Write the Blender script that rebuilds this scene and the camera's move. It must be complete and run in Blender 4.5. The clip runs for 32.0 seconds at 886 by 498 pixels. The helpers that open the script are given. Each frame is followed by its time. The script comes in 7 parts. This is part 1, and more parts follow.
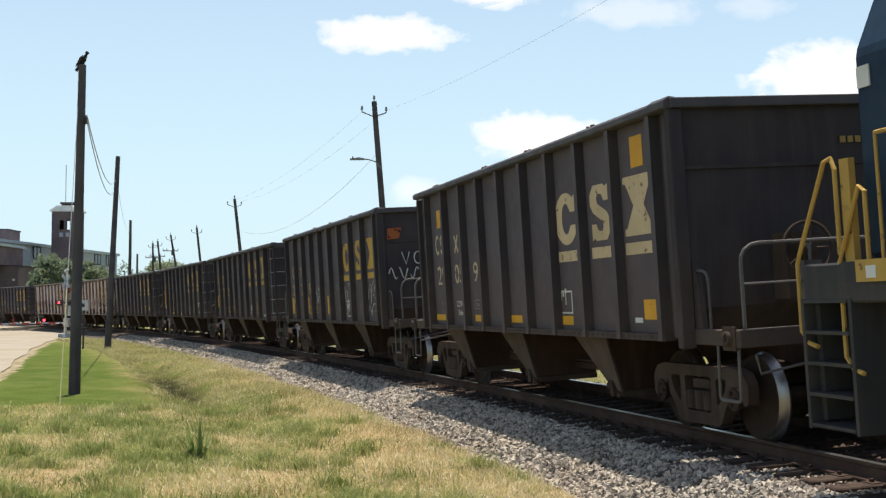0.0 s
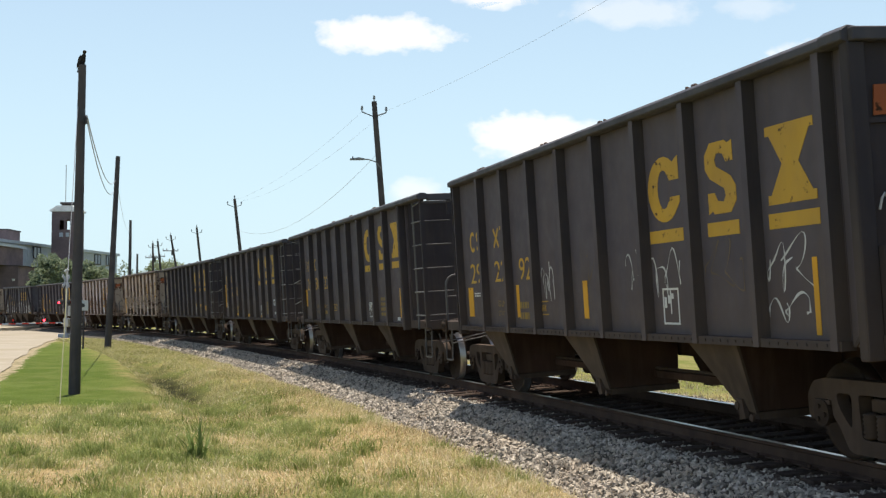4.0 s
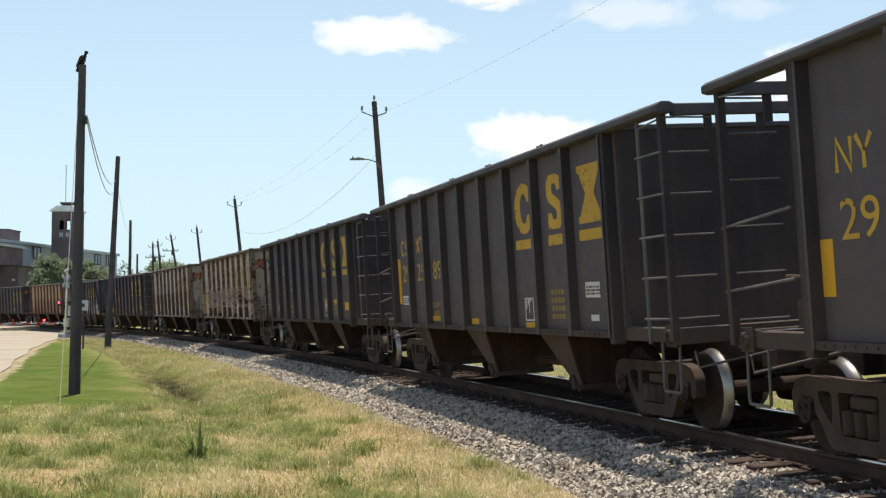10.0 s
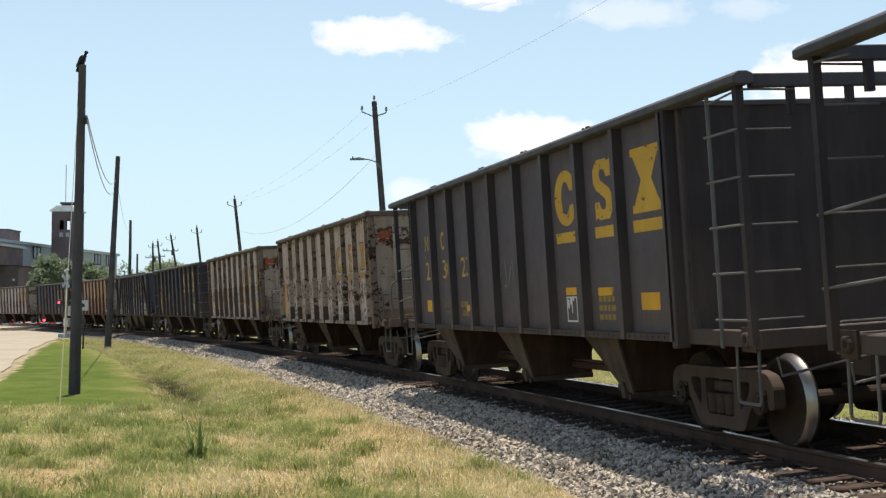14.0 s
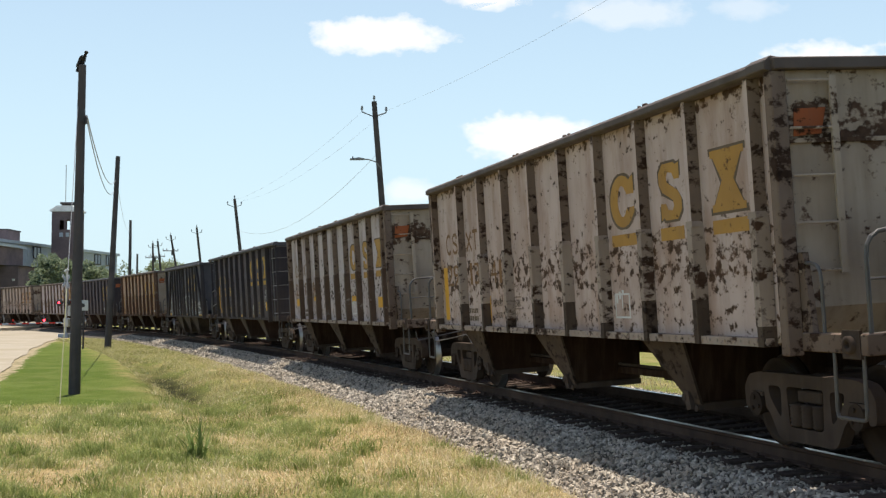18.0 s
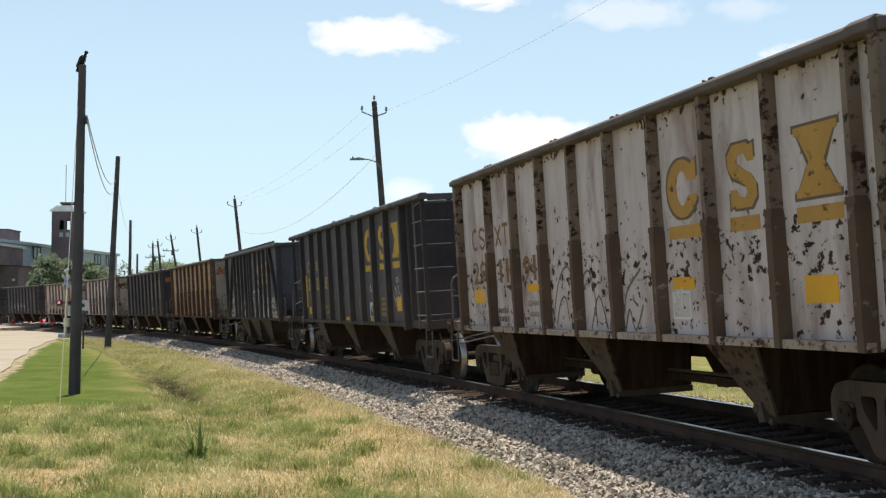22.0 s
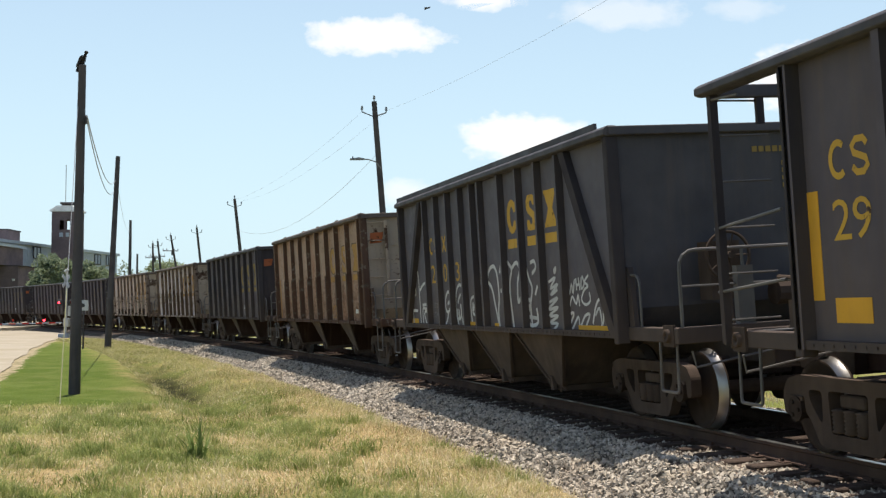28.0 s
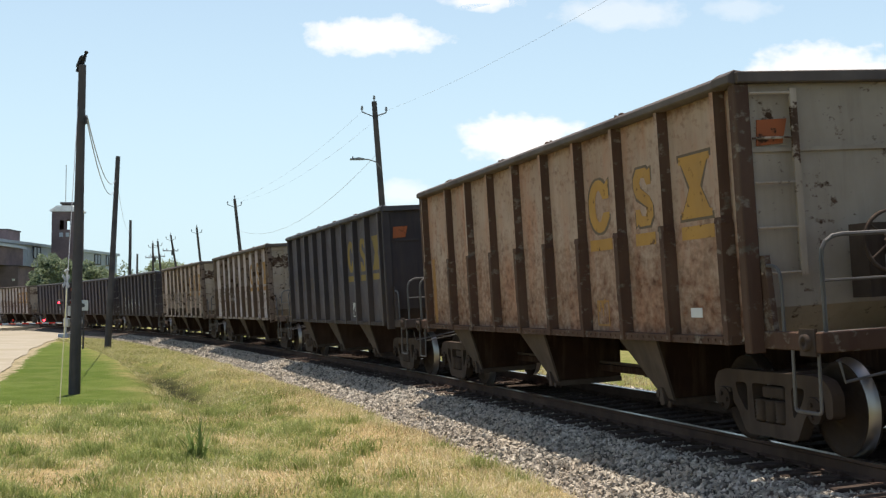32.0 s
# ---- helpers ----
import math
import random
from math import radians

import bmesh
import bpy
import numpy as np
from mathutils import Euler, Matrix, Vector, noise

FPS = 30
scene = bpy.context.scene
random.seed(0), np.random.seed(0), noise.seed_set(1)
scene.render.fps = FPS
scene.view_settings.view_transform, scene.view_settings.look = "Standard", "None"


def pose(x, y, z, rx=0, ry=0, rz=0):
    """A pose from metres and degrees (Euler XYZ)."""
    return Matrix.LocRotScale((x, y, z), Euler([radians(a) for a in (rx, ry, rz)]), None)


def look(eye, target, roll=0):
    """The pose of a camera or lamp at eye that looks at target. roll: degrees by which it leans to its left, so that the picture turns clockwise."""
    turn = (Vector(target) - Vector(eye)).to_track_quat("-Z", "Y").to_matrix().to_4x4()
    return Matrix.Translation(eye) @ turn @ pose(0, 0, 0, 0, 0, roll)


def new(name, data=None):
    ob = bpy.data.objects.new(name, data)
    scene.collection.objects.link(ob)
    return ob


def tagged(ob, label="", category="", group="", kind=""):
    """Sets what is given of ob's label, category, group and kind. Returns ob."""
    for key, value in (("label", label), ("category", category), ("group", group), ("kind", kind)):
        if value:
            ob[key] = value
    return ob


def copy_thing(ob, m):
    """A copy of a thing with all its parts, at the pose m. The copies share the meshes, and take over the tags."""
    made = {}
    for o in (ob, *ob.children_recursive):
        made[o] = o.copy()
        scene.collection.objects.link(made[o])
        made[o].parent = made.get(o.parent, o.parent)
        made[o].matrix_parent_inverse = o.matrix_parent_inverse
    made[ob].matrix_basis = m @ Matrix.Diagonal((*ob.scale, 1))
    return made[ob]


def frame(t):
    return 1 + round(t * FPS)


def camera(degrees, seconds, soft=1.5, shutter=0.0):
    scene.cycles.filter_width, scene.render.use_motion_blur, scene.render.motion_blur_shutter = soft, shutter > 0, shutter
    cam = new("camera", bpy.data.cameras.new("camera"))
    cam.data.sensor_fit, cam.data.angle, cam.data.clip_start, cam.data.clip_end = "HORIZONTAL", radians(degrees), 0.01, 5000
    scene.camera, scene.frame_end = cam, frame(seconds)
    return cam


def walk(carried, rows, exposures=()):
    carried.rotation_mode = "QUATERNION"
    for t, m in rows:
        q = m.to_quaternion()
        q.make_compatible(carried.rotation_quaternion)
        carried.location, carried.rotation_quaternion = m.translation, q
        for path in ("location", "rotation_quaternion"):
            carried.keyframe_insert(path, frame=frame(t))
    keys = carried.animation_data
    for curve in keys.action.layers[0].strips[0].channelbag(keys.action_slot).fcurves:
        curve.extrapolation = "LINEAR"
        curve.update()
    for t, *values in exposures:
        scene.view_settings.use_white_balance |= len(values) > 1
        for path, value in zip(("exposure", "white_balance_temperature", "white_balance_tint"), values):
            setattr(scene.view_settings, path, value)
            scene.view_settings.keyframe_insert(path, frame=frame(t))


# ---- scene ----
from mathutils.geometry import tessellate_polygon

# ---- camera ----
cam = camera(39.32, 32.0, soft=1.3)
EYE = pose(0, 0, 1.339, 92.831, 0, 0)
walk(cam, [(0.0, EYE), (32.0, EYE)], exposures=[(0.0, 0.56, 6850, 11.5), (32.0, 0.56, 6850, 11.5)])

# ---- world, sun, exposure ----
SUN_WAY = Vector((0.008, 0.17, 1.0)).normalized()      # towards the sun, nearly overhead
world = bpy.data.worlds.new("world")
scene.world = world
world.use_nodes = True
wn = world.node_tree.nodes
sky = wn.new("ShaderNodeTexSky")
sky.sky_type = 'NISHITA'
sky.sun_disc = False
sky.sun_elevation = math.asin(SUN_WAY.z)
sky.sun_rotation = math.atan2(SUN_WAY.x, SUN_WAY.y)
sky.air_density, sky.dust_density, sky.ozone_density = 1.0, 1.2, 1.0
wn["Background"].inputs[1].default_value = 0.11
# pale summer haze low in the sky, thinning upwards all round
wl = world.node_tree.links
wtc, wsep, wmap, wmix = wn.new("ShaderNodeTexCoord"), wn.new("ShaderNodeSeparateXYZ"), wn.new("ShaderNodeMapRange"), wn.new("ShaderNodeMix")
wmap.inputs["From Min"].default_value, wmap.inputs["From Max"].default_value = 0.0, 0.5
wmap.inputs["To Min"].default_value, wmap.inputs["To Max"].default_value = 0.85, 0.0
wmix.data_type = 'RGBA'
wmix.inputs[7].default_value = (4.14, 5.88, 6.92, 1)
wl.new(wtc.outputs["Generated"], wsep.inputs[0])
wl.new(wsep.outputs["Z"], wmap.inputs["Value"])
wl.new(wmap.outputs[0], wmix.inputs[0])
wl.new(sky.outputs[0], wmix.inputs[6])
wl.new(wmix.outputs[2], wn["Background"].inputs[0])
sun = new("sun", bpy.data.lights.new("sun", 'SUN'))
sun.data.energy, sun.data.angle, sun.data.color = 4.3, radians(0.5), (1.0, 0.95, 0.86)
sun.matrix_world = look(SUN_WAY * 60, (0, 0, 0))

# ---- the track's plan: nearly straight past the camera, tightening to the left ----
SPEED = (4.49312, -0.00206, 0.00053)
CANT = 0.0625
_ss = np.arange(-230.0, 330.0, 1.0)
_k = np.interp(_ss, [-40, 0, 40, 70, 400], [-0.0006, -0.00212, -0.00212, -0.0031, -0.0031])
_th = np.concatenate([[0], np.cumsum((_k[1:] + _k[:-1]) / 2)])
_th = _th - np.interp(0, _ss, _th) - 0.24552
_tx = np.concatenate([[0], np.cumsum((np.sin(_th[1:]) + np.sin(_th[:-1])) / 2)])
_ty = np.concatenate([[0], np.cumsum((np.cos(_th[1:]) + np.cos(_th[:-1])) / 2)])
_tx = _tx - np.interp(0, _ss, _tx) + 4.57181
_ty = _ty - np.interp(0, _ss, _ty) + 12.0


def track(s, d=0.0, h=0.0):
    """A point of the track: s along it, d to the camera's side, h above the rails, in the canted plane."""
    x, y, a = np.interp(s, _ss, _tx), np.interp(s, _ss, _ty), np.interp(s, _ss, _th)
    dd, hh = d * math.cos(CANT) + h * math.sin(CANT), h * math.cos(CANT) - d * math.sin(CANT)
    return np.array([x - dd * np.cos(a), y + dd * np.sin(a), hh + 0 * x])


def travel(t):
    q = t - 16
    return SPEED[0] * t + SPEED[1] * (q * q - 256) / 2 + SPEED[2] * (q ** 3 + 4096) / 6


def on_track(s, half=6.0):
    """The pose of a vehicle whose trucks stand half a wheelbase before and behind s."""
    a, b = Vector(track(s - half)), Vector(track(s + half))
    x = (a - b).normalized()
    y = Vector((0, 0, 1)).cross(x).normalized()
    m = Matrix((x, y, x.cross(y))).transposed().to_4x4() @ Matrix.Rotation(CANT, 4, 'X')
    m.translation = (a + b) / 2
    return m


# ---- materials ----
def material(name, rough=0.7, metal=0.0, gloss=0.5):
    m = bpy.data.materials.new(name)
    m.use_nodes = True
    b = m.node_tree.nodes["Principled BSDF"]
    b.inputs["Roughness"].default_value, b.inputs["Metallic"].default_value = rough, metal
    b.inputs["Specular IOR Level"].default_value = gloss
    return m, m.node_tree, b


def node(nt, kind, **kw):
    n = nt.nodes.new(kind)
    for k, v in kw.items():
        n.inputs[k.replace("_", " ")].default_value = v
    return n


def coords(nt, scale=(1, 1, 1), rand=0.0):
    """Object space, stretched; rand shifts it from object to object."""
    tc, mp = nt.nodes.new("ShaderNodeTexCoord"), nt.nodes.new("ShaderNodeMapping")
    mp.inputs["Scale"].default_value = scale
    nt.links.new(tc.outputs["Object"], mp.inputs["Vector"])
    if rand:
        oi, mu = nt.nodes.new("ShaderNodeObjectInfo"), nt.nodes.new("ShaderNodeMath")
        mu.operation = 'MULTIPLY'
        mu.inputs[1].default_value = rand
        nt.links.new(oi.outputs["Random"], mu.inputs[0])
        nt.links.new(mu.outputs[0], mp.inputs["Location"])
    return mp.outputs[0]


def noise_tex(nt, vec, scale, detail=4.0, rough=0.55):
    n = node(nt, "ShaderNodeTexNoise", Scale=scale, Detail=detail, Roughness=rough)
    nt.links.new(vec, n.inputs["Vector"])
    return n.outputs["Fac"]


def ramp(nt, fac, stops):
    r = nt.nodes.new("ShaderNodeValToRGB")
    while len(r.color_ramp.elements) < len(stops):
        r.color_ramp.elements.new(0.5)
    for e, (p, c) in zip(r.color_ramp.elements, stops):
        e.position, e.color = p, (*c, 1) if len(c) == 3 else c
    nt.links.new(fac, r.inputs[0])
    return r.outputs[0]


def mix(nt, fac, a, b):
    m = nt.nodes.new("ShaderNodeMix")
    m.data_type = 'RGBA'
    for sock, v in ((m.inputs[0], fac), (m.inputs[6], a), (m.inputs[7], b)):
        if isinstance(v, (float, int)):
            sock.default_value = v
        elif isinstance(v, tuple):
            sock.default_value = (*v, 1)
        else:
            nt.links.new(v, sock)
    return m.outputs[2]


def bump(nt, b, height, strength=0.3, dist=0.02):
    n = node(nt, "ShaderNodeBump", Strength=strength, Distance=dist)
    nt.links.new(height, n.inputs["Height"])
    nt.links.new(n.outputs[0], b.inputs["Normal"])


G = (0, 0, 0), (1, 1, 1)


def paint(name, base, second, spots=None, cut=(0.55, 0.66), rough=0.55, streak=0.35, scale=2.2, rand=40.0, low=0.0, bands=(), gloss=0.06, dusty=0.0):
    """Weathered paint on steel: fine mottling, upright streaks and, with spots, flakes of rust."""
    m, nt, b = material(name, rough, 0.0, gloss)
    v, vs = coords(nt, (1, 1, 1), rand), coords(nt, (3.5, 3.5, 0.35), rand)
    vf = coords(nt, (2.6, 2.6, 4.0), rand)
    mottle = ramp(nt, noise_tex(nt, v, 1.3, 6), [(0.35, G[0]), (0.7, G[1])])
    c = mix(nt, mottle, base, second)
    st = ramp(nt, noise_tex(nt, vs, 2.0, 5, 0.6), [(0.48, G[0]), (0.75, (streak,) * 3)])
    dust = tuple(0.5 * a + 0.5 * d for a, d in zip(second, (0.16, 0.12, 0.085)))
    c = mix(nt, st, c, dust)
    if dusty:
        # brown track dust thrown up over the lowest part
        tz, sz = nt.nodes.new("ShaderNodeTexCoord"), nt.nodes.new("ShaderNodeSeparateXYZ")
        mz, ad = node(nt, "ShaderNodeMapRange", From_Min=1.0, From_Max=2.5, To_Min=0.62, To_Max=0.0), nt.nodes.new("ShaderNodeMath")
        nt.links.new(tz.outputs["Object"], sz.inputs[0])
        nt.links.new(sz.outputs["Z"], mz.inputs["Value"])
        nt.links.new(mz.outputs[0], ad.inputs[0])
        nt.links.new(noise_tex(nt, vs, 1.2, 6, 0.6), ad.inputs[1])
        c = mix(nt, ramp(nt, ad.outputs[0], [(0.55, G[0]), (1.1, (dusty,) * 3)]), c, (0.115, 0.085, 0.065))
    if spots:
        big, fine = noise_tex(nt, v, scale, 9, 0.62), noise_tex(nt, vf, 3.0, 8, 0.6)
        av = nt.nodes.new("ShaderNodeMath")
        av.operation = 'MULTIPLY_ADD'
        av.inputs[1].default_value = 0.55
        nt.links.new(fine, av.inputs[0])
        hb = nt.nodes.new("ShaderNodeMath")
        hb.operation = 'MULTIPLY'
        hb.inputs[1].default_value = 0.5
        nt.links.new(big, hb.inputs[0])
        nt.links.new(hb.outputs[0], av.inputs[2])
        if low:
            tz, sz, mz = nt.nodes.new("ShaderNodeTexCoord"), nt.nodes.new("ShaderNodeSeparateXYZ"), node(nt, "ShaderNodeMapRange", From_Min=1.2, From_Max=2.9, To_Min=low, To_Max=0.0)
            ad = nt.nodes.new("ShaderNodeMath")
            nt.links.new(tz.outputs["Object"], sz.inputs[0])
            nt.links.new(sz.outputs["Z"], mz.inputs["Value"])
            nt.links.new(mz.outputs[0], ad.inputs[0])
            nt.links.new(av.outputs[0], ad.inputs[1])
            av = ad
        for band in bands:
            tz, sz, ad = nt.nodes.new("ShaderNodeTexCoord"), nt.nodes.new("ShaderNodeSeparateXYZ"), nt.nodes.new("ShaderNodeMath")
            mr = node(nt, "ShaderNodeMapRange", From_Min=0.0, From_Max=4.0)
            nt.links.new(tz.outputs["Object"], sz.inputs[0])
            nt.links.new(sz.outputs["Z"], mr.inputs["Value"])
            tone_band = ramp(nt, mr.outputs[0], [(band[0] / 4 - 0.02, G[0]), (band[0] / 4 + 0.01, (band[2],) * 3), (band[1] / 4 - 0.01, (band[2],) * 3), (band[1] / 4 + 0.03, G[0])])
            nt.links.new(tone_band, ad.inputs[0])
            nt.links.new(av.outputs[0], ad.inputs[1])
            av = ad
        if low:
            # soft rust bleeding down from the seams
            bleed = ramp(nt, noise_tex(nt, coords(nt, (1.6, 1.6, 0.5), rand), 1.1, 7, 0.62), [(0.48, G[0]), (0.68, (0.70,) * 3)])
            c = mix(nt, bleed, c, tuple(1.9 * a for a in spots))
        mask = ramp(nt, av.outputs[0], [(cut[0], G[0]), (cut[1], G[1])])
        tone = mix(nt, ramp(nt, noise_tex(nt, v, 7.0, 5), [(0.35, G[0]), (0.65, G[1])]), spots, tuple(0.4 * a for a in spots))
        c = mix(nt, mask, c, tone)
        bump(nt, b, mask, 0.25, 0.004)
    else:
        bump(nt, b, noise_tex(nt, v, 30.0, 3), 0.08, 0.004)
    nt.links.new(c, b.inputs["Base Color"])
    nt.links.new(ramp(nt, noise_tex(nt, v, 4.0, 4), [(0.3, (rough - 0.1,) * 3), (0.7, (min(1, rough + 0.2),) * 3)]), b.inputs["Roughness"])
    return m


def rocky(name, a, b_, c, scale, rough=0.9, strength=0.5, dist=0.03, island=False):
    """Three tones by noise at two scales, with relief."""
    m, nt, b = material(name, rough, 0.0, 0.08)
    v = coords(nt)
    n1, n2 = noise_tex(nt, v, scale, 8, 0.6), noise_tex(nt, v, scale * 0.13, 4)
    col = mix(nt, ramp(nt, n1, [(0.3, G[0]), (0.7, G[1])]), a, b_)
    col = mix(nt, ramp(nt, n2, [(0.42, G[0]), (0.66, G[1])]), col, c)
    if island:
        gi = nt.nodes.new("ShaderNodeNewGeometry")
        col = mix(nt, ramp(nt, gi.outputs["Random Per Island"], [(0.0, (0.13,) * 3), (0.40, (0.66,) * 3), (1.0, (1,) * 3)]), (0.03, 0.028, 0.026), col)
    nt.links.new(col, b.inputs["Base Color"])
    bump(nt, b, n1, strength, dist)
    return m


BLACK = paint("black_car_paint", (0.0890, 0.0770, 0.0890), (0.1100, 0.0945, 0.1040), rough=0.62, streak=0.32, dusty=0.42)
# forward faces of black ribs get less light; that shade is in this colour
BLACK_RIB = paint("shade_darkened_rib_paint", (0.0400, 0.0358, 0.0405), (0.0550, 0.0485, 0.0510), rough=0.75, streak=0.2, dusty=0.4)
WHITE = paint("white_car_paint", (0.525, 0.455, 0.452), (0.445, 0.373, 0.362), (0.0820, 0.0450, 0.0310), (0.632, 0.664), 0.6, 0.4, 7.0, low=0.055, bands=((1.75, 2.20, 0.052), (3.53, 3.62, 0.10)))
RUSTY = paint("rust_eaten_white_car_paint", (0.515, 0.412, 0.372), (0.435, 0.330, 0.285), (0.140, 0.080, 0.050), (0.600, 0.660), 0.6, 0.4, 7.0, low=0.050, bands=((1.75, 2.25, 0.060), (3.50, 3.62, 0.10)))
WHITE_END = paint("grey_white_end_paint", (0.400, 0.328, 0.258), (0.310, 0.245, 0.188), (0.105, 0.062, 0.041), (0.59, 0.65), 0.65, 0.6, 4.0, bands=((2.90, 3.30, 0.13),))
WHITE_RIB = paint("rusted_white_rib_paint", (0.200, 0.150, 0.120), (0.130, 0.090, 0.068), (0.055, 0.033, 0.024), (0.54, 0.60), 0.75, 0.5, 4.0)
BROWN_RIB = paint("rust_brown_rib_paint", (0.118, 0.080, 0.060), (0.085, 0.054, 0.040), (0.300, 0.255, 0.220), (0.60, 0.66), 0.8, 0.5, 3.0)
WHITE_POST = paint("half_rusted_white_post_paint", (0.348, 0.282, 0.238), (0.268, 0.208, 0.170), (0.0702, 0.0408, 0.0279), (0.545, 0.60), 0.7, 0.5, 1.6)
TAN = paint("tan_car_paint", (0.410, 0.302, 0.230), (0.335, 0.224, 0.158), (0.200, 0.092, 0.052), (0.535, 0.78), 0.65, 0.5, 2.2, low=0.17, bands=((3.52, 3.62, 0.12),))
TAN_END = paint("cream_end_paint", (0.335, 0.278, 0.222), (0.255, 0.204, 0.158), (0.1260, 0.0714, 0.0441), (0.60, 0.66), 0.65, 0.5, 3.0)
TAN_RIB = paint("tan_rib_paint", (0.098, 0.058, 0.042), (0.070, 0.040, 0.029), (0.22, 0.18, 0.145), (0.57, 0.63), 0.75, 0.5, 4.0)
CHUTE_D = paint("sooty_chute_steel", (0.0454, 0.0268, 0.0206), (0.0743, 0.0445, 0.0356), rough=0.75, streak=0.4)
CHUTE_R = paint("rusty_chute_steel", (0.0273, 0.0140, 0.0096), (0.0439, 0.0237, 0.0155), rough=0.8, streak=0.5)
CAST = paint("dusty_cast_steel", (0.048, 0.035, 0.028), (0.088, 0.065, 0.053), rough=0.8, streak=0.3, rand=11.0)
WHEEL = paint("oily_brown_wheel_steel", (0.032, 0.0225, 0.018), (0.054, 0.039, 0.031), rough=0.75, streak=0.2, rand=11.0)
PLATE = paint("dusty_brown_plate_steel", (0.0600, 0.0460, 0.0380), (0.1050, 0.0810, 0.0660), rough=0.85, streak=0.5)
GALV = paint("worn_handrail_steel", (0.068, 0.064, 0.062), (0.125, 0.117, 0.112), rough=0.45, streak=0.3, gloss=0.4)
RIM = paint("rubbed_black_rim", (0.058, 0.056, 0.064), (0.090, 0.086, 0.092), rough=0.5)
SLATE = paint("slate_black_car_paint", (0.0970, 0.0910, 0.1060), (0.1190, 0.1110, 0.1240), rough=0.55, streak=0.15, dusty=0.4)
# black car ends: their shade is put into this darker black
BLACK_END = paint("shade_darkened_end_paint", (0.0400, 0.0345, 0.0375), (0.0560, 0.0475, 0.0500), rough=0.7, streak=0.25, dusty=0.5)
YELLOW = paint("yellow_marking_paint", (0.5600, 0.3350, 0.0560), (0.4600, 0.2750, 0.0600), (0.0792, 0.0516, 0.0450), (0.60, 0.65), 0.6, 0.15, 6.0)
REFLECT = paint("orange_yellow_reflective_sheeting", (0.700, 0.365, 0.040), (0.560, 0.290, 0.040), (0.110, 0.065, 0.035), (0.64, 0.68), 0.5, 0.15, 5.0)
FADED = paint("faded_orange_marking_paint", (0.3570, 0.1960, 0.0675), (0.2975, 0.1600, 0.0630), (0.1360, 0.0720, 0.0450), (0.60, 0.67), 0.65, 0.3, 5.0)
CREAM = paint("cream_marking_paint", (0.580, 0.455, 0.285), (0.470, 0.365, 0.225), (0.0410, 0.0324, 0.0300), (0.60, 0.66), 0.6, 0.1, 7.0)
WORN = paint("worn_brown_letter_paint", (0.225, 0.125, 0.062), (0.17, 0.10, 0.055), rough=0.7, streak=0.2)
LOCOYEL = paint("grimy_yellow_rail_paint", (0.50, 0.32, 0.085), (0.40, 0.26, 0.08), (0.12, 0.08, 0.05), (0.60, 0.66), 0.6, 0.3, 6.0)
AMBER = paint("weathered_amber_marking_paint", (0.44, 0.248, 0.070), (0.36, 0.200, 0.066), (0.17, 0.095, 0.05), (0.59, 0.65), 0.65, 0.25, 5.0)
GREYMARK = paint("grey_marking_paint", (0.16, 0.12, 0.085), (0.12, 0.09, 0.065), rough=0.7)
DULLYEL = paint("dull_yellow_print", (0.2900, 0.2000, 0.0650), (0.2200, 0.1550, 0.0600), rough=0.7)
FAINT = paint("faded_white_spray_paint", (0.260, 0.245, 0.240), (0.190, 0.180, 0.175), rough=0.8, streak=0.1)
ORANGE = paint("orange_placard_paint", (0.36, 0.105, 0.04), (0.27, 0.085, 0.04), (0.10, 0.05, 0.03), (0.58, 0.63), 0.65, 0.3, 7.0)
CHALK = paint("white_spray_paint", (0.62, 0.62, 0.6), (0.42, 0.42, 0.41), rough=0.8, streak=0.1)
LABEL = paint("white_label_paint", (0.66, 0.66, 0.64), (0.5, 0.5, 0.48), rough=0.7, streak=0.1)
NAVY = paint("navy_locomotive_paint", (0.012, 0.028, 0.055), (0.02, 0.04, 0.065), rough=0.4, streak=0.15)
LOCOGREY = paint("grey_locomotive_steel", (0.0450, 0.0450, 0.0475), (0.0675, 0.0630, 0.0600), rough=0.6)
SHINE = material("rolled_bright_steel", 0.28, 1.0)[0]
SHINE.node_tree.nodes["Principled BSDF"].inputs["Base Color"].default_value = (0.55, 0.54, 0.52, 1)
RAILSIDE = paint("rusty_rail_steel", (0.0560, 0.0370, 0.0300), (0.0940, 0.0610, 0.0470), rough=0.85, streak=0.2, rand=0.0)
TIE = rocky("creosoted_tie_wood", (0.0360, 0.0262, 0.0215), (0.0900, 0.0660, 0.0530), (0.0500, 0.0370, 0.0285), 14.0, 0.95, 0.6, 0.02)
BALLAST = rocky("crushed_stone_bed", (0.0360, 0.0331, 0.0285), (0.1584, 0.1440, 0.1221), (0.0936, 0.0830, 0.0679), 26.0, 0.95, 1.0, 0.05)
# coal dust, coloured darker still for the shade under the train
SOOT_SHADE = rocky("coal_dusted_shaded_stone", (0.0620, 0.0480, 0.0400), (0.1700, 0.1280, 0.1050), (0.1000, 0.0770, 0.0630), 22.0, 0.95, 0.8, 0.04)
STONE = rocky("crushed_stone", (0.2700, 0.2400, 0.2020), (0.7000, 0.6250, 0.5200), (0.5000, 0.4250, 0.3350), 6.0, 0.92, 0.3, 0.01, island=True)
ROAD = rocky("pale_concrete_road", (0.285, 0.252, 0.196), (0.345, 0.308, 0.246), (0.275, 0.236, 0.170), 2.0, 0.9, 0.2, 0.02)
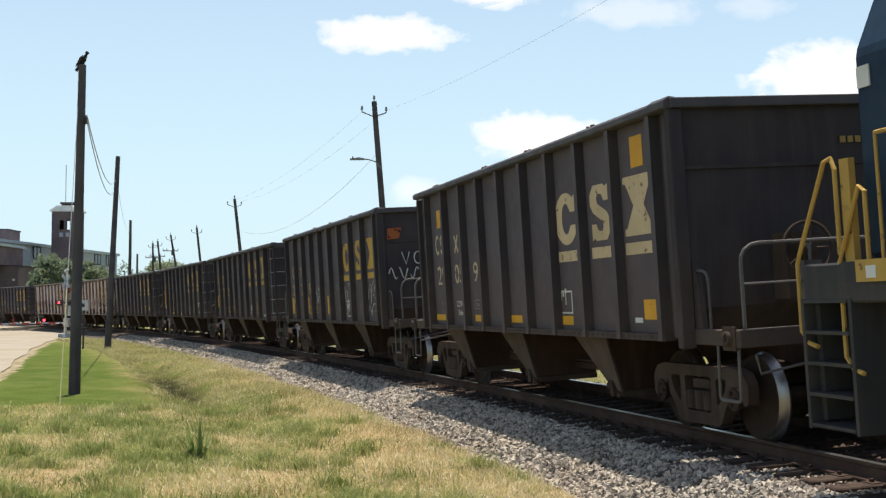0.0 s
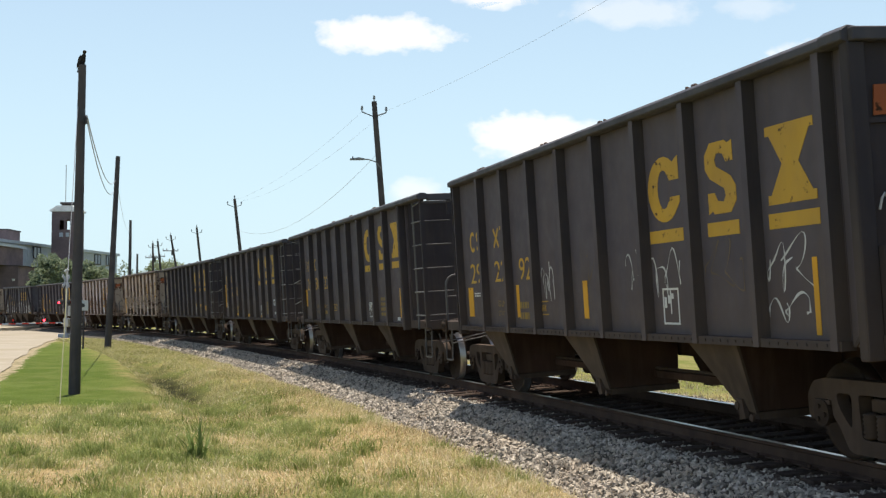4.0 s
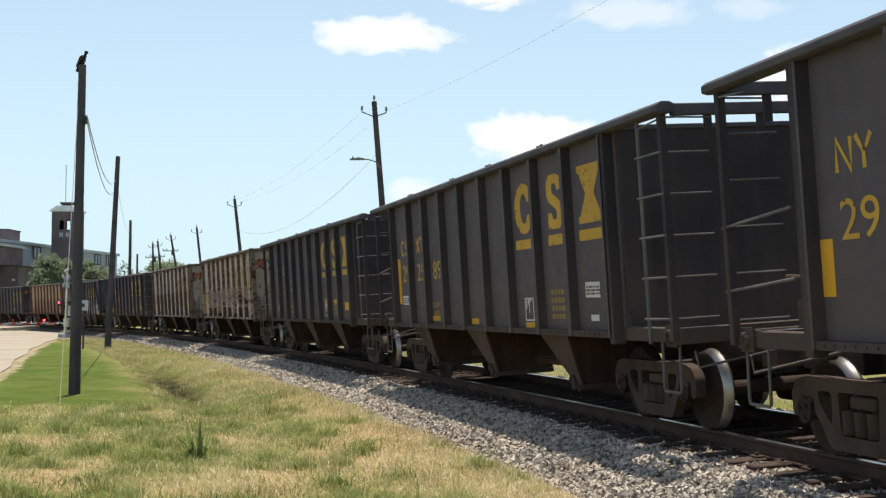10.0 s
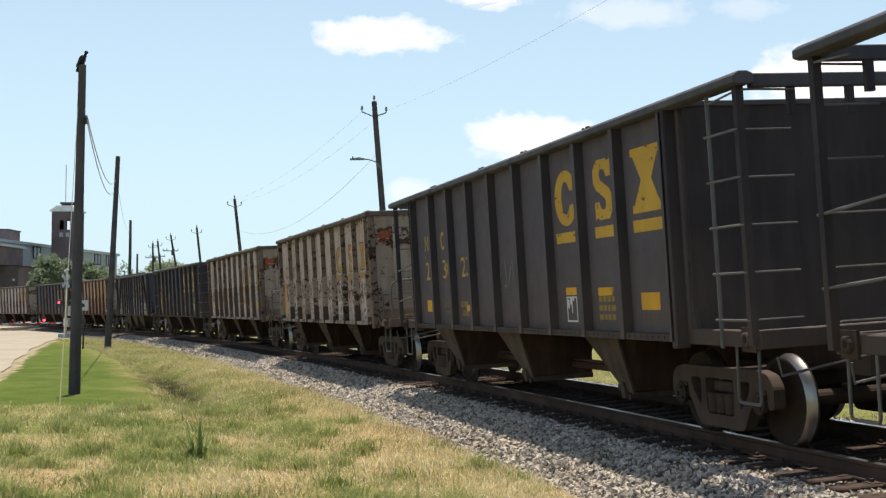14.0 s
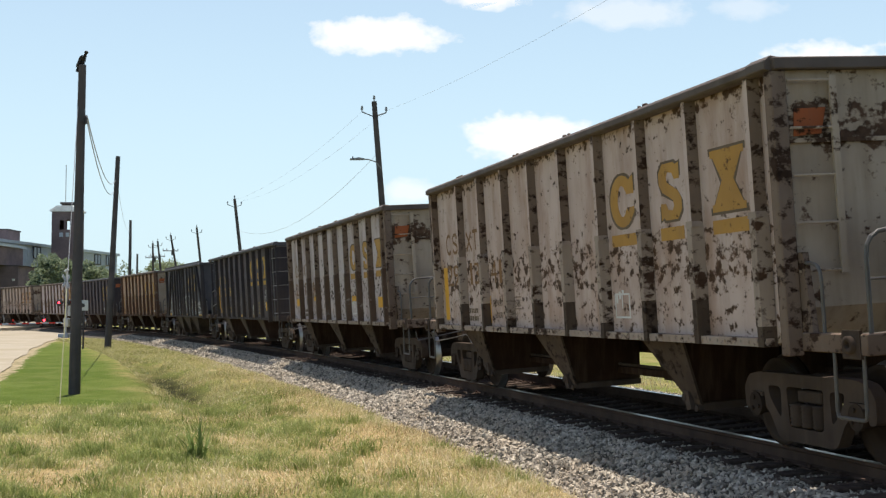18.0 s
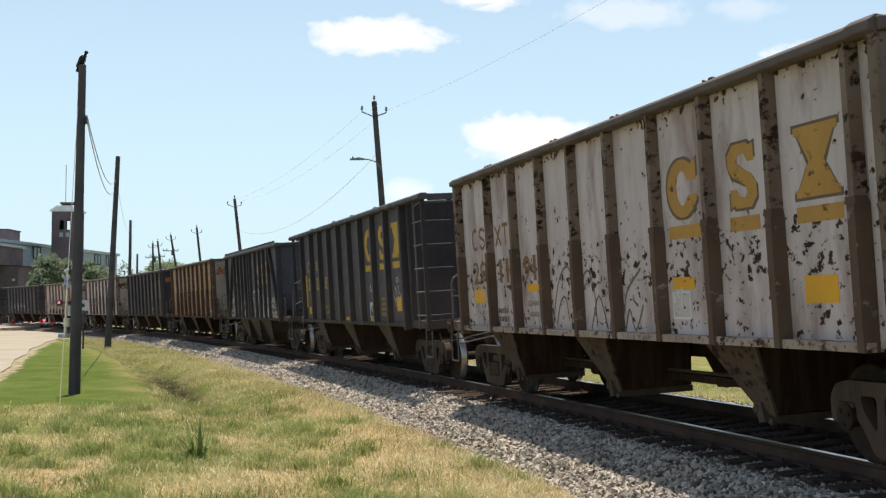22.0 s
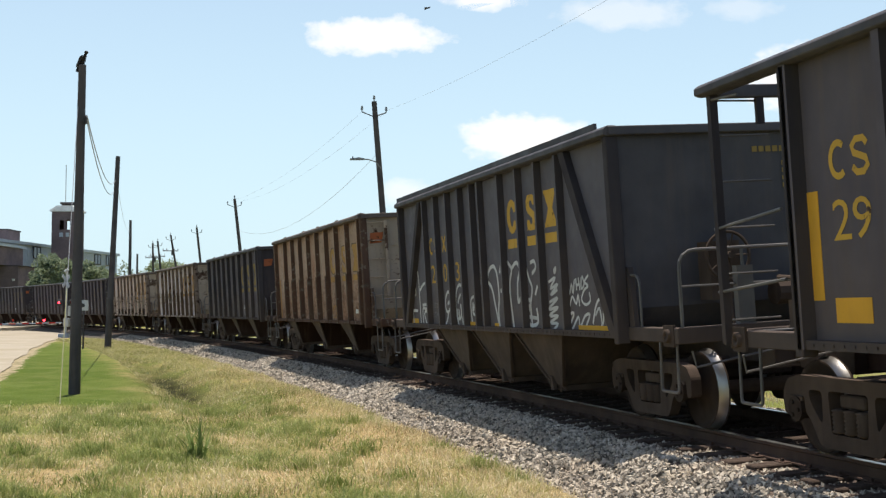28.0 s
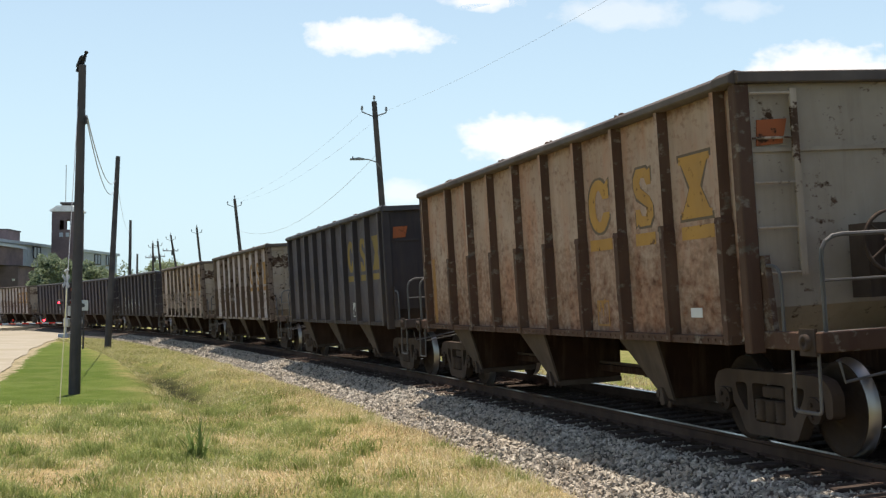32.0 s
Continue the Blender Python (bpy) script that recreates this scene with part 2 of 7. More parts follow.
POLE = paint("weathered_pole_wood", (0.0580, 0.0530, 0.0550), (0.0980, 0.0890, 0.0880), rough=0.9, streak=0.5)
DARKSTEEL = paint("dark_line_hardware", (0.05, 0.05, 0.052), (0.08, 0.08, 0.08), rough=0.6)
WIRE = paint("aluminium_line_wire", (0.320, 0.340, 0.360), (0.440, 0.440, 0.460), rough=0.5)
PORCELAIN = paint("grey_line_porcelain", (0.20, 0.21, 0.23), (0.30, 0.31, 0.33), rough=0.4)
GUYGUARD = paint("pale_yellow_guy_guard", (0.50, 0.47, 0.27), (0.42, 0.40, 0.25), rough=0.6)
WHITE_RIM = paint("grimy_brown_rim", (0.085, 0.068, 0.062), (0.135, 0.112, 0.100), rough=0.6)
WHITEPLATE = paint("rusty_white_plate_steel", (0.0850, 0.0620, 0.0480), (0.0560, 0.0400, 0.0310), (0.0330, 0.0215, 0.0165), (0.54, 0.62), 0.8, 0.5, 3.0)
TREAD = material("rolled_wheel_steel", 0.36, 1.0)[0]
TREAD.node_tree.nodes["Principled BSDF"].inputs["Base Color"].default_value = (0.30, 0.29, 0.28, 1)
ALU = paint("white_signal_enamel", (0.52, 0.53, 0.53), (0.40, 0.41, 0.41), rough=0.5)
REDP = paint("red_signal_paint", (0.5, 0.04, 0.03), (0.4, 0.05, 0.04), rough=0.5)
SIDING = paint("grey_metal_siding", (0.3762, 0.4268, 0.4816), (0.3135, 0.3628, 0.4144), rough=0.5, streak=0.2)
BRICK = rocky("dark_red_brick", (0.135, 0.104, 0.108), (0.185, 0.140, 0.144), (0.110, 0.088, 0.092), 3.0, 0.9, 0.3, 0.02)
WHITEROOF = paint("white_roof_coating", (0.75, 0.75, 0.74), (0.62, 0.62, 0.6), rough=0.6)
BARK = rocky("tree_bark", (0.07, 0.055, 0.04), (0.13, 0.105, 0.08), (0.09, 0.08, 0.06), 8.0)
FEATHER = paint("dark_feathers", (0.022, 0.02, 0.02), (0.05, 0.045, 0.04), rough=0.7)
GLASS = material("dark_window_glass", 0.08)[0]
GLASS.node_tree.nodes["Principled BSDF"].inputs["Base Color"].default_value = (0.03, 0.045, 0.055, 1)


def lamp_glow(name, color, strength):
    m, nt, b = material(name, 0.3)
    b.inputs["Base Color"].default_value = (*color, 1)
    b.inputs["Emission Color"].default_value, b.inputs["Emission Strength"].default_value = (*color, 1), strength
    return m


REDLAMP = lamp_glow("lit_red_lamp", (1.0, 0.03, 0.05), 6.0)


def leafy(name, dark, mid, pale, patch=0.35):
    """Blades and leaves: tone by island and by patches on the ground, partly see-through."""
    m, nt, b = material(name, 0.65, 0.0, 0.15)
    gi = nt.nodes.new("ShaderNodeNewGeometry")
    v = coords(nt)
    c = ramp(nt, gi.outputs["Random Per Island"], [(0.0, dark), (0.55, mid), (1.0, pale)])
    p = ramp(nt, noise_tex(nt, v, patch, 5, 0.6), [(0.4, G[0]), (0.62, G[1])])
    c = mix(nt, p, c, mix(nt, 0.6, c, pale))
    nt.links.new(c, b.inputs["Base Color"])
    tr = nt.nodes.new("ShaderNodeBsdfTranslucent")
    nt.links.new(c, tr.inputs["Color"])
    ms = nt.nodes.new("ShaderNodeMixShader")
    ms.inputs[0].default_value = 0.4
    out = nt.nodes["Material Output"]
    nt.links.new(b.outputs[0], ms.inputs[1])
    nt.links.new(tr.outputs[0], ms.inputs[2])
    nt.links.new(ms.outputs[0], out.inputs["Surface"])
    return m


BLADE = leafy("long_mixed_grass", (0.1048, 0.1335, 0.0324), (0.2870, 0.3114, 0.0988), (0.6288, 0.5535, 0.2696), 0.6)
STRAW = leafy("dead_straw", (0.2707, 0.1960, 0.0928), (0.5415, 0.4286, 0.2297), (0.7761, 0.6931, 0.4771), 0.6)
TUFT = leafy("green_tuft_grass", (0.0945, 0.1437, 0.0308), (0.2409, 0.2975, 0.0796), (0.4441, 0.4615, 0.1854), 0.6)
LAWN = leafy("mown_green_grass", (0.0590, 0.0880, 0.0170), (0.0760, 0.1050, 0.0215), (0.1100, 0.1270, 0.0340), 0.3)
WEED = leafy("weed_leaves", (0.060, 0.105, 0.024), (0.105, 0.165, 0.042), (0.190, 0.245, 0.078))
LEAF = leafy("summer_leaves", (0.185, 0.225, 0.140), (0.235, 0.282, 0.180), (0.290, 0.340, 0.222), 0.2)
LEAF_PALE = leafy("pale_summer_leaves", (0.215, 0.255, 0.150), (0.275, 0.322, 0.195), (0.340, 0.390, 0.240), 0.2)


def ground_material():
    m, nt, b = material("grassy_ground", 0.95, 0.0, 0.03)
    v = coords(nt)
    fine, patch, broad = noise_tex(nt, v, 16.0, 7, 0.65), noise_tex(nt, v, 0.85, 5, 0.6), noise_tex(nt, v, 0.12, 4)
    green = mix(nt, ramp(nt, fine, [(0.3, G[0]), (0.7, G[1])]), (0.085, 0.100, 0.027), (0.200, 0.212, 0.062))
    straw = mix(nt, ramp(nt, fine, [(0.3, G[0]), (0.7, G[1])]), (0.200, 0.145, 0.070), (0.470, 0.355, 0.190))
    dry = nt.nodes.new("ShaderNodeAttribute")
    dry.attribute_name = "dry"
    jitter = nt.nodes.new("ShaderNodeMath")
    jitter.operation = 'MULTIPLY_ADD'
    jitter.inputs[1].default_value = 0.55
    nt.links.new(patch, jitter.inputs[0])
    nt.links.new(dry.outputs["Fac"], jitter.inputs[2])
    c = mix(nt, ramp(nt, jitter.outputs[0], [(0.50, G[0]), (0.85, G[1])]), green, straw)
    c = mix(nt, ramp(nt, broad, [(0.5, G[0]), (0.75, (0.4,) * 3)]), c, (0.12, 0.14, 0.04))
    lawn, soil = nt.nodes.new("ShaderNodeAttribute"), nt.nodes.new("ShaderNodeAttribute")
    lawn.attribute_name, soil.attribute_name = "lawn", "soil"
    mown = mix(nt, ramp(nt, fine, [(0.3, G[0]), (0.7, G[1])]), (0.061, 0.094, 0.017), (0.080, 0.113, 0.022))
    mown = mix(nt, ramp(nt, patch, [(0.42, G[0]), (0.68, (0.6,) * 3)]), mown, (0.135, 0.150, 0.048))
    mown = mix(nt, ramp(nt, broad, [(0.45, G[0]), (0.65, (0.45,) * 3)]), mown, (0.118, 0.155, 0.036))
    c = mix(nt, lawn.outputs["Fac"], c, mown)
    verge = nt.nodes.new("ShaderNodeAttribute")
    verge.attribute_name = "verge"
    vm = nt.nodes.new("ShaderNodeMath")
    vm.operation = 'MULTIPLY_ADD'
    vm.inputs[1].default_value = 1.1
    nt.links.new(noise_tex(nt, v, 1.6, 6, 0.65), vm.inputs[0])
    nt.links.new(verge.outputs["Fac"], vm.inputs[2])
    c = mix(nt, ramp(nt, vm.outputs[0], [(0.92, G[0]), (1.25, G[1])]), c, mix(nt, ramp(nt, noise_tex(nt, v, 3.0, 6), [(0.4, G[0]), (0.6, G[1])]), (0.20, 0.175, 0.10), (0.36, 0.30, 0.20)))
    c = mix(nt, soil.outputs["Fac"], c, mix(nt, ramp(nt, noise_tex(nt, v, 5.0, 6), [(0.4, G[0]), (0.6, G[1])]), (0.022, 0.022, 0.010), (0.055, 0.055, 0.022)))
    nt.links.new(c, b.inputs["Base Color"])
    bump(nt, b, fine, 0.8, 0.06)
    return m


GROUND = ground_material()


# ---- mesh helpers ----
def part(name, bm, mat, parent, label="", bevel=0.0, smooth=False):
    """Links a bmesh as one mesh object under a thing or a part."""
    if bevel:
        bmesh.ops.bevel(bm, geom=[e for e in bm.edges], offset=bevel, segments=1, affect='EDGES', clamp_overlap=True)
    me = bpy.data.meshes.new(name)
    bm.to_mesh(me)
    bm.free()
    for q in (mat if isinstance(mat, (list, tuple)) else [mat]):
        me.materials.append(q)
    if smooth:
        for f in me.polygons:
            f.use_smooth = True
    ob = new(name, me)
    ob.parent = parent
    if label:
        ob["label"] = label
    return ob


def thing(name, label, category, group="", kind="", m=None):
    ob = new(name)
    ob.empty_display_size = 0.3
    if m is not None:
        ob.matrix_basis = m
    return tagged(ob, label, category, group, kind)


def B():
    return bmesh.new()


def box(bm, x0, x1, y0, y1, z0, z1, mi=0):
    vs = [bm.verts.new((x, y, z)) for x in (x0, x1) for y in (y0, y1) for z in (z0, z1)]
    for f in ((0, 1, 3, 2), (4, 6, 7, 5), (0, 4, 5, 1), (2, 3, 7, 6), (0, 2, 6, 4), (1, 5, 7, 3)):
        bm.faces.new([vs[i] for i in f]).material_index = mi
    return bm


def prism(bm, pts, a, b, axis='y', mi=0):
    """Extrudes a flat outline (x, z) for axis y, (y, z) for axis x, (x, y) for axis z, from a to b."""
    def at(p, h):
        return {'y': (p[0], h, p[1]), 'x': (h, p[0], p[1]), 'z': (p[0], p[1], h)}[axis]
    lo, hi = [bm.verts.new(at(p, a)) for p in pts], [bm.verts.new(at(p, b)) for p in pts]
    n = len(pts)
    fs = [bm.faces.new(lo[::-1]), bm.faces.new(hi)]
    fs += [bm.faces.new((lo[i], lo[(i + 1) % n], hi[(i + 1) % n], hi[i])) for i in range(n)]
    for f in fs:
        f.material_index = mi
    bmesh.ops.recalc_face_normals(bm, faces=fs)
    return bm


def tube(bm, pts, r, n=8, r2=None, mi=0):
    """A round bar along points, capped."""
    pts = [Vector(p) for p in pts]
    rings, up = [], Vector((0.123, 0.456, 0.88))
    for i, p in enumerate(pts):
        d = (pts[min(i + 1, len(pts) - 1)] - pts[max(i - 1, 0)]).normalized()
        u = d.cross(up if abs(d.dot(up)) < 0.9 else Vector((1, 0, 0))).normalized()
        w = d.cross(u)
        rr = r if r2 is None else r + (r2 - r) * i / (len(pts) - 1)
        rings.append([bm.verts.new(p + (u * math.cos(2 * math.pi * k / n) + w * math.sin(2 * math.pi * k / n)) * rr) for k in range(n)])
    for a, b in zip(rings, rings[1:]):
        for k in range(n):
            bm.faces.new((a[k], a[(k + 1) % n], b[(k + 1) % n], b[k])).material_index = mi
    bm.faces.new(rings[0][::-1]).material_index = mi
    bm.faces.new(rings[-1]).material_index = mi
    return bm


def bent(pts, r=0.12, n=4):
    """A path with its inner corners rounded, for bent bars."""
    out = [Vector(pts[0])]
    for a, p, b in zip(pts, pts[1:], pts[2:]):
        a, p, b = Vector(a), Vector(p), Vector(b)
        k = min(r, 0.45 * (a - p).length, 0.45 * (b - p).length)
        p0, p1 = p + (a - p).normalized() * k, p + (b - p).normalized() * k
        out += [p0 * (1 - w) ** 2 + p * 2 * w * (1 - w) + p1 * w * w for w in [j / n for j in range(n + 1)]]
    return out + [Vector(pts[-1])]


def lathe_y(bm, prof, c=(0, 0, 0), n=32, mi=None):
    """Turns a closed outline of (radius, y) round the y axis through c."""
    rings = []
    for k in range(n):
        a = 2 * math.pi * k / n
        rings.append([bm.verts.new((c[0] + r * math.cos(a), c[1] + y, c[2] + r * math.sin(a))) for r, y in prof])
    m = len(prof)
    for k in range(n):
        a, b = rings[k], rings[(k + 1) % n]
        for j in range(m):
            f = bm.faces.new((a[j], a[(j + 1) % m], b[(j + 1) % m], b[j]))
            f.smooth = True
            if mi:
                f.material_index = mi[j]
    return bm


def from_arrays(name, verts, faces, mat, parent=None):
    me = bpy.data.meshes.new(name)
    me.from_pydata(verts.tolist() if hasattr(verts, "tolist") else verts, [], faces.tolist() if hasattr(faces, "tolist") else faces)
    me.materials.append(mat)
    me.update()
    ob = new(name, me)
    ob.parent = parent
    return ob


# ---- ground, road, track ----
def track_distance(x, y):
    """Distance to the track's centre line, positive on the camera's side, and the place along it."""
    x, y = np.asarray(x, float), np.asarray(y, float)
    out_d, out_s = np.zeros(x.shape), np.zeros(x.shape)
    sel = np.arange(0, len(_ss), 2)
    fx, fy = x.ravel(), y.ravel()
    for i in range(0, fx.size, 4000):
        dx, dy = fx[i:i + 4000, None] - _tx[sel], fy[i:i + 4000, None] - _ty[sel]
        j = np.argmin(dx * dx + dy * dy, 1)
        a = _th[sel][j]
        ddx, ddy = dx[np.arange(len(j)), j], dy[np.arange(len(j)), j]
        out_d.ravel()[i:i + 4000] = -ddx * np.cos(a) + ddy * np.sin(a)
        out_s.ravel()[i:i + 4000] = _ss[sel][j] + ddx * np.sin(a) + ddy * np.cos(a)
    return out_d, out_s


GZ = -0.55


def ground_height(x, y):
    d, s = track_distance(x, y)
    bumpy = 0.035 * np.sin(x * 1.7 + 0.6 * y) * np.cos(y * 1.1 - 0.4 * x) + 0.02 * np.sin(3.9 * x + 1.3) * np.sin(3.1 * y)
    z = GZ + bumpy * np.clip((60 - np.abs(y)) / 30, 0, 1)
    ditch = np.exp(-((d - 5.5) / 0.75) ** 2) * np.exp(-((s - 24) / 12) ** 2)
    z = z - 0.34 * ditch
    bank = np.clip((np.abs(d) - 2.2) / 1.2, 0, 1)
    z = np.where(np.abs(d) < 3.4, z * bank + (GZ - 0.2) * (1 - bank), z)
    return z


def axis(lo, hi, step, far):
    fine = np.arange(lo, hi + 1e-6, step)
    grow = np.cumsum(step * 1.22 ** np.arange(1, 45))
    grow = grow[grow < far]
    return np.concatenate([(lo - grow)[::-1], fine, hi + grow])


DRY = ((-4.6, 14.6, 1.5, 0.9), (-5.8, 18.2, 1.3, 1.0), (-2.9, 18.0, 1.2, 0.8), (-1.2, 14.2, 1.5, 1.1), (0.9, 13.0, 1.3, 0.9), (-1.0, 18.4, 1.0, 1.6), (-4.9, 22.8, 2.2, 0.7), (-2.8, 13.0, 1.0, 0.7), (-2.9, 25.5, 0.9, 2.2))
LUSH = ((-4.6, 16.9, 1.1, 0.8), (-3.1, 16.3, 0.7, 0.6), (-3.7, 12.6, 1.2, 0.7), (-0.6, 12.2, 0.9, 0.6), (-2.2, 20.5, 1.2, 1.3), (-5.6, 20.7, 1.5, 0.9), (0.4, 14.9, 0.7, 0.8), (-3.6, 27.0, 1.2, 2.0))


def spots(x, y, places):
    return np.clip(sum(np.exp(-((x - a) / c) ** 2 - ((y - b) / (1.7 * d)) ** 2) for a, b, c, d in places), 0, 1)


def dryness(x, y):
    ripple = 0.13 * np.sin(x * 2.9 + 2.0 + 0.8 * np.sin(y * 0.9)) * np.sin(y * 0.9 + 1.0 + 0.9 * np.sin(x * 2.3)) + 0.10 * np.sin(5.1 * x + 1.3 * y) * np.sin(2.1 * y - 3.7 * x)
    d, s = track_distance(x, y)
    foot = 0.34 * np.exp(-((d - 3.5) / 0.65) ** 2) * np.clip((48 - s) / 20, 0, 1)
    return np.clip(0.38 + ripple + foot + 0.28 * spots(x, y, DRY) - 0.22 * spots(x, y, LUSH), 0, 1)


gx, gy = axis(-30, 16, 0.45, 4000), axis(3, 75, 0.45, 4000)
GX, GY = np.meshgrid(gx, gy)
GZZ = ground_height(GX, GY)
GV = np.stack([GX.ravel(), GY.ravel(), GZZ.ravel()], 1)
ni, nj = len(gy), len(gx)
idx = np.arange(ni * nj).reshape(ni, nj)
GF = np.stack([idx[:-1, :-1].ravel(), idx[:-1, 1:].ravel(), idx[1:, 1:].ravel(), idx[1:, :-1].ravel()], 1)
ground = from_arrays("ground", GV, GF, GROUND)
tagged(ground, "uneven ground of green and straw-dry grass beside the railway", "ground", kind="structure")
edge = [(-7.5, 8), (-9.3, 22), (-12.3, 34), (-16.4, 48), (-20.4, 62), (-24.0, 76), (-27.5, 92), (-30, 101), (-33.5, 112), (-36.5, 116.5)]
outer = [(-17, 8), (-19, 22), (-24, 34), (-31, 48), (-38, 62), (-44, 76), (-50, 92), (-54, 101), (-52, 116), (-47, 127)]
fine_y = np.concatenate([np.arange(8, 100, 0.45), np.array([101, 112, 116.5])])
wobble = np.random.default_rng(21).normal(0, 0.012, len(fine_y)) + 0.08 * np.sin(fine_y * 0.5) + 0.02 * np.sin(fine_y * 1.7)
edge, outer = ([(float(np.interp(y, [p[1] for p in edge], [p[0] for p in edge])) + float(w) * (y < 100), float(y)) for y, w in zip(fine_y, wobble)],
               [(float(np.interp(y, [p[1] for p in edge], [p[0] for p in outer])), float(np.interp(y, [p[1] for p in edge], [p[1] for p in outer]))) for y in fine_y])


def road_edge(y):
    return np.interp(y, [p[1] for p in edge], [p[0] for p in edge])


verge_w = np.clip(1.1 - (GX - road_edge(GY)) / 0.5, 0, 1) * (GX > road_edge(GY) - 1.5) * (GY < 112)
gd, gs = track_distance(GX, GY)
wob = 0.35 * np.sin(GX * 1.9) * np.sin(GY * 1.3) + 0.2 * np.sin(GX * 4.1 + GY)
lawn_w = np.clip((GY - 24.2 + wob) / 0.9, 0, 1) * np.clip((gd - 6.3 + wob) / 0.9, 0, 1) * np.clip((400 - GY) / 100, 0, 1)
soil_w = np.clip(1.25 * np.exp(-((gd - 5.6 - 0.3 * wob) / 0.62) ** 2) * np.exp(-((gs - 25 + 5 * wob) / 10) ** 2), 0, 1)
dry_w = 0.75 * dryness(GX, GY) * (np.abs(GY - 18) < 30) + 0.3 * (np.abs(GY - 18) >= 30)
for nm, val in (("lawn", lawn_w), ("soil", soil_w), ("dry", dry_w), ("verge", verge_w)):
    ground.data.attributes.new(nm, 'FLOAT', 'POINT').data.foreach_set("value", val.ravel().astype(np.float32))
for f in ground.data.polygons:
    f.use_smooth = True

# the pale road that runs beside the lawn to the crossing
bm = B()
lo, hi = [], []
for (a, b), (c, d) in zip(edge, outer):
    row = []
    for k in range(7):
        x, y = a + (c - a) * k / 6, b + (d - b) * k / 6
        row.append(bm.verts.new((x, y, float(max(ground_height(np.array([x]), np.array([y]))[0], GZ)) + 0.035)))
    if lo:
        for k in range(6):
            bm.faces.new((lo[k], row[k], row[k + 1], lo[k + 1]))
    lo = row
ex = bmesh.ops.extrude_face_region(bm, geom=bm.faces[:])
bmesh.ops.translate(bm, vec=(0, 0, -0.25), verts=[v for v in ex["geom"] if isinstance(v, bmesh.types.BMVert)])
bmesh.ops.recalc_face_normals(bm, faces=bm.faces[:])
road = part("road", bm, ROAD, None)
tagged(road, "pale sunlit concrete road leading to the level crossing", "road", kind="structure")

# the crossing's slab, flush with the rails
bm = B()
for d0, d1 in ((0.85, 4.2), (-0.68, 0.68), (-4.2, -0.85)):
    lo = None
    for s in np.arange(112, 130.1, 2.0):
        row = [bm.verts.new(track(s, d, -0.01 - 0.02 * (abs(d) > 1))) for d in (d0, d1)]
        row += [bm.verts.new(track(s, d, -0.5)) for d in (d1, d0)]
        if lo:
            for k in range(4):
                bm.faces.new((lo[k], row[k], row[(k + 1) % 4], lo[(k + 1) % 4]))
        else:
            bm.faces.new(row)
        lo = row
    bm.faces.new(lo)
bmesh.ops.recalc_face_normals(bm, faces=bm.faces[:])
slab = part("pavement_crossing", bm, ROAD, None)
tagged(slab, "pale concrete level crossing slabs flush with the rails", "pavement", kind="structure")


def sweep(name, outline, mat, s0, s1, step, parent=None, close=True, mats=None):
    """Sweeps an outline of (d, h) along the track."""
    S = np.arange(s0, s1 + 1e-6, step)
    m = len(outline)
    V = np.concatenate([np.stack([track(S, d, h) for d, h in outline], 1).transpose(2, 1, 0).reshape(-1, 3)])
    F = []
    for i in range(len(S) - 1):
        for k in range(m if close else m - 1):
            F.append((i * m + k, i * m + (k + 1) % m, (i + 1) * m + (k + 1) % m, (i + 1) * m + k))
    ob = from_arrays(name, V, F, mat, parent)
    if mats:
        ob.data.materials.append(mats[0])
        for i, f in enumerate(ob.data.polygons):
            if (i % m) in mats[1]:
                f.material_index = 1
    bm2 = B()
    bm2.from_mesh(ob.data)
    bmesh.ops.recalc_face_normals(bm2, faces=bm2.faces[:])
    bm2.to_mesh(ob.data)
    bm2.free()
    return ob


bed = sweep("ballast_bed", [(3.15, -0.50), (2.75, -0.52), (2.2, -0.36), (1.75, -0.235), (1.4, -0.205), (0.8, -0.205), (0, -0.22),
                            (-0.8, -0.205), (-1.5, -0.205), (-2.0, -0.27), (-2.6, -0.42), (-3.2, -0.62), (-3.2, -0.9), (3.15, -0.9)], BALLAST, -120, 170, 1.0, mats=(SOOT_SHADE, (3, 4, 5, 6, 7)))
tagged(bed, "bed of grey crushed stone under the track", "ballast", kind="structure")
railway = thing("railway_track", "curving standard-gauge railway track on dark wooden ties", "railway track", kind="structure")
for side in (1, -1):
    g = side * 0.7525
    prof = [(g - 0.037, -0.004), (g - 0.028, 0.0), (g + 0.028, 0.0), (g + 0.037, -0.004), (g + 0.037, -0.035), (g + 0.012, -0.05),
            (g + 0.010, -0.14), (g + 0.068, -0.16), (g + 0.07, -0.175), (g - 0.07, -0.175), (g - 0.068, -0.16), (g - 0.010, -0.14), (g - 0.012, -0.05), (g - 0.037, -0.035)]
    r = sweep("rail", prof, RAILSIDE, -120, 170, 1.0, railway, mats=(SHINE, (0, 1, 2)))
    r["label"] = "steel rail with a bright rolled head"
bm = B()
rng = random.Random(3)
box(bm, -0.115, 0.115, -1.3, 1.3, -0.345, -0.165)
bmesh.ops.bevel(bm, geom=bm.edges[:], offset=0.012, segments=1, affect='EDGES')
tie_mesh = bpy.data.meshes.new("tie")
bm.to_mesh(tie_mesh)
bm.free()
tie_mesh.materials.append(TIE)
plate_mesh = bpy.data.meshes.new("tie_plate")
bm = B()
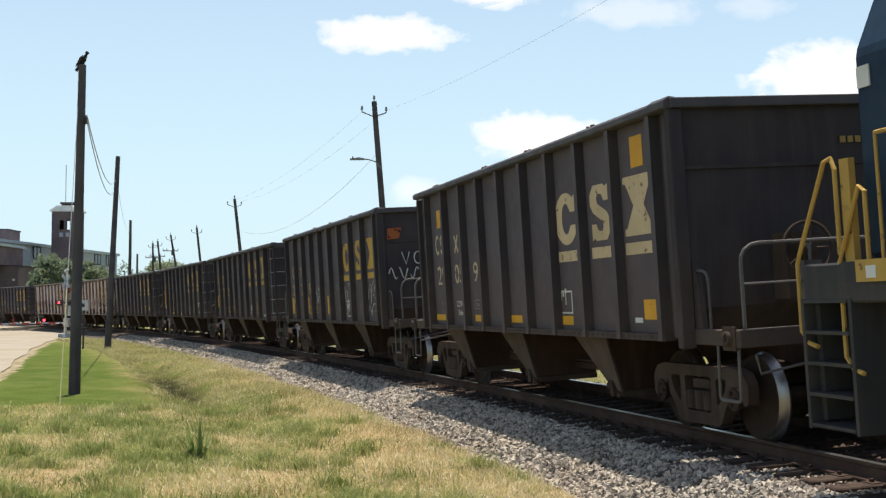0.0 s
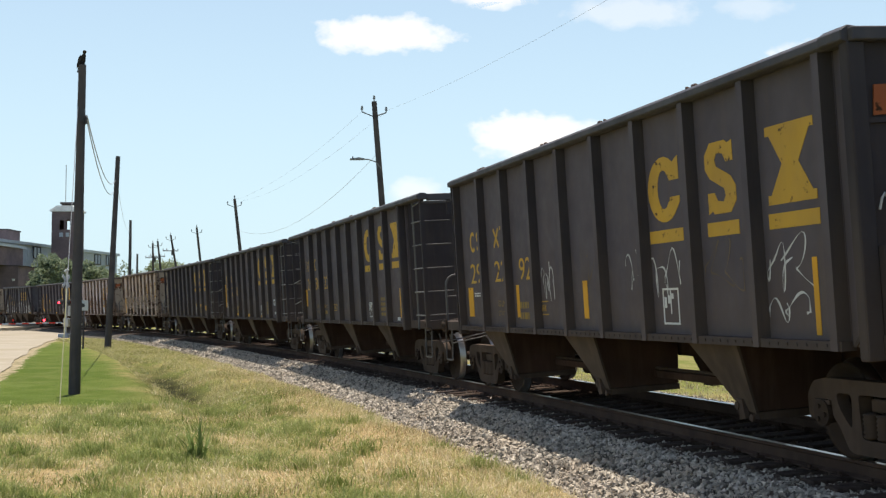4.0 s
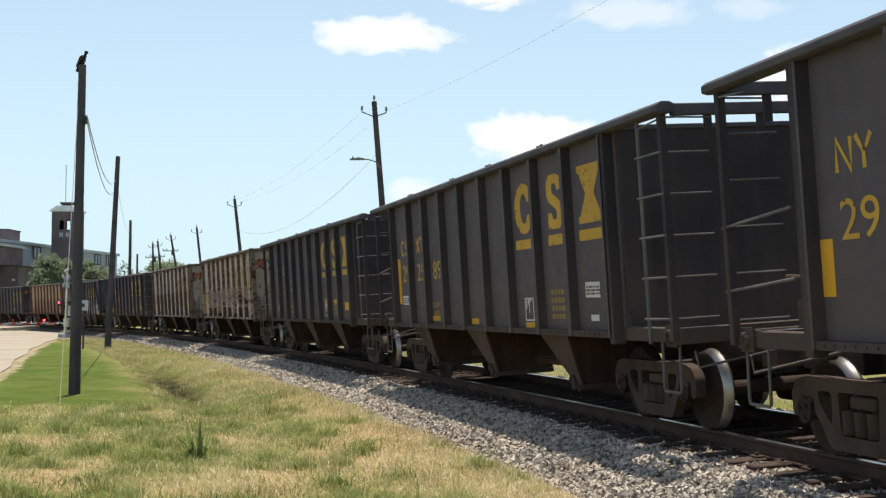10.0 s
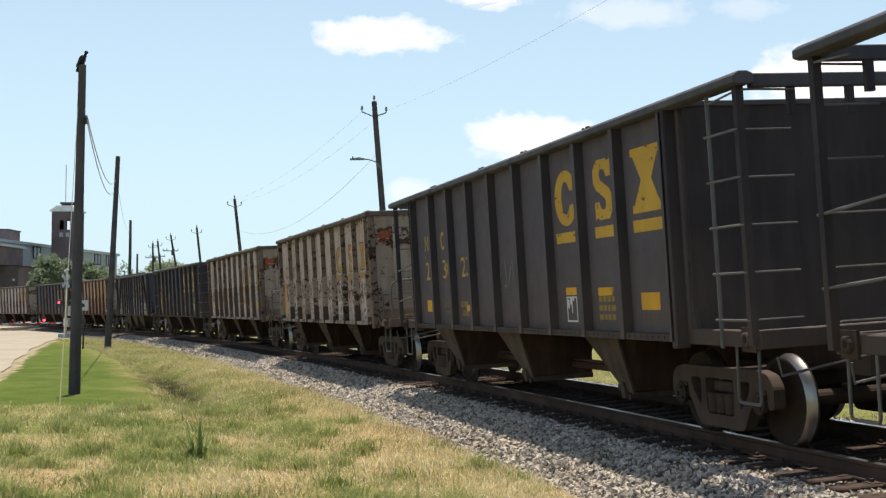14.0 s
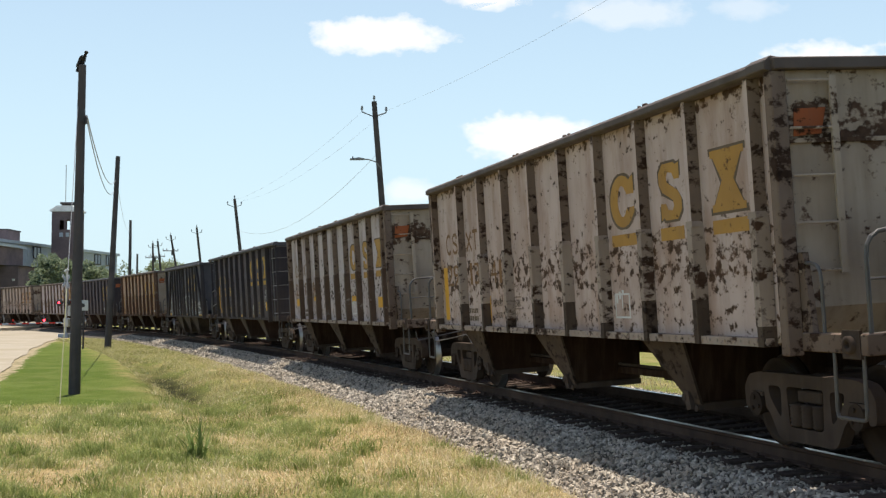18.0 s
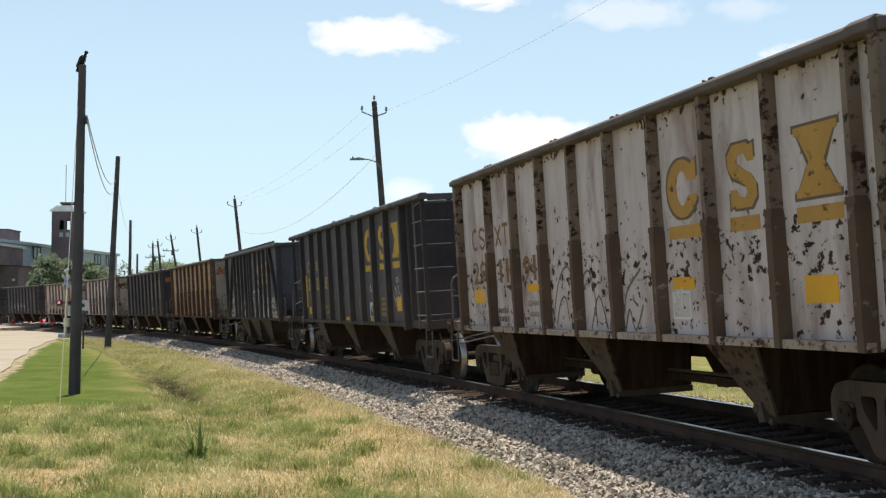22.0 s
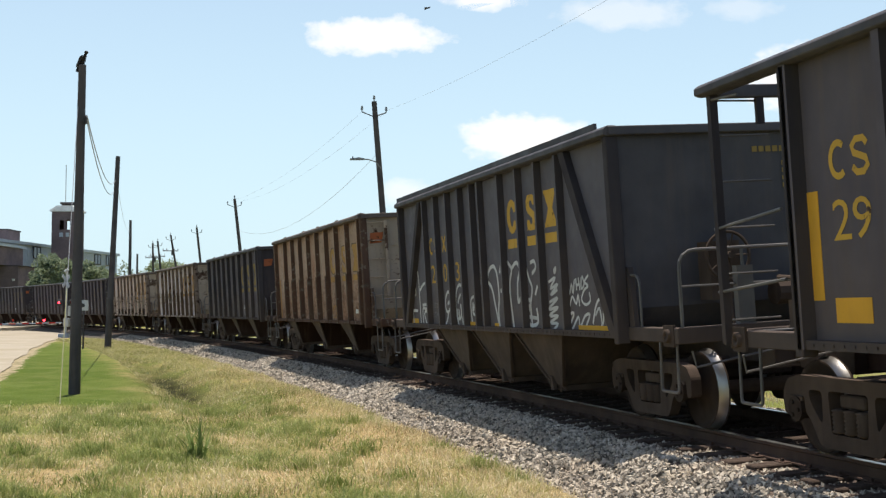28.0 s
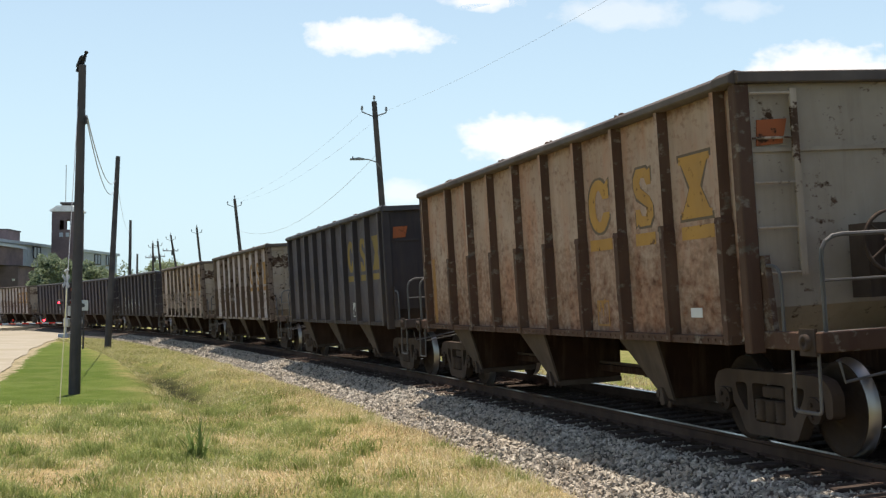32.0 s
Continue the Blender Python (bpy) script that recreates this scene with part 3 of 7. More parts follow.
for g in (-0.7525, 0.7525):
    box(bm, -0.09, 0.09, g - 0.16, g + 0.16, -0.167, -0.155)
    for q in (-0.11, 0.11):
        box(bm, -0.02, 0.02, g + q - 0.014, g + q + 0.014, -0.155, -0.125)
bm.to_mesh(plate_mesh)
bm.free()
plate_mesh.materials.append(RAILSIDE)
for s in np.arange(-9.0, 62.0, 0.53):
    m = on_track(s, 0.5) @ pose(0, rng.uniform(-0.07, 0.07), rng.uniform(-0.012, 0.004), 0, 0, rng.uniform(-2.2, 2.2))
    tie = new("tie", tie_mesh)
    tie.parent, tie.matrix_basis = railway, m
    pl = new("tie_plate", plate_mesh)
    pl.parent, pl.matrix_basis = railway, on_track(s, 0.5)


def scatter_stones(name, spread, mat, label, seed):
    r = np.random.default_rng(seed)
    parts = []
    for n, s0, s1, d0, d1, size in spread:
        s, d = r.uniform(s0, s1, n), r.uniform(d0, d1, n)
        prof_h = np.interp(d, [-3.2, -2.6, -2.0, -1.5, -1.35, 1.35, 1.5, 1.75, 2.2, 2.75, 3.2], [-0.62, -0.42, -0.27, -0.205, -0.222, -0.222, -0.21, -0.235, -0.36, -0.52, -0.53])
        stray = np.where(d > 2.8, r.random(n) < np.clip((3.25 - d) / 0.5, 0, 1), True)
        s, d, prof_h = s[stray], d[stray], prof_h[stray]
        x, y, a = np.interp(s, _ss, _tx), np.interp(s, _ss, _ty), np.interp(s, _ss, _th)
        dd, hh = d * math.cos(CANT) + prof_h * math.sin(CANT), prof_h * math.cos(CANT) - d * math.sin(CANT)
        c = np.stack([x - dd * np.cos(a), y + dd * np.sin(a), hh + r.uniform(-0.004, 0.016, len(s))], 1)
        parts.append((c, size * r.uniform(0.6, 1.5, len(s))))
    c, sz = np.concatenate([p[0] for p in parts]), np.concatenate([p[1] for p in parts])
    n = len(c)
    base = np.array([(1, 0, 0), (-1, 0, 0), (0, 1, 0), (0, -1, 0), (0, 0, 1), (0, 0, -1)], float)
    v = base[None] * r.uniform(0.55, 1.15, (n, 6, 1)) + r.normal(0, 0.16, (n, 6, 3))
    q = r.normal(size=(n, 4))
    q /= np.linalg.norm(q, axis=1, keepdims=True)
    w, x, y, z = q.T
    R = np.stack([np.stack([1 - 2 * (y * y + z * z), 2 * (x * y - z * w), 2 * (x * z + y * w)], 1),
                  np.stack([2 * (x * y + z * w), 1 - 2 * (x * x + z * z), 2 * (y * z - x * w)], 1),
                  np.stack([2 * (x * z - y * w), 2 * (y * z + x * w), 1 - 2 * (x * x + y * y)], 1)], 1)
    v = np.einsum('nij,nkj->nki', R, v) * sz[:, None, None] + c[:, None]
    tri = np.array([(0, 2, 4), (2, 1, 4), (1, 3, 4), (3, 0, 4), (2, 0, 5), (1, 2, 5), (3, 1, 5), (0, 3, 5)])
    f = (tri[None] + 6 * np.arange(n)[:, None, None]).reshape(-1, 3)
    ob = from_arrays(name, v.reshape(-1, 3), f, mat)
    tagged(ob, label, "ballast", kind="stuff")


def blades(name, n, pick, hmin, hmax, width, mat, seed, lean=0.5, lie=0.0):
    """Grass: n bent blades of two triangles and a tip each, at places chosen by pick; a share lie of them lies flat."""
    r = np.random.default_rng(seed)
    x, y = pick(r, n)
    z = ground_height(x, y)
    n = len(x)
    # neighbours lean alike, so that the sward falls in tufts and swirls
    b = 2.2 * np.sin(0.9 * x + 1.3 * np.sin(0.7 * y)) + 1.9 * np.cos(1.1 * y + 0.8 * np.sin(1.3 * x)) + r.normal(0, 1.7, n)
    grow = 0.72 + 0.45 * np.sin(2.9 * x + 1.7 * np.sin(2.3 * y)) * np.sin(3.3 * y + 1.9 * np.sin(2.7 * x))
    h, a = r.uniform(hmin, hmax, n) * r.uniform(0.5, 1.0, n) * grow, r.uniform(0, 2 * np.pi, n)
    w = width * r.uniform(0.6, 1.4, n)
    l = lean * r.uniform(0.1, 1.0, n) * h
    flat = r.random(n) < lie
    l, h = np.where(flat, r.uniform(0.8, 1.6, n) * h, l), np.where(flat, r.uniform(0.02, 0.06, n), h)
    P = np.stack([x, y, z - 0.01 + 0.02 * flat], 1)
    W = np.stack([np.cos(a) * w, np.sin(a) * w, 0 * w], 1) * 0.5
    L = np.stack([np.cos(b) * l, np.sin(b) * l, h], 1)
    mid = P + L * np.array([0.35, 0.35, 0.6])
    V = np.stack([P - W, P + W, mid + W * 0.7, mid - W * 0.7, P + L], 1).reshape(-1, 3)
    k = 5 * np.arange(n)[:, None]
    F = np.concatenate([k + [[0, 1, 2]], k + [[0, 2, 3]], k + [[3, 2, 4]]])
    ob = from_arrays(name, V, F, mat)
    return ob


def in_view(r, n, y0, y1, power=1.0):
    y = y0 + (y1 - y0) * r.random(n) ** power
    x = (r.random(n) * 2 - 1) * (0.375 * y + 0.5)
    return x, y


def pick_long(r, n):
    x, y = in_view(r, n, 10.5, 30, 1.3)
    d, s = track_distance(x, y)
    clump = np.sin(x * 2.3 + 1.1 * np.sin(y * 1.7)) * np.sin(y * 2.1 + 0.7 * np.sin(x * 3.1))
    keep = (d > 2.95 + 0.25 * np.sin(s * 1.3) * np.sin(s * 3.7)) & (r.random(n) < 0.62 + 0.38 * clump)
    lawn = (y > 24.3 + 0.3 * np.sin(x * 2)) & (d > 6.5)
    keep &= ~lawn & ~((np.abs(d - 5.6) < 0.5) & (s > 14) & (r.random(n) < 0.8))
    return x[keep], y[keep]


def pick_bank(r, n):
    s, d = r.uniform(12, 75, n), 2.75 + 3.6 * r.random(n) ** 1.15
    x, y, a = np.interp(s, _ss, _tx), np.interp(s, _ss, _ty), np.interp(s, _ss, _th)
    keep = r.random(n) < 0.6 + 0.4 * np.sin(s * 1.9) * np.sin(d * 4 + s)
    keep &= ~((np.abs(d - 5.6 + 0.25 * np.sin(s * 0.9)) < 0.55) & (s < 37) & (r.random(n) < 0.9))
    return (x - d * np.cos(a))[keep], (y + d * np.sin(a))[keep]


def pick_lawn(r, n):
    x, y = in_view(r, n, 24, 95, 1.2)
    d, s = track_distance(x, y)
    keep = (d > 6.0) & (x > road_edge(y) + 0.35 + 0.3 * np.sin(y * 2.1) * np.sin(y * 0.7))
    return x[keep], y[keep]


def pick_far(r, n):
    s, d = r.uniform(-6, 60, n), -3.0 - 6 * r.random(n)
    x, y, a = np.interp(s, _ss, _tx), np.interp(s, _ss, _ty), np.interp(s, _ss, _th)
    return x - d * np.cos(a), y + d * np.sin(a)


def pick_rim(r, n):
    """Dry grass along the foot of the ballast."""
    s, d = r.uniform(-8, 40, n), 2.75 + 0.75 * r.random(n) ** 1.3 + 0.15 * np.sin(r.uniform(-8, 40, n))
    x, y, a = np.interp(s, _ss, _tx), np.interp(s, _ss, _ty), np.interp(s, _ss, _th)
    return x - d * np.cos(a), y + d * np.sin(a)


def pick_straw(r, n):
    x, y = pick_long(r, n)
    keep = r.random(len(x)) < dryness(x, y) ** 1.5
    return x[keep], y[keep]


def pick_green(r, n):
    x, y = pick_long(r, n)
    keep = r.random(len(x)) < (1 - dryness(x, y))
    return x[keep], y[keep]


def pick_tufts(r, n):
    """Clumps: many blades round a few hundred centres."""
    m = n // 70
    cx, cy = in_view(r, m * 3, 10.8, 27, 1.25)
    d, _ = track_distance(cx, cy)
    ok = (d > 3.0) & (r.random(len(cx)) < 0.9 - 1.1 * dryness(cx, cy)) & ~((cy > 24) & (d > 6.3))
    cx, cy = cx[ok][:m], cy[ok][:m]
    i = r.integers(0, len(cx), n)
    return cx[i] + r.normal(0, 0.11, n), cy[i] + r.normal(0, 0.09, n)


# ---- hopper cars: x forward, y to the far side, z above the rails ----
def wheelset_mesh():
    bm = B()
    for sgn in (1, -1):
        prof = [(0.452, 0.815), (0.458, 0.725), (0.486, 0.705), (0.486, 0.685), (0.40, 0.68), (0.36, 0.70), (0.16, 0.735), (0.12, 0.66), (0.07, 0.66),
                (0.07, 0.86), (0.12, 0.85), (0.15, 0.79), (0.35, 0.755), (0.395, 0.80)]
        lathe_y(bm, [(r, sgn * y) for r, y in prof], n=36, mi=[1, 1] + [0] * 12)
        tube(bm, [(0, sgn * 0.84, 0), (0, sgn * 1.06, 0)], 0.10, 16)
        tube(bm, [(0, sgn * 1.06, 0), (0, sgn * 1.10, 0)], 0.125, 16)
        for k in range(3):
            a = 2 * math.pi * k / 3
            tube(bm, [(0.07 * math.cos(a), sgn * 1.095, 0.07 * math.sin(a)), (0.07 * math.cos(a), sgn * 1.12, 0.07 * math.sin(a))], 0.022, 6)
    tube(bm, [(0, -0.7, 0), (0, 0.7, 0)], 0.085, 14)
    bmesh.ops.recalc_face_normals(bm, faces=bm.faces[:])
    return bm


def rounded(pts, r, n=3):
    """A polygon with its corners rounded by up to r."""
    out = []
    for i, p in enumerate(pts):
        p, a, b = Vector(p), Vector(pts[i - 1]), Vector(pts[(i + 1) % len(pts)])
        u, v = a - p, b - p
        k = min(r, 0.45 * u.length, 0.45 * v.length)
        p0, p1 = p + u.normalized() * k, p + v.normalized() * k
        for j in range(n + 1):
            w = j / n
            out.append(tuple(p0 * (1 - w) ** 2 + p * 2 * w * (1 - w) + p1 * w * w))
    return out


def pierced_plate(bm, outer, holes, a, b):
    """A flat casting in the x-z plane from y = a to y = b, with openings through it."""
    loops = [outer] + holes
    flat = [p for lp in loops for p in lp]
    tris = tessellate_polygon([[Vector((p[0], p[1], 0)) for p in lp] for lp in loops])
    lo, hi = [bm.verts.new((p[0], a, p[1])) for p in flat], [bm.verts.new((p[0], b, p[1])) for p in flat]
    for t in tris:
        if len(set(t)) == 3:
            for ring in (lo, hi):
                bm.faces.new([ring[i] for i in t])
    k = 0
    for lp in loops:
        n = len(lp)
        for i in range(n):
            p, q = k + i, k + (i + 1) % n
            bm.faces.new((lo[p], lo[q], hi[q], hi[p]))
        k += n
    bmesh.ops.recalc_face_normals(bm, faces=bm.faces[:])
    rim = [e for e in bm.edges if len(e.link_faces) == 2 and e.calc_face_angle() > 1.0]
    bmesh.ops.bevel(bm, geom=rim, offset=0.016, segments=1, affect='EDGES', clamp_overlap=True)


def side_frame_mesh(y):
    """Cast truck side: arched top, pedestal jaws over the bearings, a spring opening and two windows."""
    half = [(0.0, 0.785), (0.86, 0.785), (1.06, 0.745), (1.16, 0.62), (1.15, 0.40), (1.03, 0.39), (1.02, 0.585), (0.76, 0.585), (0.75, 0.43), (0.66, 0.37), (0.52, 0.15), (0.44, 0.125), (0.0, 0.125)]
    outer = rounded(half[1:-1] + [(-p[0], p[1]) for p in half[-2:0:-1]], 0.05)
    holes = [rounded([(-0.30, 0.265), (0.30, 0.265), (0.33, 0.66), (-0.33, 0.66)], 0.05)]
    for q in (1, -1):
        holes.append(rounded([(q * 0.43, 0.655), (q * 0.69, 0.655), (q * 0.64, 0.52), (q * 0.45, 0.33)][::q], 0.07))
    bm = B()
    pierced_plate(bm, outer, holes, y - 0.065, y + 0.065)
    for q in (1, -1):
        box(bm, q * 0.889 - 0.125, q * 0.889 + 0.125, y - 0.085, y + 0.085, 0.54, 0.582)
    return bm


def add_truck(car, x):
    bm = B()
    box(bm, -0.21, 0.21, -1.02, 1.02, 0.51, 0.63)
    box(bm, -0.20, 0.20, -0.85, 0.85, 0.62, 0.78)
    box(bm, -0.5, 0.5, -0.32, 0.32, 0.70, 0.80)
    truck = part("truck", bm, CAST, car, bevel=0.015)
    truck.matrix_basis = pose(x, 0, 0)
    for y in (-1.0, 1.0):
        part("side_frame", side_frame_mesh(y), CAST, truck)
        for sx in (-0.2, 0.0, 0.2):
            bm = B()
            prof = [(0.02, 0.0)] + [(r, 0.02 + 0.019 * k) for k in range(12) for r in ((0.088 if k % 2 else 0.07),)] + [(0.02, 0.25)]
            lathe_y(bm, prof, n=10)
            bm.transform(pose(sx, y - 0.02, 0.262, 90, 0, 0))
            bmesh.ops.recalc_face_normals(bm, faces=bm.faces[:])
            part("spring", bm, CAST, truck)
    for q in (0.889, -0.889):
        w = part("wheelset", wheelset_mesh(), [WHEEL, TREAD], truck, "wheelset with bright rolled treads")
        w.matrix_basis = pose(q, 0, 0.457)


def hopper(style, side_mat, rib_mat, chute_mat, rim_mat, label):
    """style: plain (closed ends over open platforms), frame (top frame and ladders over the ends), brace (slanted end braces, four bays)."""
    car = thing("hopper_car", label, "hopper car", "hopper cars of the train")
    hf, hr, sill, trucks = {"brace": (5.65, 5.45, 7.05, (5.25, -5.60)), "frame": (5.86, 5.92, 7.45, (5.70, -6.08)), "plain": (6.02, 6.10, 7.45, (5.70, -6.08)), "short": (5.40, 4.97, 6.90, (5.02, -5.45))}[style]
    if style == "plain" and side_mat is BLACK:
        hr = 5.82
    kind = "plain" if style == "short" else style
    lower_mat = {RUSTY: WHITE_POST, WHITE: BROWN_RIB}.get(side_mat, rib_mat)
    top, bot = 3.61 if style == "brace" else 3.66, 1.13
    for y in (-1, 1):
        bm = B()
        box(bm, -hr, hf, min(y * 1.46, y * 1.50), max(y * 1.46, y * 1.50), bot, top)
        part("side_sheet", bm, side_mat, car)
        bm = B()
        box(bm, -hr, hf, min(y * 1.46, y * 1.60), max(y * 1.46, y * 1.60), bot - 0.03, bot + 0.05)
        for x in np.arange(-hr + 0.1, hf, 0.16):
            box(bm, x - 0.012, x + 0.012, min(y * 1.60, y * 1.61), max(y * 1.60, y * 1.61), bot + 0.0, bot + 0.025)
        part("side_sill", bm, rib_mat if side_mat not in (WHITE, RUSTY) else WHITE_POST, car)
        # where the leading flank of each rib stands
        if style == "brace":
            xs = [-hr + 0.08, -3.46, -2.61, -1.80, -0.98, -0.26, 0.20, 1.26, 2.14, 2.98, 3.83, hf - 0.01]
        else:
            mid, pitch = {"short": (0.28, 1.12), "frame": (0.06, 1.262), "plain": (0.215, 1.275)}[style]
            xs = [-hr + 0.13] + [mid + pitch * (k - 3.5) for k in range(8)] + [hf - 0.03]
            if style == "short":
                xs[1:3] = [-3.61, -2.46]
        for k, x in enumerate(xs):
            foot = bot + (0.42 if k % 3 else 0.16)
            # pressed rib: a narrow outer face in the car's paint, rusted flanks; on black cars the flanks' shade is
            # painted
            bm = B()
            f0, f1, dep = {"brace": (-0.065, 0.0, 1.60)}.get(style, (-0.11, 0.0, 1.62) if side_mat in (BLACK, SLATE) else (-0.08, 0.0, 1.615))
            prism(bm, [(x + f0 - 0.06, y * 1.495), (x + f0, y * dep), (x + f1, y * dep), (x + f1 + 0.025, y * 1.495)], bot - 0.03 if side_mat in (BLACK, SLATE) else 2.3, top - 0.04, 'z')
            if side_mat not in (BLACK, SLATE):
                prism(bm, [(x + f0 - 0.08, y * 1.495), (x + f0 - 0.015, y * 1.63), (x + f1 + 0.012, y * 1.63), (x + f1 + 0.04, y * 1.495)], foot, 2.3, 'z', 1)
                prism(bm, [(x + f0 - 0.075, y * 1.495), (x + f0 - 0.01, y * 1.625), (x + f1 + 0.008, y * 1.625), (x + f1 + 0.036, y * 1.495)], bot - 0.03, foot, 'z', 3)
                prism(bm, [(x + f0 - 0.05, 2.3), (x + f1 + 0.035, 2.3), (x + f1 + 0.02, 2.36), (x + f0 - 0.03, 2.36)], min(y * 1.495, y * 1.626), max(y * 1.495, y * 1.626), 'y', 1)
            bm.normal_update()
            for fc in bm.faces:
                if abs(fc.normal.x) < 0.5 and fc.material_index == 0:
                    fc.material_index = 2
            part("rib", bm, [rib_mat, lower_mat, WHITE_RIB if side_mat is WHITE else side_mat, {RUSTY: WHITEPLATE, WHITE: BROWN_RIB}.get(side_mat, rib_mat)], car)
        if style == "brace":
            bm = B()
            box(bm, -hr - 0.05, hf - 0.36, min(y * 1.56, y * 1.60), max(y * 1.56, y * 1.60), top + 0.05, top + 0.14)
            part("rim_board", bm, rim_mat, car)
            for q in (1, -1):
                bm = B()
                prism(bm, [(q * 3.79 + 0.16, top - 0.05), (q * 3.99 + 0.16, top - 0.05), (q * 5.44 + 0.11, bot + 0.05), (q * 5.24 + 0.11, bot + 0.05)], min(y * 1.495, y * 1.60), max(y * 1.495, y * 1.60), 'y')
                part("brace", bm, rib_mat, car)
        # top chord: a rounded tube; over the frame ends it reaches out to the end posts
        reach = (7.55, 7.55) if style == "frame" else (5.52 if style == "short" else hr + 0.06, hf + 0.06)
        bm = B()
        prism(bm, [(y * 1.44, top - 0.06), (y * 1.44, top + 0.03), (y * 1.50, top + 0.06), (y * 1.60, top + 0.06), (y * 1.66, top + 0.02), (y * 1.66, top - 0.05), (y * 1.60, top - 0.07)], -reach[0], reach[1], 'x')
        part("top_chord", bm, rim_mat, car, bevel=0.008)
        if style == "short":
            bm = B()
            box(bm, -5.51, -5.40, min(y * 1.46, y * 1.60), max(y * 1.46, y * 1.60), bot - 0.03, top - 0.075)
            part("end_post", bm, rib_mat, car, bevel=0.01)
        bm = B()
        for k, x in enumerate((-4.3, -1.2, 0.9, 3.4)):
            for j in range(4):
                q = x + 0.07 * j + 0.02 * ((k * 7 + j * 3) % 5)
                tube(bm, [(q, y * 1.55, top + 0.05), (q + 0.02, y * 1.55, top + 0.085)], 0.025, 5)
        tagged(part("coal_spill", bm, CHUTE_D, car, "spilled coal on the rim"), kind="stuff")
    for q in (1, -1):
        # end wall: upright above, sloping in below
        edge_x = hf if q == 1 else hr
        half = edge_x + ({"plain": 0.38, "short": 0.45}.get(style, 0.0) if q == 1 else 0.0)
        x0 = half - 0.02
        if half > edge_x:
            for y in (-1, 1):
                bm = B()
                box(bm, edge_x - 0.01, half - 0.06, min(y * 1.45, y * 1.49), max(y * 1.45, y * 1.49), bot, top)
                part("corner_panel", bm, side_mat, car)
                bm = B()
                prism(bm, [(y * 1.44, top - 0.06), (y * 1.44, top + 0.03), (y * 1.50, top + 0.06), (y * 1.60, top + 0.075), (y * 1.67, top + 0.03), (y * 1.67, top - 0.05), (y * 1.60, top - 0.07)], edge_x + 0.06, half + 0.02, 'x')
                part("corner_cap", bm, rim_mat, car, bevel=0.008)
        bm = B()
        low = 1.85 if style != "brace" else 1.9
        wall_top = top - 0.02
        if style == "frame":
            xt = edge_x + (0.16 if q == 1 else 0.0)
            box(bm, min(q * xt, q * (xt - 0.05)), max(q * xt, q * (xt - 0.05)), -1.45, 1.45, bot, top - 0.01)
            for y in (-1, 1):
                if xt > edge_x:
                    b2 = B()
                    box(b2, edge_x - 0.02, xt - 0.06, min(y * 1.44, y * 1.478), max(y * 1.44, y * 1.478), bot, top - 0.02)
                    part("corner_panel", b2, side_mat, car)
        else:
            prism(bm, [(q * x0, wall_top), (q * x0, 1.45), (q * (x0 - 0.3), bot), (q * (x0 - 0.35), bot), (q * (x0 - 0.05), 1.45), (q * (x0 - 0.05), wall_top)], -1.50, 1.50, 'y')
        # black and slate ends are painted darker than the sides to stand in for shade
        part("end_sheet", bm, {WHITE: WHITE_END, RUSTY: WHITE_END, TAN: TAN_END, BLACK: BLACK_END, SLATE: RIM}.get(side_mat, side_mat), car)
        bm = B()
        if style == "frame":
            box(bm, min(q * 7.40, q * 7.5), max(q * 7.40, q * 7.5), -1.44, 1.44, top - 0.09, top + 0.04)
        else:
            box(bm, min(q * (half - 0.05), q * (half + 0.08)), max(q * (half - 0.05), q * (half + 0.08)), -1.60, 1.60, top - 0.06, top + 0.05)
        part("end_rim", bm, rim_mat, car, bevel=0.01)
        if style == "frame":
            bm = B()
            box(bm, min(q * (xt - 0.06), q * (xt + 0.03)), max(q * (xt - 0.06), q * (xt + 0.03)), -1.43, 1.43, top - 0.05, top + 0.01)
            part("wall_cap", bm, rim_mat, car, bevel=0.008)
        if kind == "plain":
            for z in (2.96,):
                bm = B()
                box(bm, min(q * x0, q * (x0 + 0.05)), max(q * x0, q * (x0 + 0.025)), -1.46, 1.46, z - 0.02, z + 0.02)
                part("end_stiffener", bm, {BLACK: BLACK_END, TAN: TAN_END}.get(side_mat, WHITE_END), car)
        for y in (-1, 1):
            bm = B()
            box(bm, min(q * (half - 0.10), q * (half + 0.03)), max(q * (half - 0.10), q * (half + 0.03)), min(y * 1.46, y * 1.62), max(y * 1.46, y * 1.62), bot - 0.1, top - 0.06)
            part("corner_post", bm, rib_mat, car, bevel=0.012)
            # slanted lower brace of the end platform
            bm = B()
            prism(bm, [(q * (half - 0.02), 1.95), (q * (half + 0.10), 1.95), (q * (half + 0.20), bot), (q * (half - 0.02), bot)], min(y * 1.40, y * 1.46), max(y * 1.40, y * 1.46), 'y')
            part("gusset", bm, rib_mat, car)
        # end sill, platform and its stirrup
        for y in (-1, 1):
            bm = B()
            box(bm, min(q * half, q * (sill - 0.16)), max(q * half, q * (sill - 0.16)), min(y * 1.36, y * 1.48), max(y * 1.36, y * 1.48), 1.07, 1.235)
            part("side_beam", bm, rib_mat if side_mat not in (BLACK, SLATE) else BLACK_END, car, bevel=0.01)
        bm = B()
        box(bm, min(q * (sill - 0.10), q * sill), max(q * (sill - 0.10), q * sill), -1.50, 1.50, 1.06, 1.24)
        box(bm, min(q * (sill - 0.35), q * sill), max(q * (sill - 0.35), q * sill), -0.34, 0.34, 0.72, 1.055)
        part("end_sill", bm, rib_mat if side_mat not in (BLACK, SLATE) else BLACK_END, car, bevel=0.01)
        bm = B()
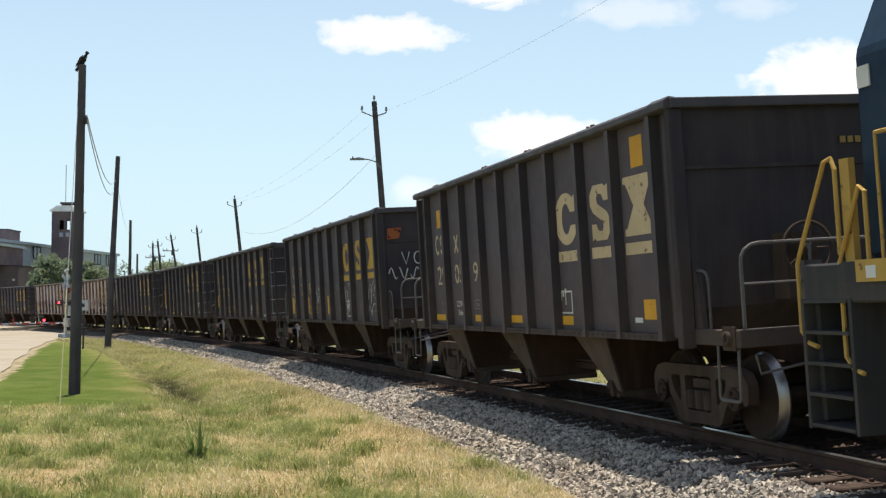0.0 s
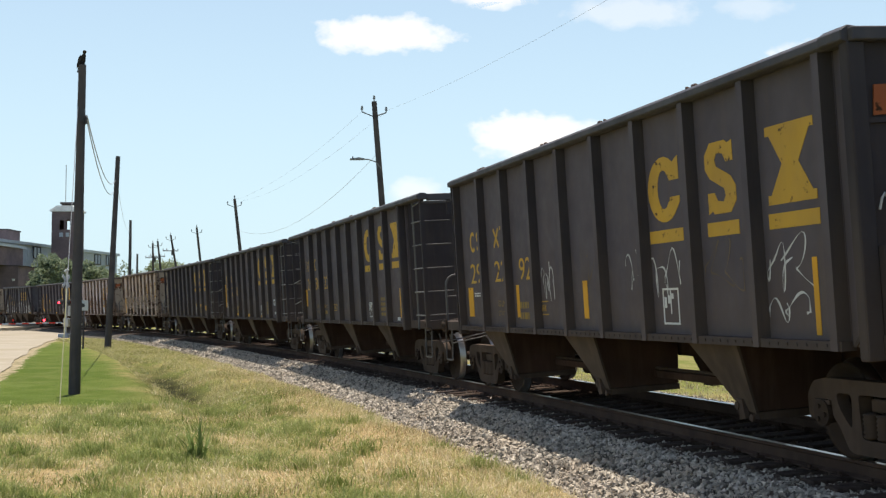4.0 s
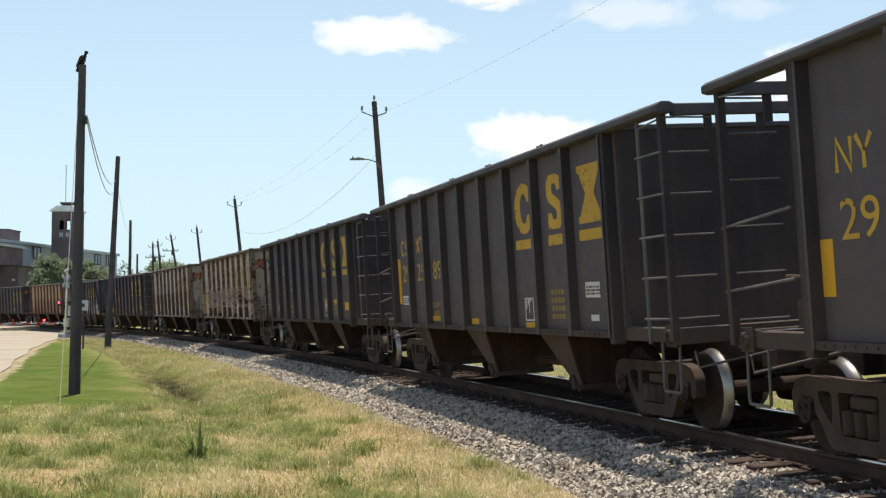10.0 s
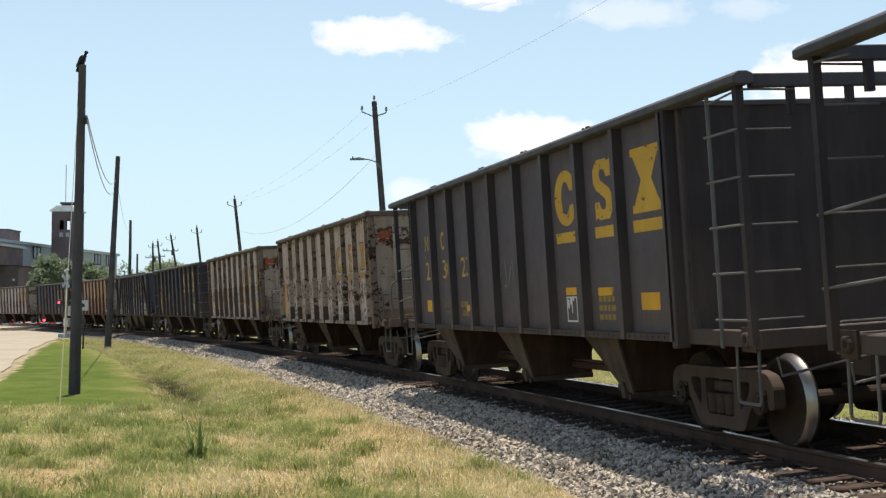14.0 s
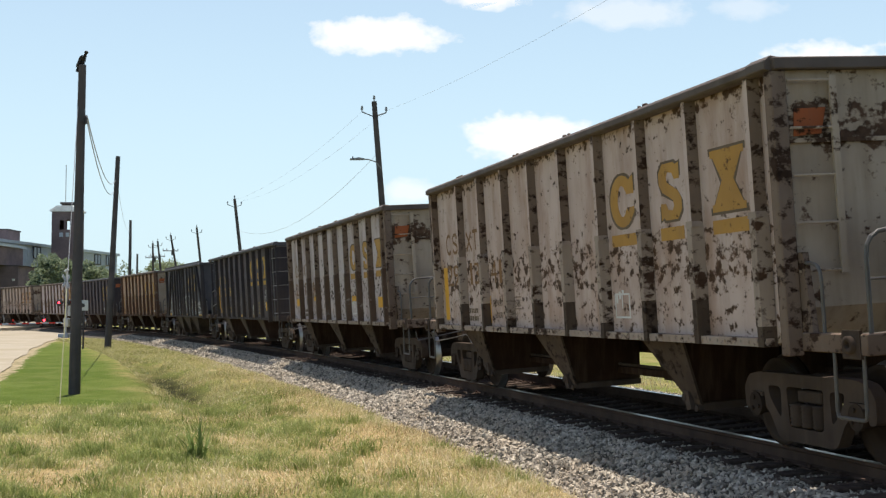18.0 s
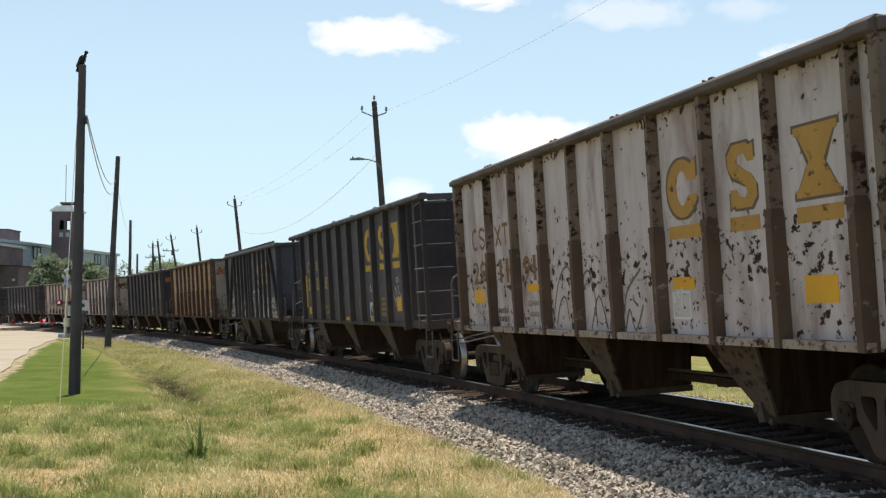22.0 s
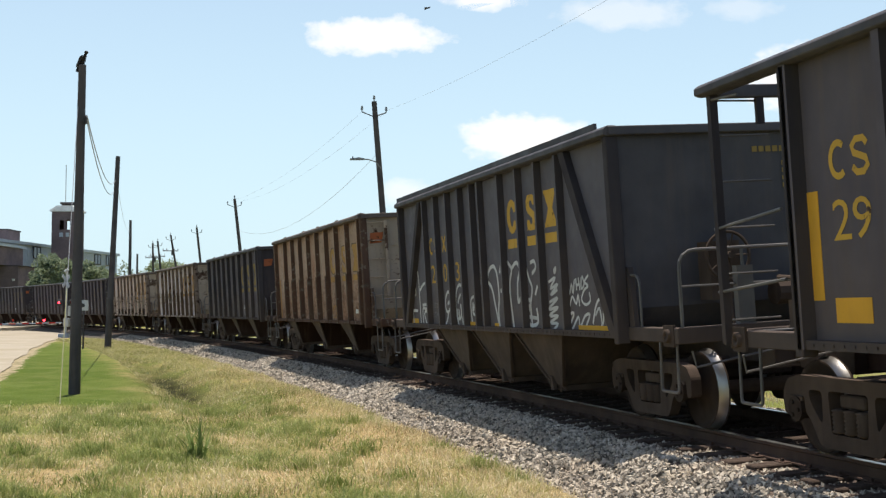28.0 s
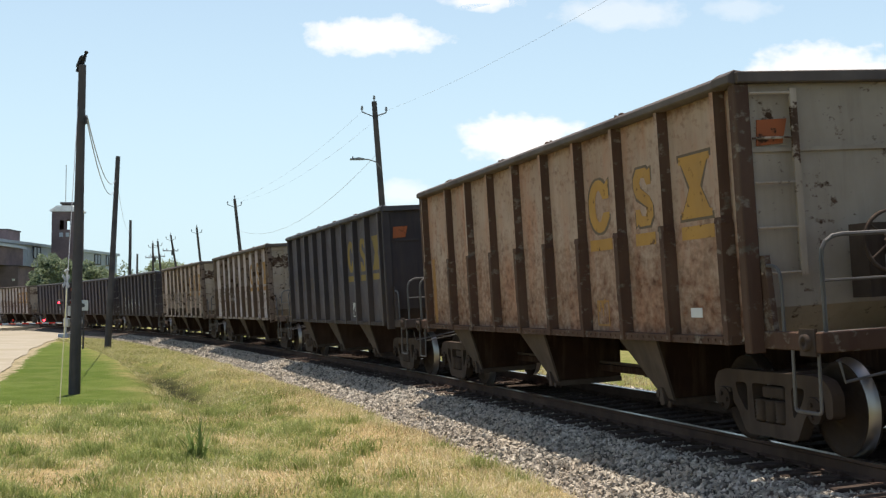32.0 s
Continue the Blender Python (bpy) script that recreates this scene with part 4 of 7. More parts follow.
        box(bm, min(q * (sill - 0.46), q * (sill - 0.14)), max(q * (sill - 0.46), q * (sill - 0.14)), -1.28, 1.28, 1.17, 1.20)
        deck = part("end_platform", bm, GALV, car, "dull steel grating of the end platform")
        for k in range(3):
            x = sill - 0.45 + 0.11 * k
            bm = B()
            box(bm, min(q * x, q * (x + 0.10)), max(q * x, q * (x + 0.085)), -1.3, 1.3, 1.20, 1.225)
            part("slat", bm, GALV, deck)
        for y in (-1, 1):
            bm = B()
            tube(bm, bent([(q * (sill - 0.55), y * 1.46, 1.08), (q * (sill - 0.55), y * 1.47, 0.52), (q * (sill - 0.12), y * 1.47, 0.52), (q * (sill - 0.12), y * 1.46, 1.08)], 0.05), 0.017, 6)
            part("stirrup_step", bm, GALV, car)
            bm = B()
            lathe_y(bm, [(0.035, -0.06), (0.075, -0.06), (0.075, 0.06), (0.035, 0.06)], (q * (sill - 0.22), y * 1.49, 1.15), 16)
            box(bm, q * (sill - 0.22) - 0.13, q * (sill - 0.22) + 0.13, min(y * 1.481, y * 1.51), max(y * 1.481, y * 1.51), 1.03, 1.27)
            part("pulling_lug", bm, CAST, car)
        if style == "frame":
            for y in (-1, 1):
                bm = B()
                box(bm, min(q * 7.36, q * 7.44), max(q * 7.36, q * 7.44), min(y * 1.50, y * 1.58), max(y * 1.50, y * 1.58), 1.1, top - 0.05)
                part("end_post", bm, rib_mat, car)
            for y in (-1.0, -0.35, 0.35, 1.0):
                bm = B()
                box(bm, min(q * 7.42, q * 7.47), max(q * 7.42, q * 7.47), y - 0.04, y + 0.04, top - 0.36, top - 0.085)
                part("hanger", bm, rib_mat, car)
            bm = B()
            tube(bm, [(q * 6.83, -1.555, top - 0.15), (q * 7.34, -1.57, top - 0.12), (q * 7.46, -1.52, top - 0.11), (q * 7.475, -1.40, top - 0.11), (q * 7.475, -0.98, top - 0.12)], 0.012, 6)
            part("corner_grab_iron", bm, GALV, car)
            y = -1
            if q == 1:
                bm = B()
                tube(bm, [(6.80, y * 1.56, 1.06), (6.80, y * 1.56, top - 0.06)], 0.022, 6)
                for k in range(5):
                    z = 1.34 + 0.46 * k
                    tube(bm, [(6.72, y * 1.57, z), (7.42, y * 1.57, z)], 0.014, 6)
                part("ladder", bm, GALV, car, "worn steel side ladder")
            else:
                for z in (1.62, 2.25):
                    bm = B()
                    tube(bm, [(-7.48, y * 1.56, z), (-6.05, y * 1.60, z + 0.10)], 0.016, 6)
                    part("grab_iron", bm, GALV, car)
            for k in range(5):
                bm = B()
                z = 1.34 + 0.46 * k
                tube(bm, [(q * 7.40, -1.52, z), (q * 7.36, -1.48, z), (q * 7.36, -1.0, z), (q * 7.36, -0.97, z)], 0.012, 6)
                part("grab_iron", bm, GALV, car)
        else:
            for y in (-1, 1):
                bm = B()
                tube(bm, bent([(q * (half - 0.02), y * 1.44, 1.86), (q * (half + 0.34), y * 1.44, 1.84), (q * (half + 0.34), y * 1.44, 1.22)], 0.14), 0.017, 6)
                part("grab_iron", bm, GALV, car, "bent steel grab iron")
            if kind == "plain" and side_mat not in (BLACK, SLATE):
                bm = B()
                box(bm, min(q * (x0 + 0.06), q * (x0 + 0.09)), max(q * (x0 + 0.06), q * (x0 + 0.09)), -1.05, -0.98, 1.75, top - 0.12)
                for k in range(5):
                    z = 1.78 + 0.43 * k
                    tube(bm, [(q * (x0 + 0.075), -1.47, z), (q * (x0 + 0.075), -0.99, z)], 0.014, 6)
                part("end_ladder", bm, WHITE_END, car)
        # platform railing
        rail_h = 2.09
        if style != "frame":
            bm = B()
            x = q * (sill - 0.08)
            tube(bm, bent([(x, -1.40, 1.20), (x, -1.40, rail_h), (x, 1.40, rail_h), (x, 1.40, 1.20)], 0.22), 0.021, 7)
            tube(bm, [(x, -1.40, rail_h - 0.4), (x, 1.40, rail_h - 0.4)], 0.014, 6)
            for y in (-0.62, 0.62):
                tube(bm, [(x, y, 1.10), (x, y, rail_h)], 0.018, 6)
                box(bm, x - 0.05, x + 0.05, y - 0.10, y + 0.10, 1.12, rail_h - 0.2)
            part("platform_railing", bm, GALV, car, "bent tube railing of the end platform")
        if q == 1 and style != "frame":
            bm = B()
            lathe_y(bm, [(0.27, -0.016), (0.30, -0.016), (0.30, 0.016), (0.27, 0.016)], (0, 0, 0), 24)
            for k in range(5):
                a = 2 * math.pi * k / 5
                tube(bm, [(0.04 * math.cos(a), 0, 0.04 * math.sin(a)), (0.28 * math.cos(a), 0, 0.28 * math.sin(a))], 0.012, 5)
            tube(bm, [(0, -0.10, 0), (0, 0.05, 0)], 0.05, 8)
            w = part("brake_wheel", bm, CAST, car, "round handbrake wheel")
            w.matrix_basis = pose(half + 0.50, -0.35, 2.02, 0, 0, 90)
            bm = B()
            box(bm, half + 0.12, half + 0.42, -0.55, -0.15, 1.5, 2.2)
            tube(bm, [(half + 0.42, -0.35, 2.0), (half + 0.55, -0.35, 1.2)], 0.02, 6)
            part("brake_housing", bm, CAST, car, "handbrake housing with its chain rod")
            bm = B()
            tube(bm, [(half + 0.3, 0.35, 1.55), (half + 0.3, 1.15, 1.55)], 0.16, 12)
            part("air_cylinder", bm, CAST, car)
        if q == -1 and style == "frame":
            x = -edge_x - 0.5
            bm = B()
            lathe_y(bm, [(0.22, -0.014), (0.25, -0.014), (0.25, 0.014), (0.22, 0.014)], (0, 0, 0), 24)
            for k in range(5):
                g = 2 * math.pi * k / 5
                tube(bm, [(0.03 * math.cos(g), 0, 0.03 * math.sin(g)), (0.23 * math.cos(g), 0, 0.23 * math.sin(g))], 0.011, 5)
            tube(bm, [(0, -0.16, 0), (0, 0.05, 0)], 0.045, 8)
            w = part("brake_wheel", bm, CAST, car, "round handbrake wheel")
            w.matrix_basis = pose(x - 0.25, -0.55, 2.75, 0, 0, 90)
            bm = B()
            box(bm, x - 0.12, x + 0.14, -0.75, -0.35, 2.45, 3.0)
            box(bm, x - 0.04, x + 0.46, -0.72, -0.66, 2.6, 2.68)
            tube(bm, [(x - 0.1, -0.55, 2.45), (x - 0.1, -0.5, 1.2)], 0.018, 6)
            part("brake_housing", bm, CAST, car, "handbrake housing with its chain rod")
            bm = B()
            tube(bm, [(x, -0.9, 1.42), (x, 0.2, 1.42)], 0.17, 14)
            part("air_cylinder", bm, CAST, car)
            bm = B()
            box(bm, x - 0.2, x + 0.1, -1.28, -1.0, 1.26, 1.52)
            tube(bm, [(x - 0.1, -1.2, 1.5), (x - 0.12, -1.2, 1.72), (x - 0.5, -1.2, 1.74)], 0.024, 7)
            tube(bm, [(x - 0.1, -1.0, 1.4), (x - 0.6, -0.9, 1.3), (x - 0.9, -0.9, 1.22)], 0.022, 7)
            part("air_valve", bm, CAST, car, "air brake valve with bent pipes")
            bm = B()
            box(bm, x - 0.08, x + 0.08, -0.85, -0.73, 1.12, 1.3)
            box(bm, x - 0.08, x + 0.08, 0.0, 0.12, 1.12, 1.3)
            part("cylinder_bracket", bm, CAST, car)
        # coupler with its lifting bar and hoses
        bm = B()
        box(bm, min(q * (sill - 0.5), q * (sill + 0.34)), max(q * (sill - 0.5), q * (sill + 0.34)), -0.08, 0.08, 0.76, 0.92)
        prism(bm, [(q * (sill + 0.22), -0.16), (q * (sill + 0.40), -0.19), (q * (sill + 0.62), -0.10), (q * (sill + 0.62), 0.02), (q * (sill + 0.5), 0.06), (q * (sill + 0.46), 0.15), (q * (sill + 0.22), 0.16)], 0.72, 0.98, 'z')
        bmesh.ops.recalc_face_normals(bm, faces=bm.faces[:])
        part("coupler", bm, CAST, car, bevel=0.012)
        bm = B()
        tube(bm, [(q * (sill + 0.02), -1.35, 0.98), (q * (sill + 0.04), -1.32, 0.80), (q * (sill + 0.05), -0.2, 0.96), (q * (sill + 0.12), -0.05, 0.96)], 0.014, 6)
        part("uncoupling_lever", bm, GALV, car)
        bm = B()
        tube(bm, [(q * (sill - 0.05), 0.36, 0.80), (q * (sill + 0.15), 0.34, 0.62), (q * (sill + 0.35), 0.30, 0.45), (q * (sill + 0.55), 0.2, 0.46)], 0.028, 6)
        part("air_hose", bm, DARKSTEEL, car)
        add_truck(car, trucks[0] if q == 1 else trucks[1])
    bm = B()
    box(bm, -sill + 0.1, sill - 0.1, -0.20, 0.20, 0.76, 1.06)
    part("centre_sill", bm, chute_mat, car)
    # bays: a chute on each side of the centre sill, narrowing downwards, with a paler end plate and its door
    if style == "brace":
        bays = [(c - 1.05, c + 1.05, c - 0.04, c + 0.34) for c in (-2.33, 0.0, 2.33)]
    else:
        mids = {"short": (-3.68, -0.40, 2.87), "frame": (-4.20, -0.40, 3.40), "plain": (-4.20, -0.36, 3.48)}[style]
        bays = [(c - 0.64, c + 0.40, c + 0.10, c + 0.32) for c in mids]
    for t0, t1, b0, b1 in bays:
        for y in (-1, 1):
            yt, yb, yi, zb = y * 1.42, y * 1.20, y * 0.24, 0.34 if style == "brace" else 0.40
            bm = B()
            tops = [bm.verts.new(v) for v in ((t0, yt, bot), (t1, yt, bot), (t1, yi, bot), (t0, yi, bot))]
            bots = [bm.verts.new(v) for v in ((b0, yb, zb), (b1, yb, zb), (b1, yi, zb), (b0, yi, zb))]
            for i in range(4):
                bm.faces.new((tops[i], tops[(i + 1) % 4], bots[(i + 1) % 4], bots[i]))
            bm.faces.new(bots)
            bm.faces.new(tops[::-1])
            bmesh.ops.recalc_face_normals(bm, faces=bm.faces[:])
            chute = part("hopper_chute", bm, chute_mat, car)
            bm = B()
            v = [(t0 - 0.05, yt + y * 0.005, bot), (t1 + 0.03, yt + y * 0.005, bot), (b1 + 0.04, yb + y * 0.005, zb - 0.02), (b0 - 0.06, yb + y * 0.005, zb + 0.02)]
            vs = [bm.verts.new(a) for a in v] + [bm.verts.new((a[0], a[1] + y * 0.03, a[2])) for a in v]
            for f in ((0, 1, 2, 3), (7, 6, 5, 4), (0, 4, 5, 1), (1, 5, 6, 2), (2, 6, 7, 3), (3, 7, 4, 0)):
                bm.faces.new([vs[i] for i in f])
            bmesh.ops.recalc_face_normals(bm, faces=bm.faces[:])
            part("end_plate", bm, WHITEPLATE if side_mat in (WHITE, RUSTY) else PLATE, chute, "paler dusty end plate")
            if style == "brace":
                for e0, e1 in ((t0 - 0.02, b0 - 0.04), (t1 + 0.02, b1 + 0.04)):
                    bm = B()
                    tube(bm, [(e0, yt + y * 0.045, bot), (e1, yb + y * 0.045, zb)], 0.028, 4)
                    part("edge_angle", bm, CAST, chute)
            bm = B()
            box(bm, b0 - 0.02, b1 + 0.03, min(yb, yi), max(yb, yi), zb - 0.08, zb - 0.005)
            prism(bm, [(b0 - 0.06, zb + 0.12), (b0 + 0.07, zb + 0.12), (b0 + 0.13, zb - 0.07), (b0 + 0.02, zb - 0.09)], min(yb + y * 0.036, yb + y * 0.09), max(yb + y * 0.036, yb + y * 0.09), 'y')
            tube(bm, [(b0 - 0.03, yb - 0.06, zb + 0.05), (b0 - 0.03, yb + 0.10 * y, zb + 0.05)], 0.045, 8)
            tube(bm, [(b1 - 0.01, yb - 0.05, zb - 0.06), (b1 - 0.01, yb + 0.07 * y, zb - 0.06)], 0.04, 8)
            part("discharge_door", bm, CAST, chute)
    # unseen flat sheet, added to stop sun falling through the open hopper
    bm = B()
    box(bm, -hr + 0.06, hf - 0.06, -1.455, 1.455, bot - 0.028, bot + 0.02)
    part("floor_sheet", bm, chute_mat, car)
    if style != "brace":
        bm = B()
        box(bm, mids[0] + 0.3, mids[2] - 0.1, -0.58, -0.46, 0.50, 0.59)
        part("bay_tie", bm, chute_mat, car)
    bm = B()
    tube(bm, [(-4.6, -0.55, 0.62), (4.3, -0.55, 0.62)], 0.022, 6)
    tube(bm, [(-4.9, 0.45, 0.95), (4.9, 0.45, 0.95)], 0.016, 6)
    part("brake_rod", bm, CAST, car)
    return car


# ---- markings on the camera's side of a car ----
FACE = -1.500


def stripe(car, x0, x1, z0, z1, mat=None, name="stripe", label=""):
    bm = B()
    box(bm, x0, x1, FACE - 0.004, FACE + 0.002, z0, z1)
    return part(name, bm, mat or (REFLECT if name == "stripe" else YELLOW), car, label)


def shape(car, polys, x0, x1, z0, z1, mat, name="emblem_block", label=""):
    """Flat outlines in a unit square, set on the side sheet."""
    bm = B()
    for k, poly in enumerate(polys):
        prism(bm, [(x0 + (x1 - x0) * u, z0 + (z1 - z0) * v) for u, v in poly], FACE - 0.004 - 0.0004 * k, FACE + 0.002, 'y')
    return part(name, bm, mat, car, label)


def arc(a0, a1, rx, ry, n=12):
    return [(0.5 + rx * math.cos(radians(a0 + (a1 - a0) * k / n)), 0.5 + ry * math.sin(radians(a0 + (a1 - a0) * k / n))) for k in range(n + 1)]


OPEN_RING = [arc(50, 310, 0.5, 0.5, 16) + [(0.98, 0.28), (0.98, 0.37), (0.70, 0.37)] + arc(318, 42, 0.19, 0.30) + [(0.70, 0.62), (0.98, 0.62), (0.98, 0.97), (0.86, 0.92)]]
STEPS = [[(0.95, 0.98), (0.95, 0.70), (0.72, 0.70), (0.62, 0.82), (0.42, 0.84), (0.34, 0.76), (0.38, 0.66), (0.85, 0.50), (1.0, 0.36), (1.0, 0.16), (0.80, 0.0), (0.25, 0.0), (0.18, 0.05), (0.05, 0.0),
          (0.05, 0.30), (0.28, 0.30), (0.38, 0.18), (0.58, 0.16), (0.66, 0.24), (0.62, 0.34), (0.15, 0.50), (0.0, 0.64), (0.0, 0.84), (0.2, 1.0), (0.70, 1.0), (0.80, 0.95)]]
HOURGLASS = [[(0, 1), (1, 1), (1, 0.88), (0.92, 0.88), (0.67, 0.5), (0.93, 0.12), (1, 0.12), (1, 0), (0, 0), (0, 0.12), (0.07, 0.12), (0.33, 0.5), (0.08, 0.88), (0, 0.88)]]


def emblem(car, xs, z0, z1, mat, rim=None):
    """The large three-block emblem with a bar under each block, with rim: on a dark outline."""
    for poly, (a, b) in zip((OPEN_RING, STEPS, HOURGLASS), xs):
        if rim:
            grown = [[(0.5 + (u - 0.5) * 1.0 + (0.055 if u > 0.5 else -0.055), 0.5 + (v - 0.5) + (0.045 if v > 0.5 else -0.045)) for u, v in p] for p in poly]
            bm = B()
            for k, p in enumerate(grown):
                prism(bm, [(a + (b - a) * u, z0 + 0.20 + (z1 - z0 - 0.20) * v) for u, v in p], FACE - 0.0018 - 0.0001 * k, FACE + 0.002, 'y')
            part("emblem_outline", bm, rim, car)
        shape(car, poly, a, b, z0 + 0.20, z1, mat)
        stripe(car, a - 0.02, b + 0.02, z0 - 0.02, z0 + 0.12, mat, "emblem_bar")


def written(car, text, x0, x1, z0, z1, mat, name="number_marking"):
    cu = bpy.data.curves.new(name, 'FONT')
    cu.body, cu.size, cu.extrude, cu.resolution_u = text, 1.0, 0.0, 3
    tmp = bpy.data.objects.new("tmp", cu)
    scene.collection.objects.link(tmp)
    dg = bpy.context.evaluated_depsgraph_get()
    me = bpy.data.meshes.new_from_object(tmp.evaluated_get(dg))
    bpy.data.objects.remove(tmp)
    bpy.data.curves.remove(cu)
    lo = [min(v.co[i] for v in me.vertices) for i in (0, 1)]
    hi = [max(v.co[i] for v in me.vertices) for i in (0, 1)]
    for v in me.vertices:
        v.co = (x0 + (x1 - x0) * (v.co.x - lo[0]) / (hi[0] - lo[0]), FACE - 0.004, z0 + (z1 - z0) * (v.co.y - lo[1]) / (hi[1] - lo[1]))
    me.materials.clear()
    me.materials.append(mat)
    ob = new(name, me)
    ob.parent = car
    return ob


def bars(car, x0, x1, z0, z1, n, mat, name="small_print"):
    """Unreadable lines of print as short bars."""
    bm = B()
    r = random.Random(int(1000 * abs(x0)) + n)
    for k in range(n):
        z = z0 + (z1 - z0) * (k + 0.15) / n
        x = x0
        while x < x1 - 0.03:
            w = r.uniform(0.05, 0.14)
            box(bm, x, min(x + w, x1), FACE - 0.003, FACE + 0.001, z, z + 0.62 * (z1 - z0) / n)
            x += w + 0.035
    return part(name, bm, mat, car)


def thick_line(bm, pts, w, y):
    """A flat band of width w along points (x, z)."""
    rows = []
    for i, p in enumerate(pts):
        a, b = pts[max(i - 1, 0)], pts[min(i + 1, len(pts) - 1)]
        d = Vector((a[1] - b[1], 0, b[0] - a[0])).normalized() * w / 2
        rows.append((bm.verts.new((p[0] + d.x, y, p[1] + d.z)), bm.verts.new((p[0] - d.x, y, p[1] - d.z))))
    for p, q in zip(rows, rows[1:]):
        bm.faces.new((p[0], p[1], q[1], q[0]))


def mark_blocks(car, x0, x1, z0, z1, n, mat, second=False, forked=False):
    """A reporting mark drawn as plain shapes: an open ring and a bent band, or crossed bars and a capped bar."""
    bm = B()
    w = (x1 - x0) / max(n, 1)
    for k in range(n):
        a, b = x0 + k * w + 0.04, x0 + (k + 1) * w - 0.04

        def at(u, v):
            return (a + (b - a) * u, z0 + 0.03 + (z1 - z0 - 0.06) * v)
        if forked:
            lines = ([(0, 0), (0.02, 1), (0.98, 0), (1, 1)],) if k == 0 else ([(0, 1), (0.5, 0.45), (1, 1)], [(0.5, 0.5), (0.5, 0)])
        elif second:
            lines = ([(0, 0), (1, 1)], [(0, 1), (1, 0)]) if k == 0 else ([(0, 1), (1, 1)], [(0.5, 0), (0.5, 1)])
        elif k == 0:
            lines = ([(0.5 + 0.5 * math.cos(radians(d)), 0.5 + 0.5 * math.sin(radians(d))) for d in range(50, 311, 20)],)
        else:
            lines = ([(0.95, 0.8), (0.75, 0.98), (0.3, 0.98), (0.05, 0.8), (0.15, 0.6), (0.85, 0.4), (0.97, 0.2), (0.7, 0.02), (0.3, 0.02), (0.05, 0.2)],)
        for i, ln in enumerate(lines):
            thick_line(bm, [at(u, v) for u, v in ln], 0.058, FACE - 0.004 - 0.0004 * i)
    return part("mark_block", bm, mat, car)


def sprayed(car, lines, w=0.04, mat=None):
    """Sprayed strokes along given lines (x, z)."""
    for i, ln in enumerate(lines):
        bm = B()
        smooth = []
        for k in range(len(ln) - 1):
            p = [ln[max(k - 1, 0)], ln[k], ln[k + 1], ln[min(k + 2, len(ln) - 1)]]
            for u in (0, 0.25, 0.5, 0.75):
                smooth.append(tuple(0.5 * (2 * p[1][c] + (p[2][c] - p[0][c]) * u + (2 * p[0][c] - 5 * p[1][c] + 4 * p[2][c] - p[3][c]) * u * u + (3 * p[1][c] - p[0][c] - 3 * p[2][c] + p[3][c]) * u ** 3) for c in (0, 1)))
        smooth.append(ln[-1])
        thick_line(bm, smooth, w, FACE - 0.003 - 0.0003 * i)
        part("graffiti", bm, mat or CHALK, car, "sprayed graffiti stroke")


def end_print(car, x, y0, y1, z0, z1, n, mat):
    """Small print on the end sheet as bars."""
    bm = B()
    for k in range(n):
        z = z0 + (z1 - z0) * k / n
        y = y0
        while y < y1 - 0.02:
            box(bm, x, x + 0.004, y, min(y + 0.07, y1), z, z + 0.6 * (z1 - z0) / n)
            y += 0.095
    return part("end_print", bm, mat, car)


def scribble(car, x0, x1, z0, z1, seed, strokes=3, width=0.028, mat=None, onto=None):
    """Sprayed loops: thin ribbons on the sheet."""
    r = random.Random(seed)
    for k in range(strokes):
        bm = B()
        ph, n = r.uniform(0, 6), 26
        a, b = x0 + (x1 - x0) * k / strokes, x0 + (x1 - x0) * (k + 1.1) / strokes
        f1, f2, am = r.uniform(5, 11), r.uniform(3, 7), r.uniform(0.10, 0.26)
        pts = []
        for i in range(n):
            u = i / (n - 1)
            x = a + (b - a) * u + am * (x1 - x0) / strokes * 1.6 * math.sin(f1 * u + ph)
            z = (z0 + z1) / 2 + (z1 - z0) / 2 * math.sin(f2 * u * 1.7 + ph * 1.3) * (0.6 + 0.4 * math.sin(9 * u + ph))
            pts.append(Vector((min(max(x, x0), x1), 0, min(max(z, z0), z1))))
        rows = []
        for i, p in enumerate(pts):
            d = pts[min(i + 1, n - 1)] - pts[max(i - 1, 0)]
            d = Vector((-d.z, 0, d.x)).normalized() * width * 0.5 * (0.7 + 0.5 * math.sin(i * 0.9 + seed))
            y = FACE - 0.003 - 0.0005 * k
            rows.append([bm.verts.new((p.x + d.x, y, p.z + d.z)), bm.verts.new((p.x - d.x, y, p.z - d.z))])
        for p, q in zip(rows, rows[1:]):
            bm.faces.new((p[0], p[1], q[1], q[0]))
        part("graffiti", bm, mat or CHALK, car, "sprayed graffiti stroke")


def data_box(car, x0, x1, z0, z1, mat=None):
    bm = B()
    w = 0.022
    for a, b, c, d in ((x0, x1, z0, z0 + w), (x0, x1, z1 - w, z1), (x0, x0 + w, z0 + w, z1 - w), (x1 - w, x1, z0 + w, z1 - w), ((x0 + x1) / 2 - w / 2, (x0 + x1) / 2 + w / 2, z0 + 0.12, z1 - w)):
        box(bm, a, b, FACE - 0.004, FACE + 0.002, c, d)
    for k in range(3):
        box(bm, x0 + 0.04 + 0.09 * k, x0 + 0.09 + 0.09 * k, FACE - 0.004, FACE + 0.002, z0 + 0.18 + 0.05 * k, z0 + 0.30 + 0.02 * k)
    return part("data_panel", bm, mat or LABEL, car, "white-outlined data panel")


